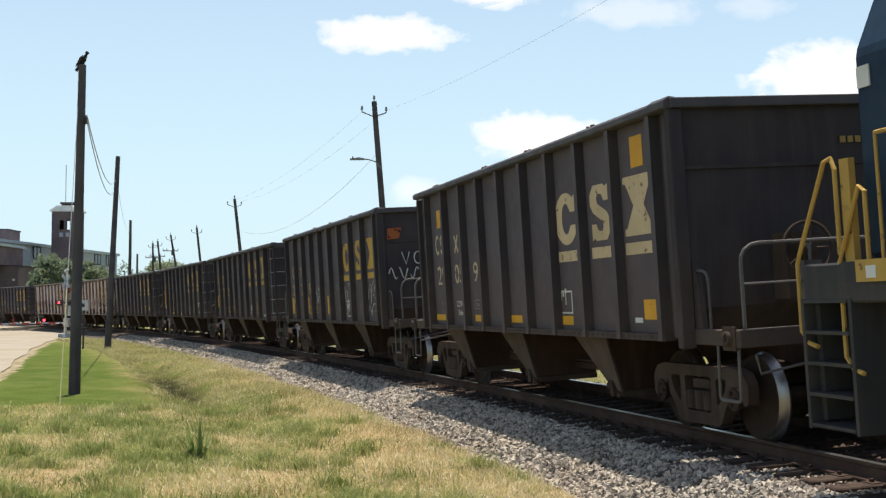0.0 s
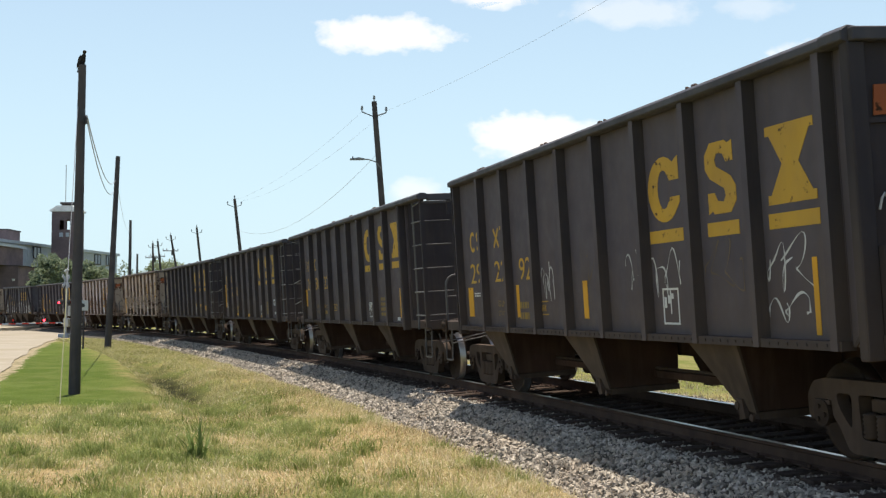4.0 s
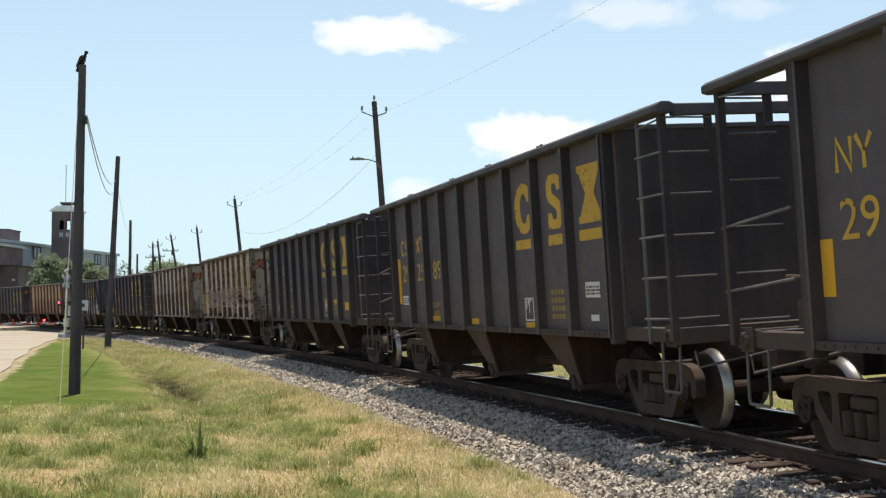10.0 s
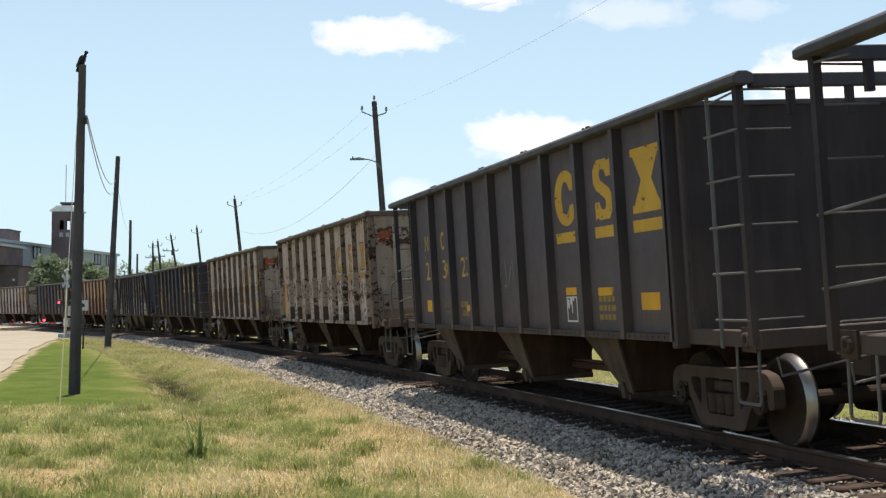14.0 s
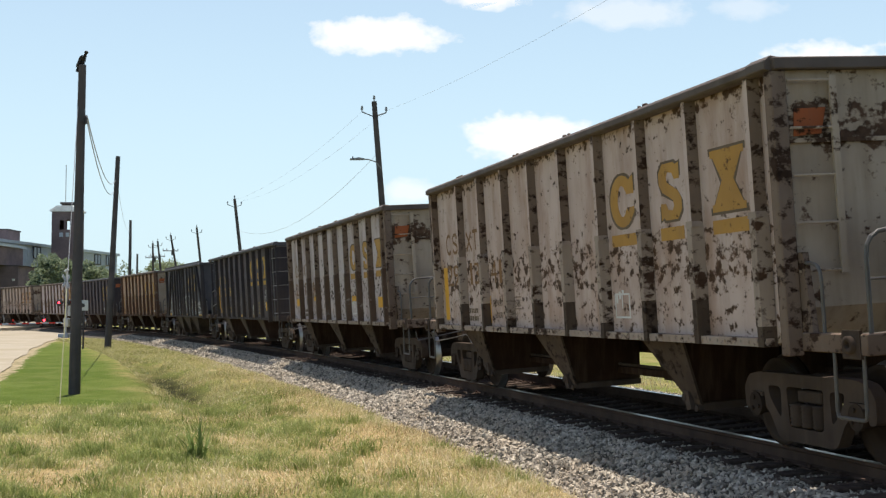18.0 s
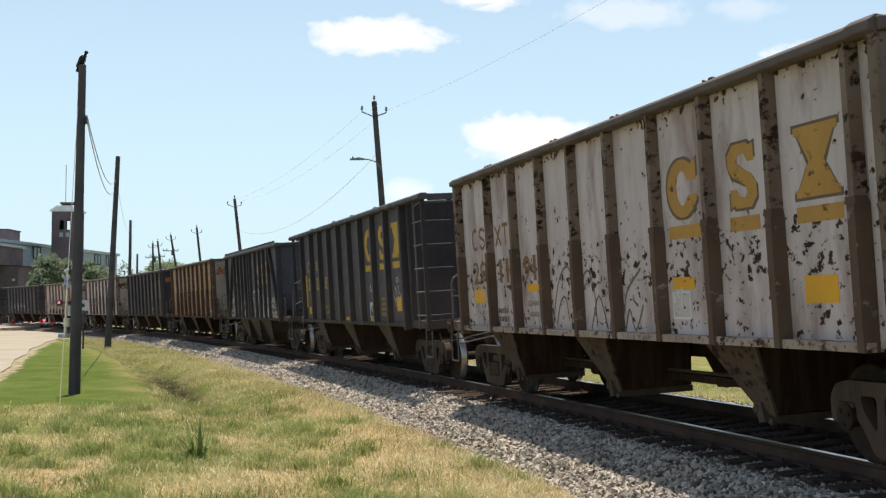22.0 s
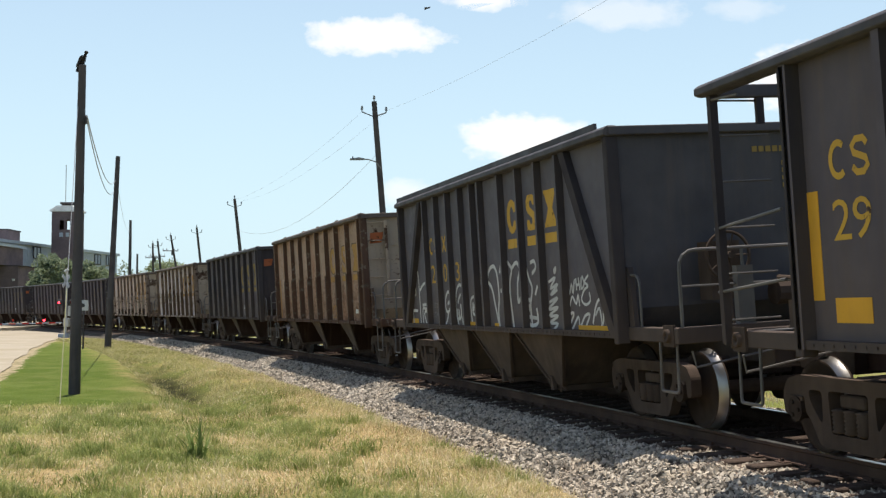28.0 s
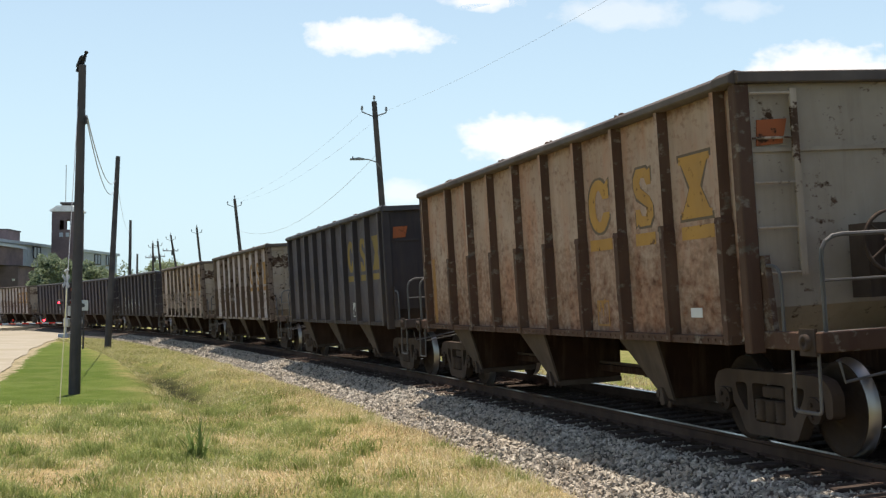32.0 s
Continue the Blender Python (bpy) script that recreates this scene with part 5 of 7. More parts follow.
def placard(car, x, mat=None):
    """The orange patch on the end sheet."""
    bm = B()
    prism(bm, [(-1.40, 3.00), (-1.12, 3.02), (-1.06, 3.26), (-1.38, 3.25)], x, x + 0.012, 'x')
    return part("placard", bm, mat or ORANGE, car, "faded orange placard")


# ---- the train ----
BLACKLABEL = "black ribbed steel hopper car"
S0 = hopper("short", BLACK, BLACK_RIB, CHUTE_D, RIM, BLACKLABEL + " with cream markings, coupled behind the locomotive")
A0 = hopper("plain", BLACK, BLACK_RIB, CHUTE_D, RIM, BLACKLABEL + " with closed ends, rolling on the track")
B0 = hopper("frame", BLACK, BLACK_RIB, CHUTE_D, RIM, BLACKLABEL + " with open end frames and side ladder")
W0 = hopper("plain", RUSTY, WHITE_RIB, CHUTE_R, WHITE_RIM, "white steel hopper car eaten by brown rust")
V0 = hopper("plain", WHITE, WHITE_RIB, CHUTE_R, WHITE_RIM, "white rust-flaked steel hopper car rolling on the track")
T0 = hopper("plain", TAN, TAN_RIB, CHUTE_R, WHITE_RIM, "tan and rust-brown steel hopper car rolling on the track")
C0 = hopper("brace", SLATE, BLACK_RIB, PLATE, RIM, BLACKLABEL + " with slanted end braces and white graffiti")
ORDER = "S A B B B W V B C T A V W B B A V B".split()
PLACE = [7.53, 22.95, 38.7, 54.95, 71.2, 87.4, 103.72, 119.8, 135.55, 151.1, 166.9, 183.0, 199.1, 215.2, 231.3, 247.4, 263.5, 279.6]
first, CARS = {"S": S0, "A": A0, "B": B0, "W": W0, "V": V0, "T": T0, "C": C0}, []
used = set()
for kind in ORDER:
    CARS.append(copy_thing(first[kind], Matrix()) if kind in used else first[kind])
    used.add(kind)
HALF = {"S": 5.35, "A": 5.98, "B": 5.98, "W": 5.98, "V": 5.98, "T": 5.98, "C": 5.5}


def digits(car, groups, mat, z=2.02, xs=((-5.38, -4.78), (-4.02, -3.46), (-2.80, -2.20)), h=0.34):
    for g, (a, b) in zip(groups, xs):
        for k, ch in enumerate(g):
            w = (b - a) / len(g)
            x0, x1 = a + k * w + 0.018, a + (k + 1) * w - 0.018
            written(car, ch, x0 + 0.32 * (x1 - x0) * (ch == "1"), x1 - 0.26 * (x1 - x0) * (ch == "1"), z, z + h, mat)


XS = ((2.22, 2.92), (3.60, 4.14), (4.84, 5.58))
c1, c2, c3, c4, c5, c6, c7, c8, c9, c10 = CARS[:10]
# first car
emblem(c1, ((1.92, 2.75), (3.22, 3.84), (4.29, 5.12)), 2.11, 3.01, CREAM)
mark_blocks(c1, -4.52, -3.87, 2.46, 2.83, 2, CREAM)
mark_blocks(c1, -3.24, -2.64, 2.43, 2.79, 2, CREAM, True)
digits(c1, ("29", "05", "94"), CREAM, 1.91, ((-4.46, -3.83), (-3.28, -2.67), (-2.12, -1.51)))
stripe(c1, -4.31, -3.94, 2.96, 3.29)
stripe(c1, 4.64, 4.98, 3.10, 3.46)
for x, w in ((-4.70, 0.75), (-2.14, 0.54), (-0.25, 0.58)):
    stripe(c1, x, x + w, 1.25, 1.36)
stripe(c1, 1.94, 2.46, 1.24, 1.36)
stripe(c1, 4.76, 5.10, 1.33, 1.56)
data_box(c1, 1.98, 2.46, 1.39, 1.70)
written(c1, "LD LMT", -4.31, -3.92, 1.52, 1.60, FAINT, "load_marking")
written(c1, "LT WT", -4.31, -3.97, 1.36, 1.44, FAINT, "load_marking")
for z in (1.46, 1.60):
    stripe(c1, -2.14, -1.66, z, z + 0.014, FAINT, "marking_line")
for x in (-2.14, -1.674):
    stripe(c1, x, x + 0.014, 1.474, 1.60, FAINT, "marking_line")
written(c1, "286K", -2.08, -1.72, 1.50, 1.57, FAINT, "load_marking")
written(c1, "22940", -3.25, -2.69, 1.50, 1.60, LABEL, "load_marking")
written(c1, "5660", -3.17, -2.71, 1.35, 1.45, LABEL, "load_marking")
stripe(c1, 4.49, 4.70, 1.29, 1.35, LABEL, "label_plate")
end_print(c1, 5.852, 0.45, 1.05, 3.18, 3.30, 1, DULLYEL)
# second car: chalked slogan on its end
emblem(c2, ((2.19, 3.00), (3.61, 4.23), (4.84, 5.66)), 2.20, 3.12, YELLOW)
mark_blocks(c2, -5.13, -4.43, 2.41, 2.76, 2, YELLOW)
mark_blocks(c2, -3.79, -3.12, 2.41, 2.76, 2, YELLOW, True)
digits(c2, ("29", "22", "92"), YELLOW, 1.89, ((-5.20, -4.48), (-3.81, -3.12), (-2.56, -1.96)), 0.33)
for x, w in ((-5.39, 0.29), (-2.74, 0.13), (0.05, 0.16)):
    stripe(c2, x, x + w, 1.33, 1.82)
bars(c2, -5.01, -4.66, 1.66, 1.74, 2, LABEL)
stripe(c2, 5.58, 5.66, 1.22, 1.90)
data_box(c2, 2.48, 2.88, 1.28, 1.68)
for k, (x, w) in enumerate(((-1.55, 0.5), (0.15, 0.8), (1.5, 0.5), (2.2, 0.8), (3.55, 0.8), (4.8, 0.8))):
    scribble(c2, x, x + w, 1.55, 2.15, 20 + k, 2, 0.022, GREYMARK if k in (1, 4) else None)
scribble(c2, 4.8, 5.5, 1.30, 1.60, 29, 2, 0.026)
STROKES = {"V": [[(0, 1), (0.25, 0), (0.5, 1)]], "O": [[(0.25 + 0.26 * math.cos(a), 0.5 + 0.5 * math.sin(a)) for a in [2 * math.pi * k / 12 for k in range(13)]]],
           "T": [[(0, 1), (0.55, 0.98)], [(0.28, 0.98), (0.26, 0)]], "E": [[(0.5, 1), (0.02, 0.98), (0, 0), (0.5, 0.02)], [(0, 0.52), (0.42, 0.5)]]}
bm = B()
for k, ch in enumerate("VOTE"):
    for st in STROKES[ch]:
        tube(bm, [(6.39, -1.08 + 0.285 * k + 0.36 * u, 2.44 + 0.27 * v) for u, v in st], 0.013, 5)
part("chalked_word", bm, CHALK, c2, "thin white chalked word")
for k in range(6):
    bm = B()
    y = -1.40 + 0.25 * k
    tube(bm, [(6.39, y + 0.19 * u, 2.24 + 0.13 * math.sin(5.5 * u + 1.7 * k)) for u in [i / 7 for i in range(8)]], 0.012, 5)
    part("chalked_scrawl", bm, CHALK, c2, "white chalked scrawl")
placard(c2, 6.385)
written(c2, "LD LMT", -3.69, -3.27, 1.50, 1.59, DULLYEL, "load_marking")
written(c2, "LT WT", -3.69, -3.33, 1.35, 1.43, DULLYEL, "load_marking")
bars(c2, -2.62, -2.2, 1.28, 1.60, 2, DULLYEL)
written(c2, "286K", -1.72, -1.40, 1.42, 1.52, YELLOW, "load_marking")
for z in (1.37, 1.555):
    stripe(c2, -1.78, -1.34, z, z + 0.014, None, "marking_line")
# framed cars
for c in (c3, c4, c5, c8):
    emblem(c, ((2.12, 2.94), (3.53, 4.12), (4.71, 5.52)), 2.36, 3.31, YELLOW)
    data_box(c, 2.42, 2.80, 1.28, 1.62)
    bars(c, 3.56, 4.1, 1.30, 1.75, 4, DULLYEL)
for c, x, w, z in ((c3, -5.38, 0.60, 2.55), (c4, -5.29, 0.63, 2.54), (c5, -5.15, 0.61, 2.54), (c8, -5.31, 0.64, 2.52)):
    single = c in (c3, c5)
    mark_blocks(c, x, x + w, z, z + 0.34, 2, YELLOW, False, single)
    mark_blocks(c, x + 1.20 if single else x + 1.27, x + 1.49 if single else x + 1.87, z, z + 0.34, 1 if single else 2, YELLOW, not single)
for c, gr, x in ((c3, ("29", "30", "22"), -5.36), (c4, ("29", "25", "89"), -5.27), (c5, ("29", "30", "23"), -5.15), (c8, ("29", "26", "82"), -5.31)):
    digits(c, gr, YELLOW, 2.02, ((x, x + 0.61), (x + 1.23, x + 1.84), (x + 2.47, x + 3.09)))
    written(c, "LD LMT", x + 1.28, x + 1.71, 1.50, 1.59, DULLYEL, "load_marking")
    written(c, "LT WT", x + 1.28, x + 1.64, 1.35, 1.43, DULLYEL, "load_marking")
for c, a, b, x in ((c3, "226100", "59900", -3.08), (c4, "226500", "59500", -2.95), (c5, "225700", "60300", -2.83), (c8, "226500", "59700", -2.95)):
    written(c, a, x, x + 0.48, 1.50, 1.59, YELLOW, "load_marking")
    written(c, b, x + 0.10, x + 0.48, 1.34, 1.43, YELLOW, "load_marking")
stripe(c3, -5.70, -5.49, 1.55, 2.04)
stripe(c3, -2.17, -2.06, 1.35, 1.82)
stripe(c3, 5.28, 5.42, 1.28, 1.90)
stripe(c3, 2.92, 2.96, 1.30, 1.75)
stripe(c3, 5.0, 5.22, 1.22, 1.29, LABEL, "label_plate")
written(c3, "286K", -1.68, -1.38, 1.47, 1.56, YELLOW, "load_marking")
for a, b, z0, z1 in ((-1.75, -1.31, 1.43, 1.443), (-1.75, -1.31, 1.587, 1.60)):
    stripe(c3, a, b, z0, z1, None, "marking_line")
for a in (-1.75, -1.325):
    stripe(c3, a, a + 0.015, 1.443, 1.587, None, "marking_line")
scribble(c3, -2.75, -2.25, 1.64, 1.90, 41, 2, 0.018, GREYMARK)
scribble(c3, -1.3, -0.95, 1.8, 2.05, 43, 2, 0.018, GREYMARK)
stripe(c4, -5.66, -5.44, 1.57, 2.51)
stripe(c4, -5.36, -4.75, 1.55, 1.73, LABEL, "label_plate", "white paper-like stencil plate")
stripe(c4, -3.00, -2.47, 1.24, 1.33)
stripe(c4, -0.4, 0.0, 1.20, 1.30)
stripe(c4, 2.42, 2.80, 1.16, 1.26)
stripe(c4, 4.86, 5.34, 1.60, 1.80, LABEL, "label_plate", "white paper-like stencil plate")
stripe(c4, 5.0, 5.26, 1.30, 1.38, LABEL, "label_plate")
bars(c4, -5.33, -4.80, 1.575, 1.705, 3, GREYMARK).location.y = -0.003
bars(c4, 4.89, 5.35, 1.630, 1.760, 3, GREYMARK).location.y = -0.003
stripe(c5, -5.18, -4.60, 1.41, 1.63)
stripe(c5, -2.46, -1.95, 1.42, 1.53)
stripe(c5, 3.56, 4.0, 1.62, 1.72)
stripe(c5, 4.86, 5.36, 1.44, 1.64)
stripe(c5, 2.42, 2.80, 1.64, 1.74)
bars(c5, 4.9, 5.3, 1.26, 1.40, 2, GREYMARK)
scribble(c5, -0.6, 0.2, 1.5, 2.3, 47, 2, 0.024, FAINT)
stripe(c8, -5.71, -5.51, 1.52, 2.46)
stripe(c8, -5.34, -4.80, 1.33, 1.54)
stripe(c8, 4.96, 5.44, 1.42, 1.72)
stripe(c8, 2.42, 2.80, 1.16, 1.27)
stripe(c8, -0.3, 0.1, 1.16, 1.27)
for k, (x, w) in enumerate(((-3.4, 0.7), (-2.1, 0.7), (-0.8, 0.8), (0.55, 0.8), (1.6, 0.5))):
    scribble(c8, x, x + w, 1.45, 2.1, 60 + k, 2, 0.022, FAINT)
sprayed(c8, [[(4.72, 1.78), (4.88, 1.52), (4.92, 1.68), (4.80, 1.66), (4.90, 1.95), (5.05, 1.6), (5.12, 1.98), (5.28, 1.7), (5.42, 1.98)], [(4.95, 2.06), (5.08, 2.14), (5.16, 2.08), (5.02, 2.03), (4.95, 2.08)], [(2.55, 1.85), (2.58, 2.05), (2.66, 1.88), (2.78, 2.08), (2.70, 1.92), (2.80, 1.80)]], 0.022)
lathe_ring = B()
for k in range(20):
    a, b = 2 * math.pi * k / 20, 2 * math.pi * (k + 1) / 20
    vs = [lathe_ring.verts.new((2.68 + r * math.cos(t), FACE - 0.004, 2.0 + 1.15 * r * math.sin(t))) for r, t in ((0.25, a), (0.25, b), (0.228, b), (0.228, a))]
    lathe_ring.faces.new(vs)
part("graffiti", lathe_ring, FAINT, c8, "sprayed graffiti ring")
# white cars
for c, gr in ((c6, ("29", "13", "41")), (c7, ("29", "11", "91"))):
    emblem(c, ((2.31, 3.02), (3.71, 4.25), (4.95, 5.64)), 2.22, 3.04, AMBER, GREYMARK)
    mark_blocks(c, -5.40, -4.60, 2.42, 2.81, 2, WORN)
    mark_blocks(c, -4.09, -3.34, 2.42, 2.80, 2, WORN, True)
    digits(c, gr, WORN, 1.87, ((-5.43, -4.61), (-4.04, -3.34), (-2.75, -2.05)), 0.37)
    placard(c, 6.385)
    data_box(c, 2.34, 2.78, 1.34, 1.64, LABEL)
    bars(c, -4.1, -3.6, 1.24, 1.50, 2, GREYMARK)
written(c6, "225900", -2.72, -2.24, 1.50, 1.60, GREYMARK, "load_marking")
written(c6, "60100", -2.62, -2.24, 1.31, 1.41, GREYMARK, "load_marking")
written(c6, "258K", -1.60, -1.30, 1.49, 1.60, GREYMARK, "load_marking")
for z in (1.45, 1.63):
    stripe(c6, -1.64, -1.26, z, z + 0.014, GREYMARK, "marking_line")
stripe(c6, -2.98, -2.83, 1.23, 1.67, REFLECT)
stripe(c6, -5.66, -5.42, 1.26, 2.21, REFLECT)
stripe(c7, -2.60, -2.06, 1.71, 1.82, REFLECT)
stripe(c7, -5.40, -4.83, 1.56, 1.78, REFLECT)
written(c7, "225400", -2.61, -2.15, 1.50, 1.58, GREYMARK, "load_marking")
written(c7, "60600", -2.54, -2.16, 1.34, 1.42, GREYMARK, "load_marking")
stripe(c7, 2.38, 2.90, 1.66, 1.79, REFLECT)
stripe(c7, 5.06, 5.58, 1.50, 1.74, REFLECT)
sprayed(c7, [[(-1.57, 1.2), (-1.29, 1.77), (-0.95, 2.02), (-0.73, 1.87), (-0.66, 1.22)], [(-0.6, 1.59), (-0.17, 1.95), (0.05, 1.69), (0.09, 1.23)], [(0.51, 1.19), (0.67, 1.67), (0.94, 1.72), (0.98, 1.39), (1.1, 1.66), (1.54, 1.92)],
             [(-1.4, 1.25), (-1.2, 1.55), (-1.0, 1.6), (-0.9, 1.3)], [(-0.1, 1.2), (0.2, 1.62), (0.45, 1.2)], [(1.0, 1.2), (1.15, 1.45), (1.3, 1.2), (1.55, 1.5)]], 0.03, GREYMARK)
# braced car
emblem(c9, ((1.39, 1.85), (2.30, 2.69), (3.07, 3.55)), 2.40, 3.12, YELLOW)
mark_blocks(c9, -3.34, -2.71, 2.48, 2.81, 2, YELLOW)
mark_blocks(c9, -2.43, -1.85, 2.48, 2.82, 2, YELLOW, True)
digits(c9, ("29", "09", "32"), YELLOW, 1.95, ((-3.30, -2.68), (-2.44, -1.87), (-1.61, -1.06)))
written(c9, "LD LMT", -3.24, -2.84, 1.49, 1.58, FAINT, "load_marking")
written(c9, "LT WT", -3.24, -2.88, 1.31, 1.40, FAINT, "load_marking")
stripe(c9, -5.06, -4.51, 1.16, 1.27)
stripe(c9, 4.19, 5.24, 1.135, 1.24)
stripe(c9, -0.88, -0.36, 1.135, 1.24)
stripe(c9, 0.53, 0.75, 1.135, 1.23)
TALL = [[(-4.48, 2.3), (-4.35, 2.11), (-4.32, 1.69), (-4.32, 1.1)], [(-4.27, 1.82), (-4.03, 1.93), (-3.77, 1.98)], [(-5.17, 1.76), (-5.02, 1.79)], [(-4.64, 2.09), (-4.81, 1.79), (-4.61, 1.76), (-4.66, 1.96)], [(-4.88, 1.67), (-4.9, 1.16)], [(-5.05, 1.43), (-4.53, 1.43)], [(-4.12, 1.54), (-3.79, 1.54), (-3.83, 1.46), (-4.11, 1.46), (-4.1, 1.1)], [(-3.8, 1.43), (-4.0, 1.36), (-3.8, 1.11)]]
PLUME = [[(-2.02, 1.71), (-2.2, 1.77), (-2.38, 1.65), (-2.39, 1.46), (-2.25, 1.4), (-2.11, 1.49), (-2.16, 1.59), (-2.26, 1.54)], [(-2.23, 1.4), (-2.35, 1.25), (-2.54, 1.13)], [(-2.08, 1.24), (-2.18, 1.11)], [(-1.19, 1.81), (-1.31, 1.87), (-1.46, 1.88), (-1.61, 1.79), (-1.7, 1.62), (-1.7, 1.41), (-1.57, 1.14)], [(-1.37, 1.72), (-1.5, 1.64), (-1.56, 1.56)], [(-1.4, 1.55), (-1.41, 1.32), (-1.66, 1.28)], [(-1.64, 1.46), (-1.65, 1.3)], [(-1.53, 1.46), (-1.54, 1.3)], [(-1.25, 1.38), (-1.32, 1.24), (-1.25, 1.1)]]
ARCHED = [[(-0.72, 1.16), (-0.77, 1.38), (-0.77, 1.58), (-0.68, 1.65), (-0.55, 1.67), (-0.45, 1.61), (-0.43, 1.43), (-0.44, 1.19)], [(-0.63, 1.57), (-0.67, 1.41), (-0.57, 1.36), (-0.5, 1.43), (-0.57, 1.52), (-0.62, 1.43)], [(-0.07, 2.06), (-0.08, 1.84), (0.06, 1.92), (-0.08, 1.95), (0.04, 2.03), (-0.07, 2.05)], [(0.13, 1.98), (0.03, 1.78)], [(0.21, 1.94), (0.08, 1.89), (0.19, 1.86), (0.05, 1.74)], [(0.22, 1.79), (0.15, 1.65), (0.26, 1.75), (0.28, 1.62)]]
BIG = [[(1.0, 2.15), (0.93, 2.02)], [(0.24, 1.91), (0.38, 2.08), (0.63, 2.14), (0.79, 1.99), (0.83, 1.65), (0.76, 1.39), (0.81, 1.1)], [(0.24, 1.91), (0.48, 1.79), (0.63, 1.47), (0.8, 1.12)], [(0.93, 1.75), (1.39, 1.72)], [(1.28, 2.21), (1.53, 2.07), (1.42, 1.86), (1.42, 1.57), (1.51, 1.11)], [(1.53, 2.07), (1.78, 2.16), (1.91, 2.04), (1.79, 1.85), (1.77, 1.56), (1.93, 1.63), (2.33, 1.58)]]
MID = [[(2.18, 2.11), (2.32, 1.9), (2.43, 1.75), (2.32, 1.5), (2.36, 1.15)], [(2.41, 2.13), (2.58, 2.15), (2.63, 2.05), (2.46, 1.97)], [(2.67, 1.79), (2.55, 1.66)], [(2.26, 1.53), (2.21, 1.24), (2.59, 1.25), (2.58, 1.47)], [(2.23, 1.34), (2.61, 1.32)], [(3.37, 1.98), (3.47, 2.02), (3.41, 1.96), (3.38, 2.0)]]
CURL = [[(3.14, 1.83), (3.42, 1.89), (3.19, 1.74), (3.51, 1.8), (3.19, 1.65), (3.48, 1.72)], [(3.13, 1.55), (3.48, 1.61), (3.08, 1.45), (3.47, 1.48), (3.1, 1.36), (3.45, 1.36), (3.11, 1.26), (3.43, 1.25), (3.15, 1.13), (3.43, 1.13)]]
TAGS = [[(3.89, 1.83), (3.94, 1.66), (4.02, 1.79), (4.06, 1.66), (4.14, 1.85)], [(4.19, 1.86), (4.2, 1.7)], [(4.18, 1.76), (4.29, 1.78)], [(4.29, 1.87), (4.32, 1.7)], [(4.39, 1.87), (4.37, 1.72), (4.48, 1.78), (4.42, 1.89)], [(4.64, 1.89), (4.5, 1.81), (4.61, 1.75), (4.47, 1.7), (4.36, 1.58), (4.49, 1.51), (4.66, 1.56), (4.64, 1.67)], [(3.92, 1.49), (4.03, 1.62), (4.16, 1.52), (4.24, 1.64), (4.28, 1.49)]]
LOW = [[(3.8, 1.37), (4.05, 1.4), (3.91, 1.25), (3.94, 1.17), (4.2, 1.35), (4.25, 1.22), (4.44, 1.36), (4.61, 1.38), (4.45, 1.22)], [(4.7, 1.26), (4.81, 1.46), (4.94, 1.57), (5.05, 1.53), (5.06, 1.32), (4.97, 1.23)], [(4.8, 1.37), (4.95, 1.46), (5.01, 1.23)]]
for lines, w in ((BIG, 0.062), (MID, 0.055), (TALL, 0.055), (PLUME, 0.055), (ARCHED, 0.048), (CURL, 0.042), (TAGS, 0.036), (LOW, 0.040)):
    sprayed(c9, lines, w)
end_print(c9, 5.642, 0.35, 1.05, 3.30, 3.42, 1, DULLYEL)
end_print(c9, 5.642, 0.75, 1.05, 2.85, 3.22, 4, DULLYEL)
# tan car
emblem(c10, ((2.28, 2.95), (3.70, 4.20), (4.91, 5.61)), 2.20, 3.06, AMBER, GREYMARK)
stripe(c10, 5.06, 5.32, 1.36, 1.46, LABEL, "label_plate")
data_box(c10, 2.44, 2.82, 1.24, 1.56, FADED)
stripe(c10, -5.75, -5.58, 1.2, 2.4, FADED)
placard(c10, 6.385)
# cars further back
for i, kind in enumerate(ORDER[10:], 10):
    c = CARS[i]
    emblem(c, XS, 2.16, 3.14, DULLYEL if i == 10 else (GREYMARK if kind in "AB" else FADED))
    digits(c, ("29", "31", "07"), GREYMARK)
    if kind == "A":
        placard(c, 6.385)
    if kind in "AB":
        data_box(c, 2.62, 3.02, 1.28, 1.62)
for k in range(5):
    scribble(CARS[13], -4.5 + 1.4 * k, -3.9 + 1.4 * k, 1.3, 2.3, 130 + k, 2, 0.05)


# small marks are shifted back along the sheet to line up in the camera's view
for car in CARS:
    for o in car.children:
        if o.name.split(".")[0] in ("stripe", "number_marking", "load_marking", "label_plate", "marking_line", "mark_block", "small_print", "graffiti", "data_panel"):
            o.location.x -= 0.08


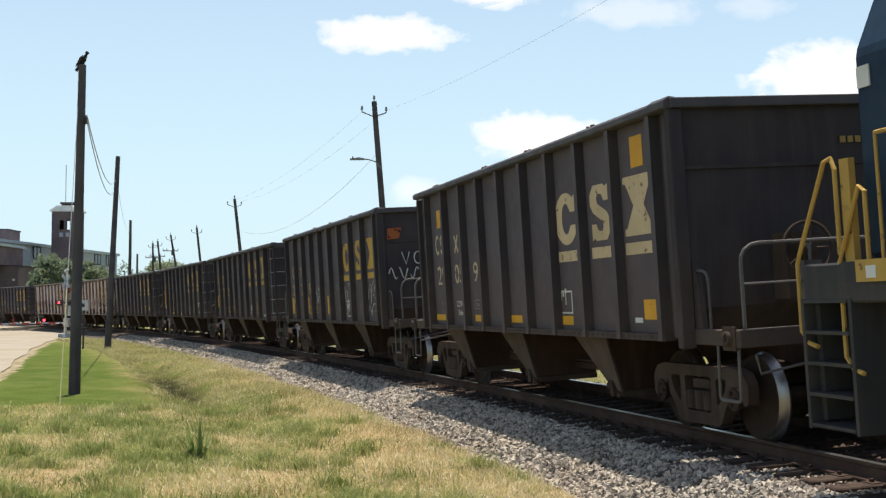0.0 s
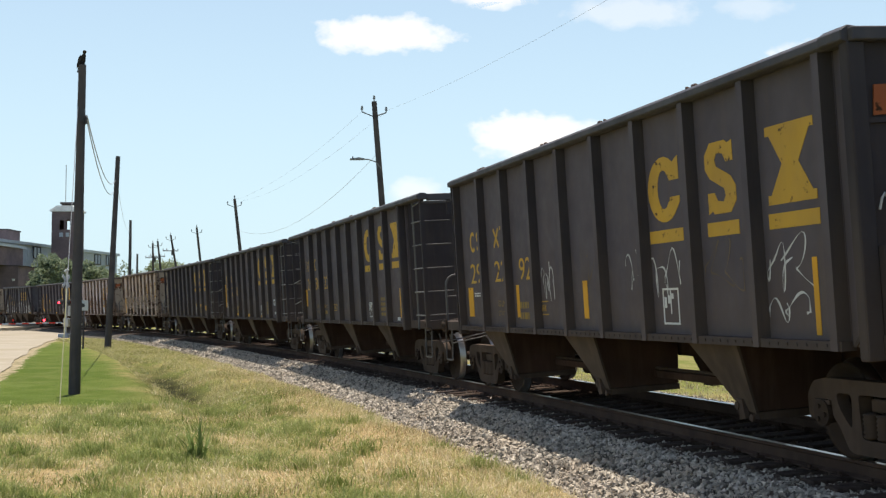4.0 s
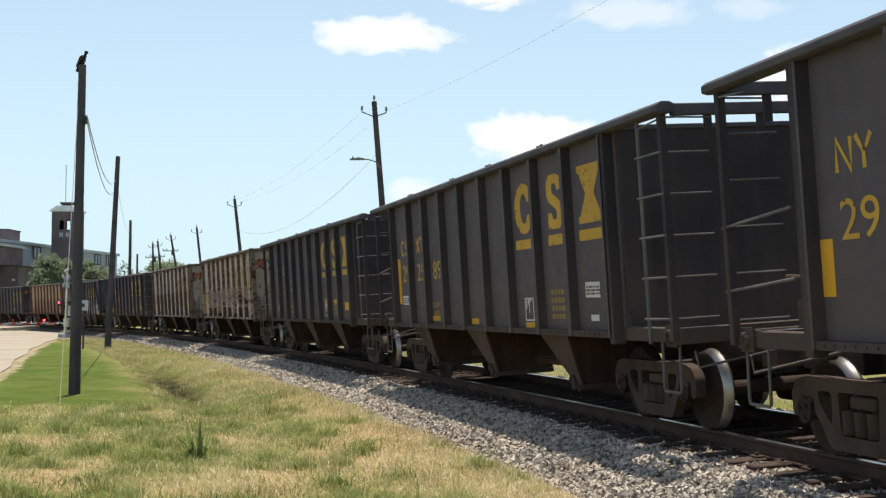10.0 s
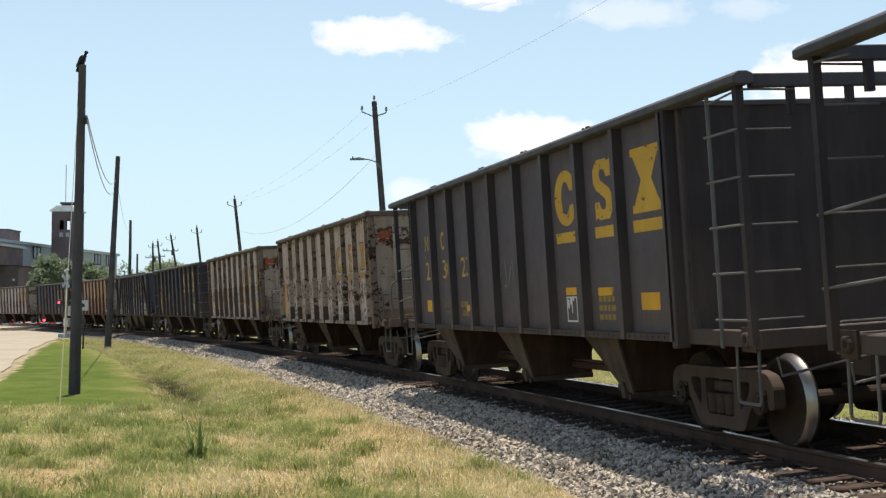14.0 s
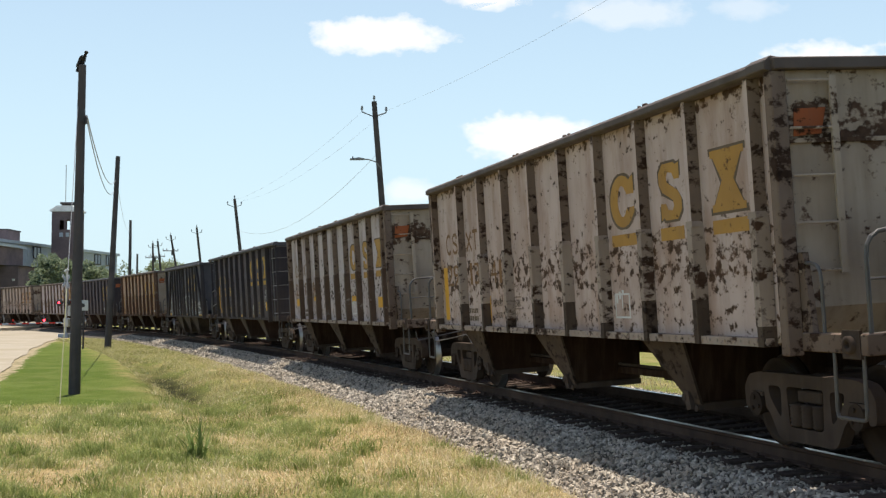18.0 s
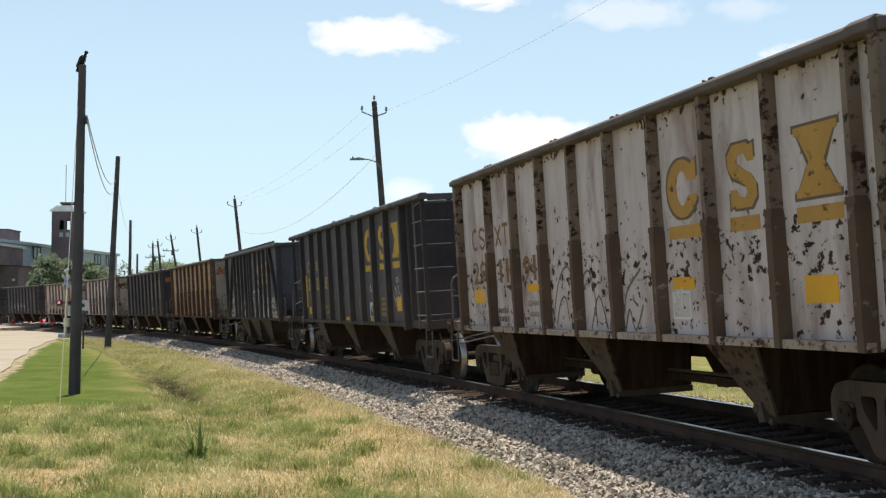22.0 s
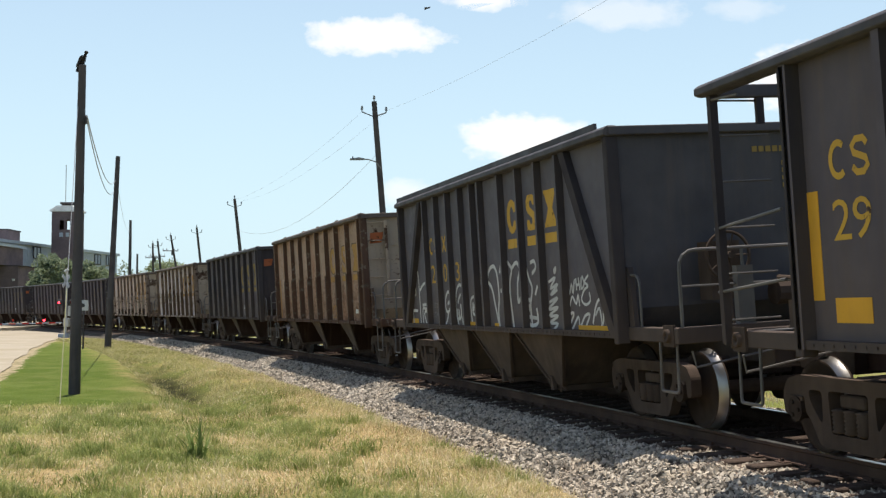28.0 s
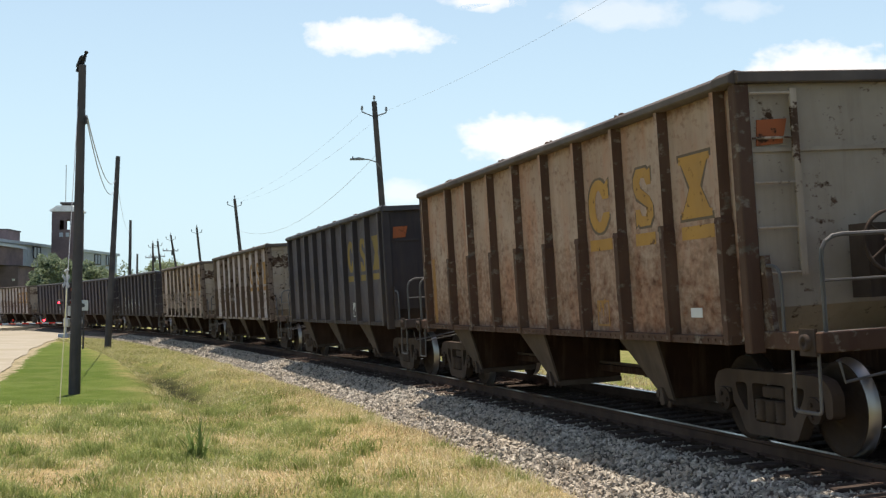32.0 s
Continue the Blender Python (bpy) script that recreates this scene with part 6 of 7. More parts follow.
# ---- the locomotive ahead of the cars: its rear end shows at the start ----
def locomotive():
    lo = thing("locomotive", "dark blue diesel locomotive with yellow handrails ahead of the cars", "locomotive")
    bm = B()
    prism(bm, [(-1.30, 1.86), (-1.30, 3.58), (-0.95, 4.35), (0.95, 4.35), (1.30, 3.58), (1.30, 1.86)], -9.75, 9.2, 'x')
    part("hood", bm, NAVY, lo, bevel=0.04)
    bm = B()
    box(bm, -10.4, 10.4, -1.55, 1.55, 1.50, 1.84)
    part("deck_frame", bm, LOCOGREY, lo, bevel=0.02)
    bm = B()
    for y in (-1.0, 1.0):
        box(bm, -9.50, 9.5, min(y * 1.52, y * 1.575), max(y * 1.52, y * 1.575), 1.67, 1.85)
    part("sill_stripe", bm, LOCOYEL, lo, "yellow painted side sill")
    bm = B()
    box(bm, -9.34, -9.20, -1.582, -1.57, 1.70, 1.80)
    part("builder_plate", bm, LABEL, lo)
    t = written(lo, "F", -9.46, -9.39, 1.70, 1.82, NAVY, "letter_marking")
    t.matrix_basis = pose(0, -0.045, 0)
    bm = B()
    box(bm, -5.2, 4.8, -1.25, 1.25, 0.35, 1.30)
    part("fuel_tank", bm, LOCOGREY, lo, bevel=0.12)
    bm = B()
    prism(bm, [(-9.0, 2.2), (-8.0, 2.2), (-8.0, 3.4), (-9.0, 3.4)], -1.33, -1.29, 'y')
    for k in range(9):
        box(bm, -7.6, -4.2, -1.33, -1.30, 2.4 + 0.13 * k, 2.46 + 0.13 * k)
    part("side_louvre", bm, NAVY, lo)
    bm = B()
    box(bm, -9.70, -9.52, -1.315, -1.29, 3.28, 3.46)
    part("number_board", bm, LABEL, lo)
    for x in (-10.4, 9.6):
        q = -1 if x < 0 else 1
        for y in (-1, 1):
            for k in range(5):
                bm = B()
                z = 0.42 + 0.27 * k
                box(bm, min(q * 9.70, q * 10.42), max(q * 9.70, q * 10.42), min(y * 1.12, y * 1.56), max(y * 1.12, y * 1.56), z, z + 0.03)
                part("step", bm, LOCOGREY, lo)
            for e in (9.63, 10.40):
                bm = B()
                box(bm, min(q * e, q * (e + 0.05)), max(q * e, q * (e + 0.05)), min(y * 1.10, y * 1.56), max(y * 1.10, y * 1.56), 0.40, 1.54)
                part("step_side", bm, LOCOGREY, lo)
            for pts in (((9.79, 1.9), (9.79, 2.62), (9.84, 2.72), (9.95, 2.70), (10.45, 1.95), (10.51, 1.85), (10.51, 1.25), (10.40, 1.15), (10.25, 1.12)), ((9.36, 1.85), (9.36, 2.40), (9.44, 2.45), (9.74, 1.95), (9.80, 1.85), (9.80, 1.05), (9.70, 0.95), (9.55, 0.92))):
                bm = B()
                tube(bm, [(q * a, y * 1.53, z) for a, z in pts], 0.021, 7)
                part("grab_rail", bm, LOCOYEL, lo, "bent yellow grab rail")
            bm = B()
            box(bm, min(q * 9.62, q * 9.76), max(q * 9.62, q * 9.76), min(y * 1.44, y * 1.50), max(y * 1.44, y * 1.50), 1.84, 2.70)
            part("rail_post", bm, LOCOYEL, lo, "broad yellow rail post")
        bm = B()
        box(bm, min(q * 10.35, q * 10.47), max(q * 10.35, q * 10.47), -1.45, 1.45, 0.45, 1.5)
        part("end_plate", bm, LOCOGREY, lo, bevel=0.02)
        bm = B()
        tube(bm, [(q * 10.5, -1.2, 1.15), (q * 10.56, -1.2, 0.98), (q * 10.58, -0.3, 1.02), (q * 10.62, -0.1, 1.0)], 0.018, 6)
        part("uncoupling_lever", bm, GALV, lo)
        bm = B()
        box(bm, min(q * 10.3, q * 11.0), max(q * 10.3, q * 11.0), -0.1, 0.1, 0.72, 0.98)
        part("coupler", bm, CAST, lo, bevel=0.02)
        bm = B()
        tube(bm, [(q * 10.42, 0.55, 1.80), (q * 10.42, 0.55, 2.8), (q * 10.42, -0.55, 2.8), (q * 10.42, -0.55, 1.8)], 0.02, 7)
        part("end_rail", bm, LOCOYEL, lo)
        bm = B()
        box(bm, -2.3, 2.3, -1.02, 1.02, 0.55, 0.95)
        tr = part("truck", bm, LOCOGREY, lo, bevel=0.05)
        tr.matrix_basis = pose(q * 7.0, 0, 0)
        for w in (-1.75, 0, 1.75):
            ws = part("wheelset", wheelset_mesh(), [CAST, SHINE], tr)
            ws.matrix_basis = pose(w, 0, 0.457)
    bm = B()
    for y in (-1.5, 1.5):
        tube(bm, [(-9.2, y, 2.85), (9.2, y, 2.85)], 0.018, 6)
        for k in range(10):
            tube(bm, [(-9.2 + 2.04 * k, y, 1.84), (-9.2 + 2.04 * k, y, 2.85)], 0.016, 6)
    part("walkway_rail", bm, LOCOYEL, lo)
    return lo


LOCO = locomotive()


# ---- poles, wires and the bird ----
def pole(base, top, r0, r1, label, name="utility_pole"):
    p = thing(name, label, "utility pole", "wooden poles along the railway")
    p.matrix_basis = pose(*base)
    b, t = Vector((0, 0, -0.3)), Vector(top) - Vector(base)
    bm = B()
    tube(bm, [b + (t - b) * k / 8 for k in range(9)], r0, 14, r1)
    part("shaft", bm, POLE, p, smooth=False)
    return p, t


def insulator(p, at):
    bm = B()
    at = Vector(at)
    tube(bm, [at, at + Vector((0, 0, 0.14))], 0.025, 6)
    tube(bm, [at + Vector((0, 0, 0.12)), at + Vector((0, 0, 0.30))], 0.075, 8, 0.05)
    part("insulator", bm, PORCELAIN, p)


def wire(pts, sag, r=0.008, label="thin overhead line wire between poles", name="overhead_wire"):
    a, b = Vector(pts[0]), Vector(pts[1])
    n = 14
    bm = B()
    tube(bm, [a + (b - a) * k / n - Vector((0, 0, 4 * sag * (k / n) * (1 - k / n))) for k in range(n + 1)], r, 5)
    ob = part(name, bm, WIRE, None)
    return tagged(ob, label, "wire", "overhead wires")


p1, t1 = pole((-8.38, 28.3, GZ), (-8.30, 28.3, 6.98), 0.135, 0.085, "dark weathered wooden pole on the lawn with a bird on top")
bm = B()
box(bm, 0.06, 0.16, -0.12, 0.02, 6.20, 6.50)
prism(bm, [(0.06, 6.55), (0.20, 6.30), (0.20, 6.18), (0.06, 6.1)], -0.05, 0.05, 'y')
part("bracket", bm, DARKSTEEL, p1)
p2, t2 = pole((-16.65, 61.7, GZ), (-16.25, 61.7, 9.03), 0.17, 0.11, "dark weathered wooden pole beside the track, slightly leaning")
wire(((-8.18, 28.3, 5.81), (-16.36, 61.7, 7.81)), 0.7, 0.014)
wire(((-8.18, 28.3, 5.70), (-16.42, 61.7, 7.30)), 0.75, 0.014)
p9, t9 = pole((-27.3, 108, GZ), (-27.28, 108, 9.2), 0.17, 0.11, "distant dark wooden pole behind the crossing")
wire(((-16.25, 61.7, 7.6), (-27.28, 108, 8.4)), 0.9, 0.008)
guy = thing("guy_wire", "slanting guy wire with a yellow plastic guard at the ground", "guy wire")
bm = B()
tube(bm, [(-7.66, 24.9, GZ - 0.1), (-8.36, 28.2, 6.0)], 0.008, 6)
part("strand", bm, WIRE, guy)
bm = B()
a, b = Vector((-7.66, 24.9, GZ - 0.02)), Vector((-8.36, 28.2, 6.0))
tube(bm, [a, a + (b - a) * 0.36], 0.009, 7)
part("guard", bm, GUYGUARD, guy)


def armed_pole(base, top, mid=None, lamp=False, scale=1.0, label="tall leaning wooden power pole with a wire crossarm beyond the train", double=False):
    p, t = pole(base, top, 0.19 * scale, 0.13 * scale, label)
    ax = Vector((1, 0.25, 0)).normalized() * 0.62
    c = t - Vector((0, 0, 0.75))
    bm = B()
    tube(bm, [c - ax + Vector((0, 0, 0.20)), c - Vector((0, 0, 0.02)), c + ax + Vector((0, 0, 0.20))], 0.03, 6)
    part("crossarm", bm, DARKSTEEL, p)
    for q in (c - ax + Vector((0, 0, 0.2)), c + ax + Vector((0, 0, 0.2)), t):
        insulator(p, q)
    if double:
        d = t - Vector((0, 0, 2.2))
        bm = B()
        tube(bm, [d - ax * 1.7, d + ax * 1.7], 0.06, 6)
        part("crossarm", bm, POLE, p)
        for k in (-1.6, -0.8, 0.8, 1.6):
            insulator(p, d + ax * k)
        bm = B()
        tube(bm, [d + Vector((0.3, 0, -0.6)), d + Vector((0.3, 0, 0.1))], 0.2, 8)
        part("transformer", bm, DARKSTEEL, p)
    if lamp:
        l = t * (9.3 / 12.4)
        bm = B()
        tube(bm, [l + Vector((0.1, -0.1, -0.3)), l + Vector((-0.15, -0.2, 0.02)), l + Vector((-0.5, -0.4, 0.12)), l + Vector((-0.9, -0.6, 0.10))], 0.03, 6)
        part("lamp_arm", bm, PORCELAIN, p)
        bm = B()
        prism(bm, [(l.x - 1.42, l.z + 0.06), (l.x - 0.74, l.z + 0.06), (l.x - 0.68, l.z + 0.13), (l.x - 0.95, l.z + 0.19), (l.x - 1.38, l.z + 0.13)], l.y - 0.72, l.y - 0.52, 'y')
        box(bm, l.x - 1.30, l.x - 1.24, l.y - 0.65, l.y - 0.59, l.z + 0.135, l.z + 0.24)
        part("lamp_head", bm, PORCELAIN, p, "grey street lamp head")
    return p


armed_pole((-2.45, 62, GZ), (-3.47, 62, 11.84), lamp=True, label="tall leaning wooden power pole with a street lamp beyond the train")
armed_pole((-17.45, 112, GZ), (-18.89, 112, 11.44))
armed_pole((-28.8, 152, GZ), (-30.26, 152, 11.5))
armed_pole((-35.2, 170, GZ), (-37.4, 170, 11.69), double=True)
armed_pole((-40.1, 180, GZ), (-41.48, 180, 11.39), double=True)
armed_pole((-43.3, 186, GZ), (-43.6, 186, 11.42), double=True)
pole((-39.5, 160, GZ), (-39.48, 160, 8.59), 0.18, 0.12, "distant dark wooden pole behind the train")
wire(((-3.3, 62, 9.2), (-18.6, 112, 8.6)), 1.7, 0.010)
wire(((-2.8, 62, 11.4), (13.0, 2, 10.2)), 0.9, 0.0035)
for dx in (-0.6, 0.6):
    wire(((-3.4 + dx, 62, 11.4), (-18.89 + dx, 112, 11.2)), 0.8, 0.004)


def bird_on_pole():
    b = thing("bird", "dark brown bird perched on the pole's top", "bird")
    bm = B()
    for pts, r in (([(-0.10, -0.08), (-0.05, 0.0), (0.02, 0.10), (0.07, 0.19)], (0.035, 0.075, 0.08, 0.045)),):
        rings = [[bm.verts.new((x + rr * 0.75 * math.cos(a) * 0.8, rr * math.sin(a), z + rr * 0.45 * math.cos(a))) for a in [2 * math.pi * k / 12 for k in range(12)]] for (x, z), rr in zip(pts, r)]
        for u, v in zip(rings, rings[1:]):
            for k in range(12):
                bm.faces.new((u[k], u[(k + 1) % 12], v[(k + 1) % 12], v[k]))
        bm.faces.new(rings[0][::-1])
        bm.faces.new(rings[-1])
    part("body", bm, FEATHER, b, smooth=True)
    bm = B()
    bmesh.ops.create_icosphere(bm, subdivisions=2, radius=0.045, matrix=Matrix.Translation((0.09, 0, 0.235)))
    prism(bm, [(0.12, 0.25), (0.165, 0.225), (0.12, 0.22)], -0.012, 0.012, 'y')
    part("head", bm, FEATHER, b)
    bm = B()
    prism(bm, [(-0.09, -0.05), (-0.05, -0.09), (-0.13, -0.21), (-0.165, -0.19)], -0.03, 0.03, 'y')
    part("tail", bm, FEATHER, b)
    for y in (-1, 1):
        bm = B()
        prism(bm, [(0.05, 0.17), (-0.03, 0.12), (-0.10, -0.04), (-0.12, -0.12), (-0.05, -0.06), (0.02, 0.04)], min(y * 0.066, y * 0.082), max(y * 0.066, y * 0.082), 'y')
        part("wing", bm, FEATHER, b)
        bm = B()
        tube(bm, [(0.02, y * 0.03, 0.03), (0.045, y * 0.03, -0.06)], 0.01, 5)
        part("leg", bm, FEATHER, b)
    return b


BIRD = bird_on_pole()
SWIFT = thing("flying_bird", "small dark bird darting across the sky", "bird")
bm = B()
tube(bm, [(-0.10, 0, 0), (-0.03, 0, 0), (0.04, 0, 0), (0.10, 0, 0.01)], 0.022, 8)
part("body", bm, FEATHER, SWIFT)
for y in (-1, 1):
    bm = B()
    prism(bm, [(0.04, y * 0.02), (-0.03, y * 0.02), (-0.10, y * 0.17), (-0.03, y * 0.11)], 0.004, 0.014, 'z')
    part("wing", bm, FEATHER, SWIFT)


# ---- level crossing signal and small sign ----
sig = thing("crossing_signal", "white railway crossing signal mast with lowered striped gate arm", "crossing signal", m=pose(-26.05, 85.8, GZ))
bm = B()
tube(bm, [(0, 0, 0), (0.02, 0, 4.55)], 0.065, 10)
part("mast", bm, ALU, sig)
bm = B()
box(bm, -0.45, 0.25, -0.3, 0.3, -0.05, 0.28)
part("foundation", bm, SIDING, sig, bevel=0.02)
bm = B()
box(bm, -0.12, 0.22, -0.22, 0.22, 0.75, 1.35)
part("gate_mechanism", bm, ALU, sig, bevel=0.03)
bm = B()
for a in (40, -40):
    m4 = pose(0, -0.1, 3.9, 0, 0, 78) @ pose(0, 0, 0, 0, a, 0)
    vs = [bm.verts.new(m4 @ Vector(v)) for v in [(x, y, z) for x in (-0.6, 0.6) for y in (-0.012, 0.012) for z in (-0.11, 0.11)]]
    for f in ((0, 1, 3, 2), (4, 6, 7, 5), (0, 4, 5, 1), (2, 3, 7, 6), (0, 2, 6, 4), (1, 5, 7, 3)):
        bm.faces.new([vs[i] for i in f])
part("crossbuck", bm, ALU, sig, "white crossed boards")
bm = B()
box(bm, -0.5, 0.5, -0.05, 0.05, 2.38, 2.46)
part("lamp_bar", bm, DARKSTEEL, sig)
for x in (-0.42, 0.42):
    bm = B()
    lathe_y(bm, [(0.0, 0.02), (0.24, 0.02), (0.24, -0.01), (0.0, -0.01)], (x, -0.10, 2.42), 16)
    lathe_y(bm, [(0.10, -0.02), (0.13, -0.02), (0.13, -0.26), (0.10, -0.26)], (x, -0.10, 2.42), 16)
    h = part("lamp_hood", bm, DARKSTEEL, sig)
    bm = B()
    lathe_y(bm, [(0.0, -0.02), (0.10, -0.02), (0.10, -0.06), (0.0, -0.07)], (x, -0.10, 2.42), 14)
    part("lamp_lens", bm, REDLAMP if x < 0 else REDP, h)
bm = B()
for k in range(12):
    x = -0.2 - 0.46 * k
    box(bm, x - 0.46, x, -0.16, -0.13, 1.0 - 0.012 * k, 1.08 - 0.012 * k, k % 2)
part("gate_arm", bm, [SIDING, REDP], sig, "lowered red and white striped arm")
for x in (-1.45, -3.6, -5.4):
    bm = B()
    tube(bm, [(x, -0.15, 1.1), (x, -0.15, 1.16)], 0.03, 6)
    tube(bm, [(x, -0.15, 1.15), (x, -0.15, 1.27)], 0.06, 10)
    part("arm_lamp", bm, REDLAMP if x > -2 else REDP, sig, "red lamp on the arm")
bm = B()
box(bm, 0.15, 0.32, -0.15, 0.15, 1.5, 2.2)
tube(bm, [(-0.1, -0.1, 4.55), (0.14, -0.1, 4.72)], 0.1, 10)
part("bell", bm, ALU, sig)

sgn = thing("small_sign", "small white square sign with a dark mark on a thin post", "sign", m=pose(-17.6, 60.8, GZ))
bm = B()
tube(bm, [(0, 0, -0.2), (0, 0, 2.1)], 0.045, 8)
part("post", bm, POLE, sgn)
bm = B()
box(bm, -0.28, 0.24, -0.07, -0.05, 1.88, 2.38)
part("plate", bm, ALU, sgn)
bm = B()
tube(bm, [(-0.02, -0.074, 2.13), (-0.02, -0.07, 2.13)], 0.10, 12)
part("mark", bm, DARKSTEEL, sgn)


# ---- buildings behind the crossing ----
def window(parent, c, w, h, ax):
    """A framed pane in a wall that runs along ax; c is the middle of the opening."""
    ax = Vector(ax).normalized()
    n = Vector((ax.y, -ax.x, 0))
    m = Matrix((ax, -n, Vector((0, 0, 1)))).transposed().to_4x4()
    m.translation = Vector(c)
    bm = B()
    for a, b, d, e in ((-w / 2, w / 2, -h / 2, -h / 2 + 0.12), (-w / 2, w / 2, h / 2 - 0.12, h / 2), (-w / 2, -w / 2 + 0.12, -h / 2, h / 2), (w / 2 - 0.12, w / 2, -h / 2, h / 2), (-0.05, 0.05, -h / 2, h / 2)):
        box(bm, a, b, -0.10, 0.05, d, e)
    bm.transform(m)
    win = part("window", bm, DARKSTEEL, parent)
    bm = B()
    box(bm, -w / 2 + 0.1, w / 2 - 0.1, -0.04, 0.0, -h / 2 + 0.1, h / 2 - 0.1)
    bm.transform(m)
    part("pane", bm, GLASS, win, "dark glass pane")


hall = thing("metal_hall", "long grey metal-sided industrial hall with dark windows", "building")
P, Q = Vector((-65.8, 168, GZ)), Vector((-60.0, 228, GZ))
axd = (Q - P).normalized()
nrm = Vector((axd.y, -axd.x, 0))
bm = B()
prism(bm, [(P.x, P.y), (Q.x, Q.y), (Q.x - 40, Q.y + 3), (P.x - 40, P.y + 3)], GZ - 0.3, 11.3, 'z')
part("wall", bm, SIDING, hall)
bm = B()
prism(bm, [(P.x + 0.4, P.y - 0.5), (Q.x + 0.4, Q.y + 0.5), (Q.x - 40, Q.y + 3.5), (P.x - 40, P.y + 2.5)], 11.3, 11.75, 'z')
part("roof", bm, SIDING, hall)
bm = B()
for k in range(70):
    a = P + axd * (0.4 + 0.86 * k) + nrm * 0.02
    b = a + axd * 0.12
    prism(bm, [(a.x, a.y), (b.x, b.y), (b.x + nrm.x * 0.015, b.y + nrm.y * 0.015), (a.x + nrm.x * 0.015, a.y + nrm.y * 0.015)], GZ, 11.3, 'z')
part("siding_rib", bm, SIDING, hall)
for k, w in ((25.2, 2.6), (50.6, 2.9), (55.8, 2.3)):
    c = P + axd * k + nrm * 0.06
    window(hall, (c.x, c.y, 10.3), w, 1.85, axd)
annex = thing("brick_annex", "dark red brick building with flat roof behind the crossing", "building")
bm = B()
box(bm, -90, -57.6, 168, 186, GZ - 0.3, 7.3)
part("wall", bm, BRICK, annex)
bm = B()
box(bm, -90, -57.3, 168.02, 186.3, 7.32, 7.45)
part("roof", bm, POLE, annex)
wing = thing("brick_wing", "tall dark brick wing with a pale flat roof edge", "building")
bm = B()
box(bm, -90, -59.2, 162, 174.6, 7.46, 9.95)
part("wall", bm, BRICK, wing)
bm = B()
box(bm, -90, -58.9, 161.7, 174.9, 9.96, 10.32)
part("roof", bm, SIDING, wing)
block = thing("brick_upper_block", "square red brick block standing above the hall's roof", "building")
bm = B()
box(bm, -90, -70.4, 200, 206, GZ - 0.3, 14.3)
part("wall", bm, BRICK, block)
bm = B()
box(bm, -90.1, -70.25, 199.9, 206.1, 14.3, 14.5)
part("roof", bm, POLE, block)
lampb = B()
box(lampb, -58.3, -58.0, 167.7, 167.98, 5.3, 5.6)
part("wall_lamp", lampb, ALU, annex)
tower = thing("brick_tower", "square dark brick tower with white roof and antenna", "tower")
bm = B()
box(bm, -60.1, -56.25, 190, 193.85, GZ - 0.3, 13.72)
box(bm, -60.1, -56.25, 190, 193.85, 15.30, 16.5)
for y0, y1 in ((190, 190.35), (193.5, 193.85)):
    for x0, x1 in ((-60.1, -58.88), (-58.22, -57.93), (-57.27, -56.25)):
        box(bm, x0, x1, y0, y1, 13.72, 15.30)
for x0, x1 in ((-60.1, -59.75), (-56.6, -56.25)):
    box(bm, x0, x1, 190.35, 193.5, 13.72, 15.30)
part("wall", bm, BRICK, tower)
for x in (-58.55, -57.60):
    bm = B()
    prism(bm, [(x - 0.33, 15.32), (x - 0.33, 14.95), (x - 0.25, 15.16), (x, 15.28), (x + 0.25, 15.16), (x + 0.33, 14.95), (x + 0.33, 15.32)], 190.02, 190.33, 'y')
    part("arch", bm, BRICK, tower)
bm = B()
box(bm, -60.35, -56.0, 189.75, 194.1, 16.5, 16.82)
prism(bm, [(-60.2, 16.82), (-56.1, 16.82), (-56.9, 17.42), (-59.4, 17.42)], 189.9, 193.9, 'y')
part("roof", bm, WHITEROOF, tower)
bm = B()
box(bm, -58.9, -58.3, 191, 192.5, 17.42, 17.70)
box(bm, -59.1, -56.7, 190.8, 193.2, 17.70, 18.02)
part("roof_hatch", bm, POLE, tower)
bm = B()
tube(bm, [(-58.3, 191, 18.0), (-58.3, 191, 23.8)], 0.06, 6)
part("antenna", bm, WIRE, tower)
for x in (-58.6, -57.65):
    bm = B()
    box(bm, x - 0.27, x + 0.27, 189.93, 190.03, 12.62, 13.26)
    win = part("window", bm, SIDING, tower, "small pale-framed window")
    bm = B()
    box(bm, x - 0.20, x + 0.20, 189.90, 189.94, 12.70, 13.18)
    part("pane", bm, SIDING, win)


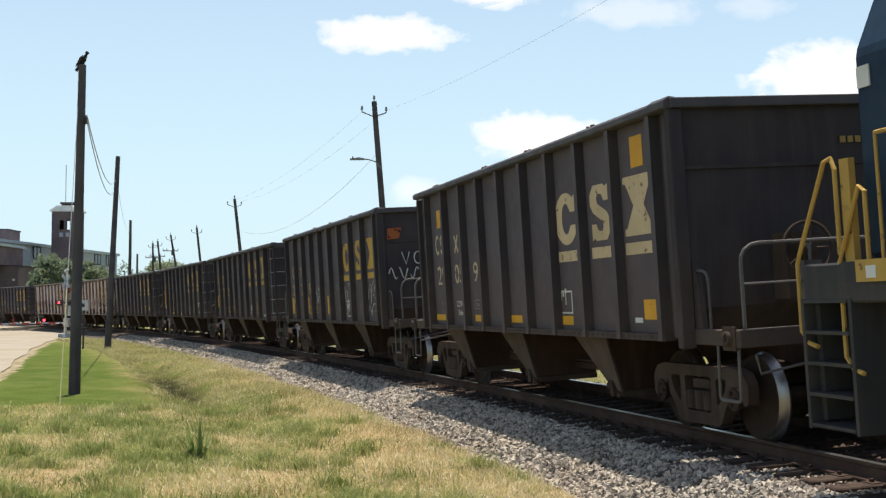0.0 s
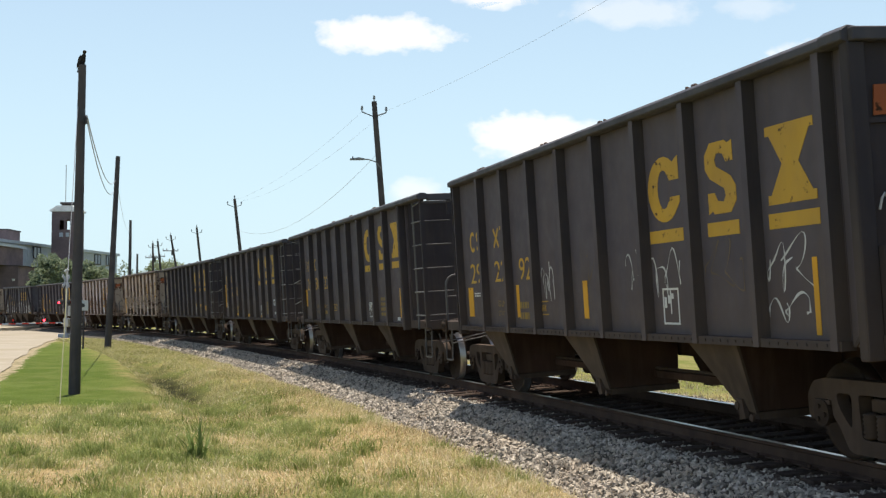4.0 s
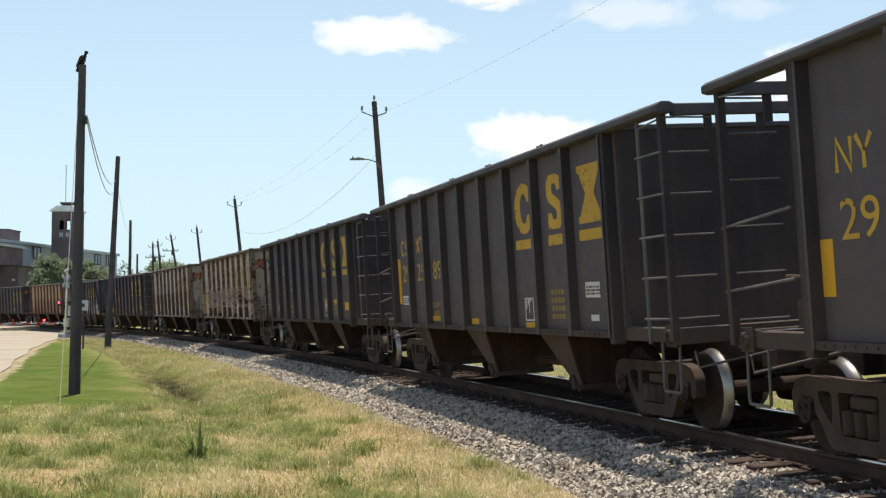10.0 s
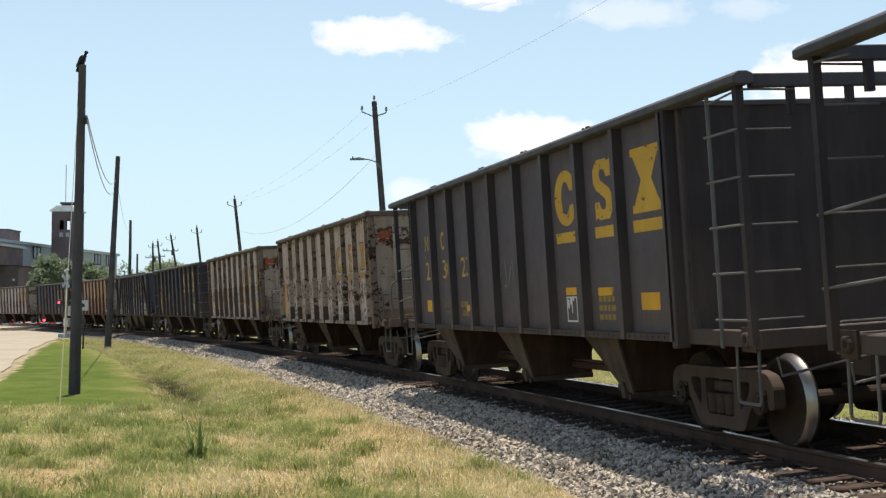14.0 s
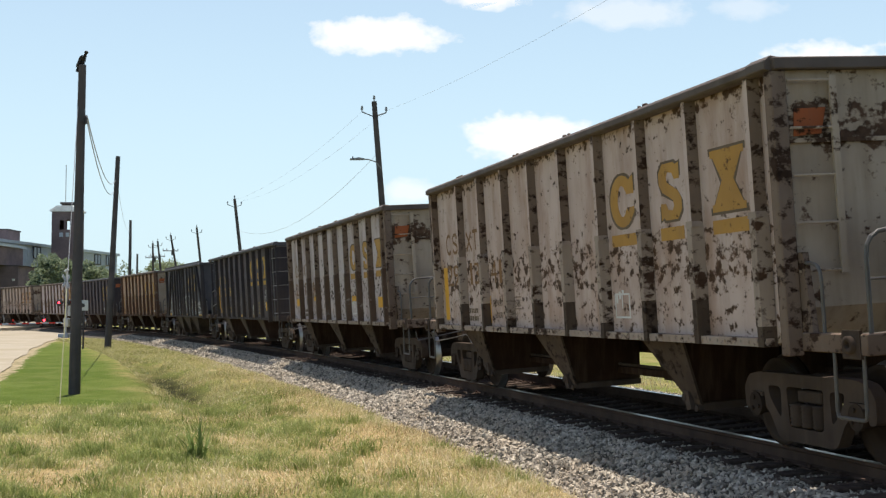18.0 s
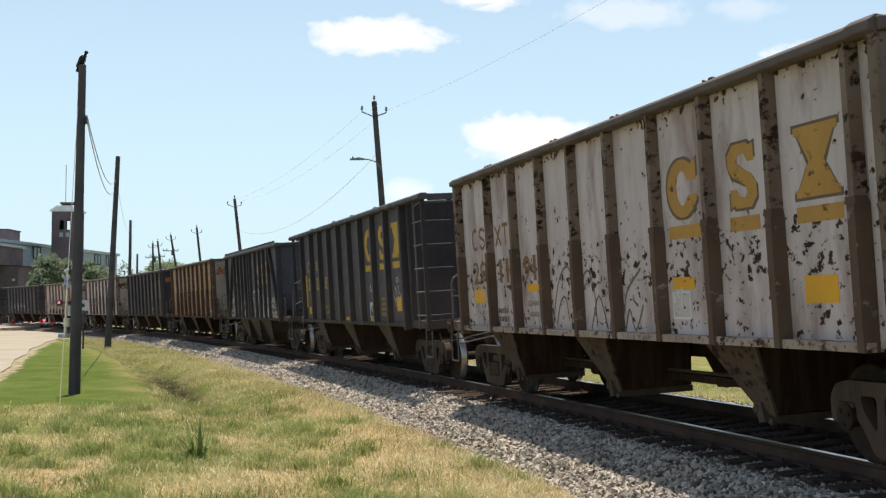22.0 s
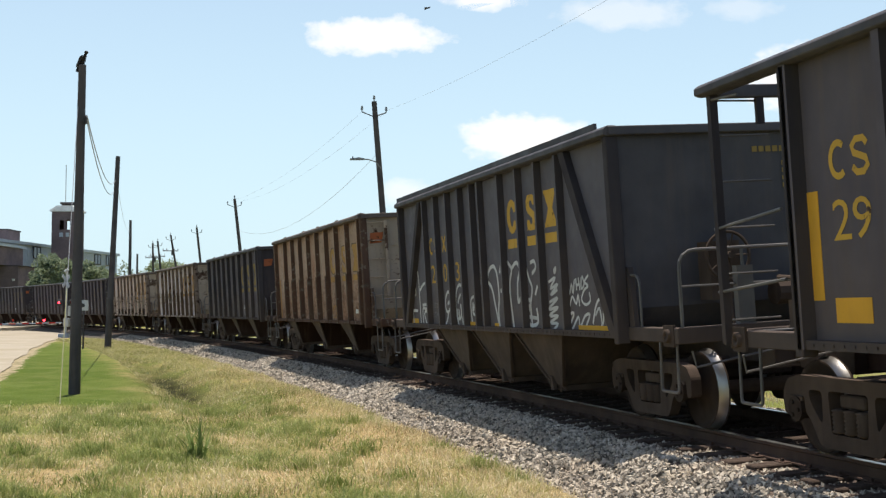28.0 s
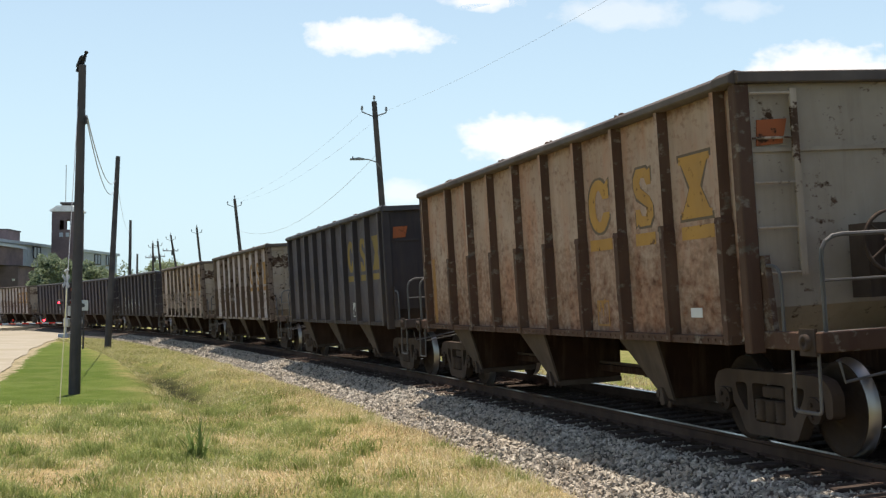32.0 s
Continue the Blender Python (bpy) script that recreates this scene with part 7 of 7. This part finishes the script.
# ---- trees ----
def tree(base, height, radius, mat, seed, label="leafy summer tree near the buildings", leaf=0.34, n=20000, trunk=0.35):
    r = np.random.default_rng(seed)
    t = thing("tree", label, "tree", "trees behind the crossing")
    t.matrix_basis = pose(*base)
    bm = B()
    tube(bm, [(0, 0, -0.3), (0.05, 0.1, height * 0.25), (-0.1, 0, height * 0.55)], 0.028 * height, 9, 0.012 * height)
    for k in range(6):
        a, z = k * 1.05 + seed, height * (trunk - 0.05 + 0.06 * k)
        tube(bm, [(0, 0, z), (math.cos(a) * radius * 0.4, math.sin(a) * radius * 0.4, z + height * 0.10), (math.cos(a) * radius * 0.75, math.sin(a) * radius * 0.75, z + height * 0.22)], 0.011 * height, 6, 0.003 * height)
    part("trunk", bm, BARK, t)
    nc = 150
    u = r.normal(size=(nc, 3))
    u /= np.linalg.norm(u, axis=1, keepdims=True)
    cc = u * np.array([radius, radius, height * (1 - trunk) * 0.5]) * (r.uniform(0.35, 1.0, (nc, 1)) ** 0.5) + np.array([0, 0, height * (trunk + (1 - trunk) * 0.48)])
    cs = r.uniform(0.13, 0.27, nc) * radius
    i = r.integers(0, nc, n)
    v = r.normal(size=(n, 3))
    v /= np.linalg.norm(v, axis=1, keepdims=True)
    p = cc[i] + v * cs[i][:, None] * (r.random((n, 1)) ** 0.33)
    a, b = r.normal(size=(n, 3)), r.normal(size=(n, 3))
    a /= np.linalg.norm(a, axis=1, keepdims=True)
    b -= a * (a * b).sum(1, keepdims=True)
    b /= np.linalg.norm(b, axis=1, keepdims=True)
    s = leaf * r.uniform(0.5, 1.2, (n, 1))
    V = np.stack([p - a * s * 0.5, p + b * s * 0.3, p + a * s * 0.5, p - b * s * 0.3], 1).reshape(-1, 3)
    F = 4 * np.arange(n)[:, None] + np.arange(4)[None]
    from_arrays("crown", V, F, mat, t)
    return t


tree((-46.6, 148, GZ), 8.9, 2.7, LEAF, 1, trunk=0.2)
tree((-43.2, 152, GZ), 7.9, 2.5, LEAF, 2, trunk=0.2)
tree((-43.2, 158, GZ), 7.0, 1.8, LEAF_PALE, 3, trunk=0.15)
tree((-45.4, 168, GZ), 7.4, 2.4, LEAF, 4, trunk=0.15)
tree((-47.9, 150, GZ), 6.9, 1.8, LEAF_PALE, 5, trunk=0.15)
tree((-50.4, 196, GZ), 9.9, 1.5, LEAF, 6, "thin far tree with sparse leaves beyond the train", n=600)
tree((-47.8, 196, GZ), 8.6, 1.6, LEAF, 7, "thin far tree with sparse leaves beyond the train", n=700)
tree((-44.0, 192, GZ), 9.8, 2.4, LEAF_PALE, 8, "pale green far tree beyond the train", n=4500)
tree((-41.2, 190, GZ), 9.9, 2.3, LEAF_PALE, 9, "pale green far tree beyond the train", n=4500)
tree((-46.8, 200, GZ), 8.0, 3.0, LEAF, 10, "dark green far tree beyond the train", n=5000)

weed = thing("weed_clump", "tall green spiky weed standing in dry grass", "weed", m=pose(-3.19, 16.05, GZ - 0.02))
rw = random.Random(8)
for k in range(34):
    bm = B()
    a, h, l = rw.uniform(0, 6.28), rw.uniform(0.22, 0.56), rw.uniform(0.08, 0.40)
    w = Vector((-math.sin(a), math.cos(a), 0)) * 0.012
    o = Vector((rw.uniform(-0.14, 0.14), rw.uniform(-0.06, 0.06), 0))
    pts = [o + Vector((math.cos(a) * l * u * u, math.sin(a) * l * u * u, h * u)) for u in (0, 0.35, 0.7, 1.0)]
    lo = None
    for i, p in enumerate(pts):
        ww = w * (1.0, 1.1, 0.8, 0.1)[i]
        row = [bm.verts.new(p - ww), bm.verts.new(p + ww)]
        if lo:
            bm.faces.new((lo[0], lo[1], row[1], row[0]))
        lo = row
    part("leaf", bm, WEED, weed)

# ---- clouds: distant, drifting; flat cards whose own glow stands in for sunlight ----
def cloud_material(hx, hz, seed, dense):
    m = bpy.data.materials.new("glowing_cloud")
    m.use_nodes = True
    nt = m.node_tree
    nt.nodes.clear()
    tc, mp = nt.nodes.new("ShaderNodeTexCoord"), nt.nodes.new("ShaderNodeMapping")
    mp.inputs["Scale"].default_value = (1 / hx, 1, 1 / hz)
    nt.links.new(tc.outputs["Object"], mp.inputs["Vector"])
    ln = nt.nodes.new("ShaderNodeVectorMath")
    ln.operation = 'LENGTH'
    nt.links.new(mp.outputs[0], ln.inputs[0])
    mp2 = nt.nodes.new("ShaderNodeMapping")
    mp2.inputs["Scale"].default_value = (1 / 60, 1, 1 / 38)
    mp2.inputs["Location"].default_value = (seed * 3.7, seed, seed * 1.9)
    nt.links.new(tc.outputs["Object"], mp2.inputs["Vector"])
    nz = noise_tex(nt, mp2.outputs[0], 2.0, 8, 0.55)
    ma = nt.nodes.new("ShaderNodeMath")
    ma.operation = 'MULTIPLY_ADD'
    ma.inputs[1].default_value = 1.25
    nt.links.new(nz, ma.inputs[0])
    sb = nt.nodes.new("ShaderNodeMath")
    sb.operation = 'SUBTRACT'
    sb.inputs[0].default_value = 0.80
    nt.links.new(ln.outputs["Value"], sb.inputs[1])
    nt.links.new(sb.outputs[0], ma.inputs[2])
    al = ramp(nt, ma.outputs[0], [(0.45, G[0]), (0.66, (0.50 * dense,) * 3), (0.98, (dense,) * 3)])
    em, tr, ms = nt.nodes.new("ShaderNodeEmission"), nt.nodes.new("ShaderNodeBsdfTransparent"), nt.nodes.new("ShaderNodeMixShader")
    em.inputs[0].default_value, em.inputs[1].default_value = (1.0, 0.995, 0.985, 1), 0.80
    nt.links.new(al, ms.inputs[0])
    nt.links.new(tr.outputs[0], ms.inputs[1])
    nt.links.new(em.outputs[0], ms.inputs[2])
    nt.links.new(ms.outputs[0], nt.nodes.new("ShaderNodeOutputMaterial").inputs["Surface"])
    return m


CLOUDS = []
for k, (x, z, hx, hz) in enumerate(((-70, 338, 98, 27), (112, 212, 84, 34), (478, 283, 115, 52), (62, 382, 54, 15), (232, 366, 90, 24), (-34, 146, 36, 20), (382, 372, 45, 18))):
    bm = B()
    vs = [bm.verts.new(v) for v in ((-hx * 1.5, 0, -hz * 1.5), (hx * 1.5, 0, -hz * 1.5), (hx * 1.5, 0, hz * 1.5), (-hx * 1.5, 0, hz * 1.5))]
    bm.faces.new(vs)
    c = part("cloud", bm, cloud_material(hx, hz, k + 1, (0.88, 0.95, 0.95, 0.7, 0.35, 0.45, 0.25)[k]), None)
    tagged(c, "soft white fair-weather cloud drifting slowly", "cloud", "clouds in the sky", "structure")
    CLOUDS.append((c, x, z))

scatter_stones("ballast_stones", ((9000, -5, 30, 0.92, 1.36, 0.028), (24000, -5, 16, 1.30, 3.25, 0.033), (15000, 16, 40, 1.38, 3.15, 0.040), (6000, 40, 75, 1.4, 3.0, 0.05), (3000, -5, 30, -3.0, -1.5, 0.035)), STONE, "loose angular grey and tan crushed stones along the track", 5)
scatter_stones("sooty_stones", ((9000, -5, 30, -1.45, 1.45, 0.033),), SOOT_SHADE, "coal-dusted stones between the rails, coloured darker for the train's shade", 6)
g0 = blades("straw", 170000, pick_straw, 0.06, 0.24, 0.010, STRAW, 10, 1.6, 0.6)
tagged(g0, "dead pale straw lying in the grass", "grass", kind="stuff")
g1 = blades("long_grass", 110000, pick_long, 0.05, 0.20, 0.010, BLADE, 11, 1.3, 0.15)
tagged(g1, "long dry and green grass blades beside the track", "grass", kind="stuff")
g7 = blades("green_grass", 100000, pick_green, 0.05, 0.20, 0.010, TUFT, 19, 1.0)
tagged(g7, "yellow-green grass blades beside the track", "grass", kind="stuff")
g5 = blades("grass_tufts", 26000, pick_tufts, 0.12, 0.30, 0.012, TUFT, 17, 0.9)
tagged(g5, "green tufts of taller grass among the dry blades", "grass", kind="stuff")
g2 = blades("bank_grass", 36000, pick_bank, 0.05, 0.22, 0.012, STRAW, 12, 1.2, 0.3)
tagged(g2, "straw-coloured grass on the bank by the ballast", "grass", kind="stuff")
g6 = blades("bank_green_grass", 105000, pick_bank, 0.06, 0.22, 0.012, BLADE, 18, 1.0)
tagged(g6, "yellow-green grass on the bank by the ballast", "grass", kind="stuff")
g8 = blades("rim_grass", 22000, pick_rim, 0.05, 0.20, 0.010, STRAW, 23, 1.2, 0.35)
tagged(g8, "pale straw grass along the foot of the ballast", "grass", kind="stuff")
g3 = blades("mown_grass", 130000, pick_lawn, 0.012, 0.028, 0.014, LAWN, 13, 3.0)
tagged(g3, "short mown green lawn grass", "grass", kind="stuff")
g4 = blades("far_side_grass", 30000, pick_far, 0.05, 0.2, 0.02, STRAW, 14)
tagged(g4, "dry grass on the far side of the track", "grass", kind="stuff")


# ---- what moves ----
def motions():
    times = [float(t) for t in range(33)]
    for car, kind, s in zip(CARS, ORDER, PLACE):
        walk(car, [(t, on_track(s - travel(t), HALF[kind])) for t in times])
    walk(LOCO, [(t, on_track(-11.1 - travel(t), 7.0)) for t in times])
    # the wheels roll with the way that the train has gone
    step = 0.15
    turns = [(k * step, travel(k * step) / 0.457) for k in range(int(32 / step) + 1)] + [(32.0, travel(32.0) / 0.457)]
    for car in CARS[:11]:
        for truck in [o for o in car.children if o.name.startswith("truck")]:
            for w in [o for o in truck.children if o.name.startswith("wheelset")]:
                at = w.location.copy()
                walk(w, [(t, Matrix.Translation(at) @ Matrix.Rotation(a, 4, 'Y')) for t, a in turns])
    for c, x, z in CLOUDS:
        walk(c, [(0.0, pose(x, 1500, z)), (32.0, pose(x - 16.5, 1500, z - 2.5))])
    walk(BIRD, [(0.0, pose(-8.30, 28.3, 7.03, 0, 8, -20)), (3.0, pose(-8.30, 28.3, 7.03, 0, 0, -20)), (5.2, pose(-8.30, 28.3, 7.03, 0, -14, -35)), (6.4, pose(-8.30, 28.3, 7.03, 0, -12, -35)), (8.0, pose(-8.30, 28.3, 7.03, 0, 2, -20)), (32.0, pose(-8.30, 28.3, 7.03, 0, 2, -20))])
    walk(SWIFT, [(0.0, pose(-9.0, 40, 13.5)), (2.4, pose(0.2, 40, 13.8)), (2.8, pose(1.4, 40, 11.9, 0, 25, 0)), (3.0, pose(2.88, 40, 10.05, 0, -10, 0)), (3.2, pose(4.4, 40, 11.9, 0, -30, 0)), (3.8, pose(7.0, 40, 14.5)), (20.0, pose(-6.0, 40, 14.5)), (27.7, pose(-3.2, 40, 13.2, 0, 30, 0)), (28.0, pose(-0.51, 40, 11.18, 0, -15, 0)), (28.3, pose(2.2, 40, 13.2, 0, -30, 0)), (32.0, pose(14.0, 40, 15.0))])


motions()
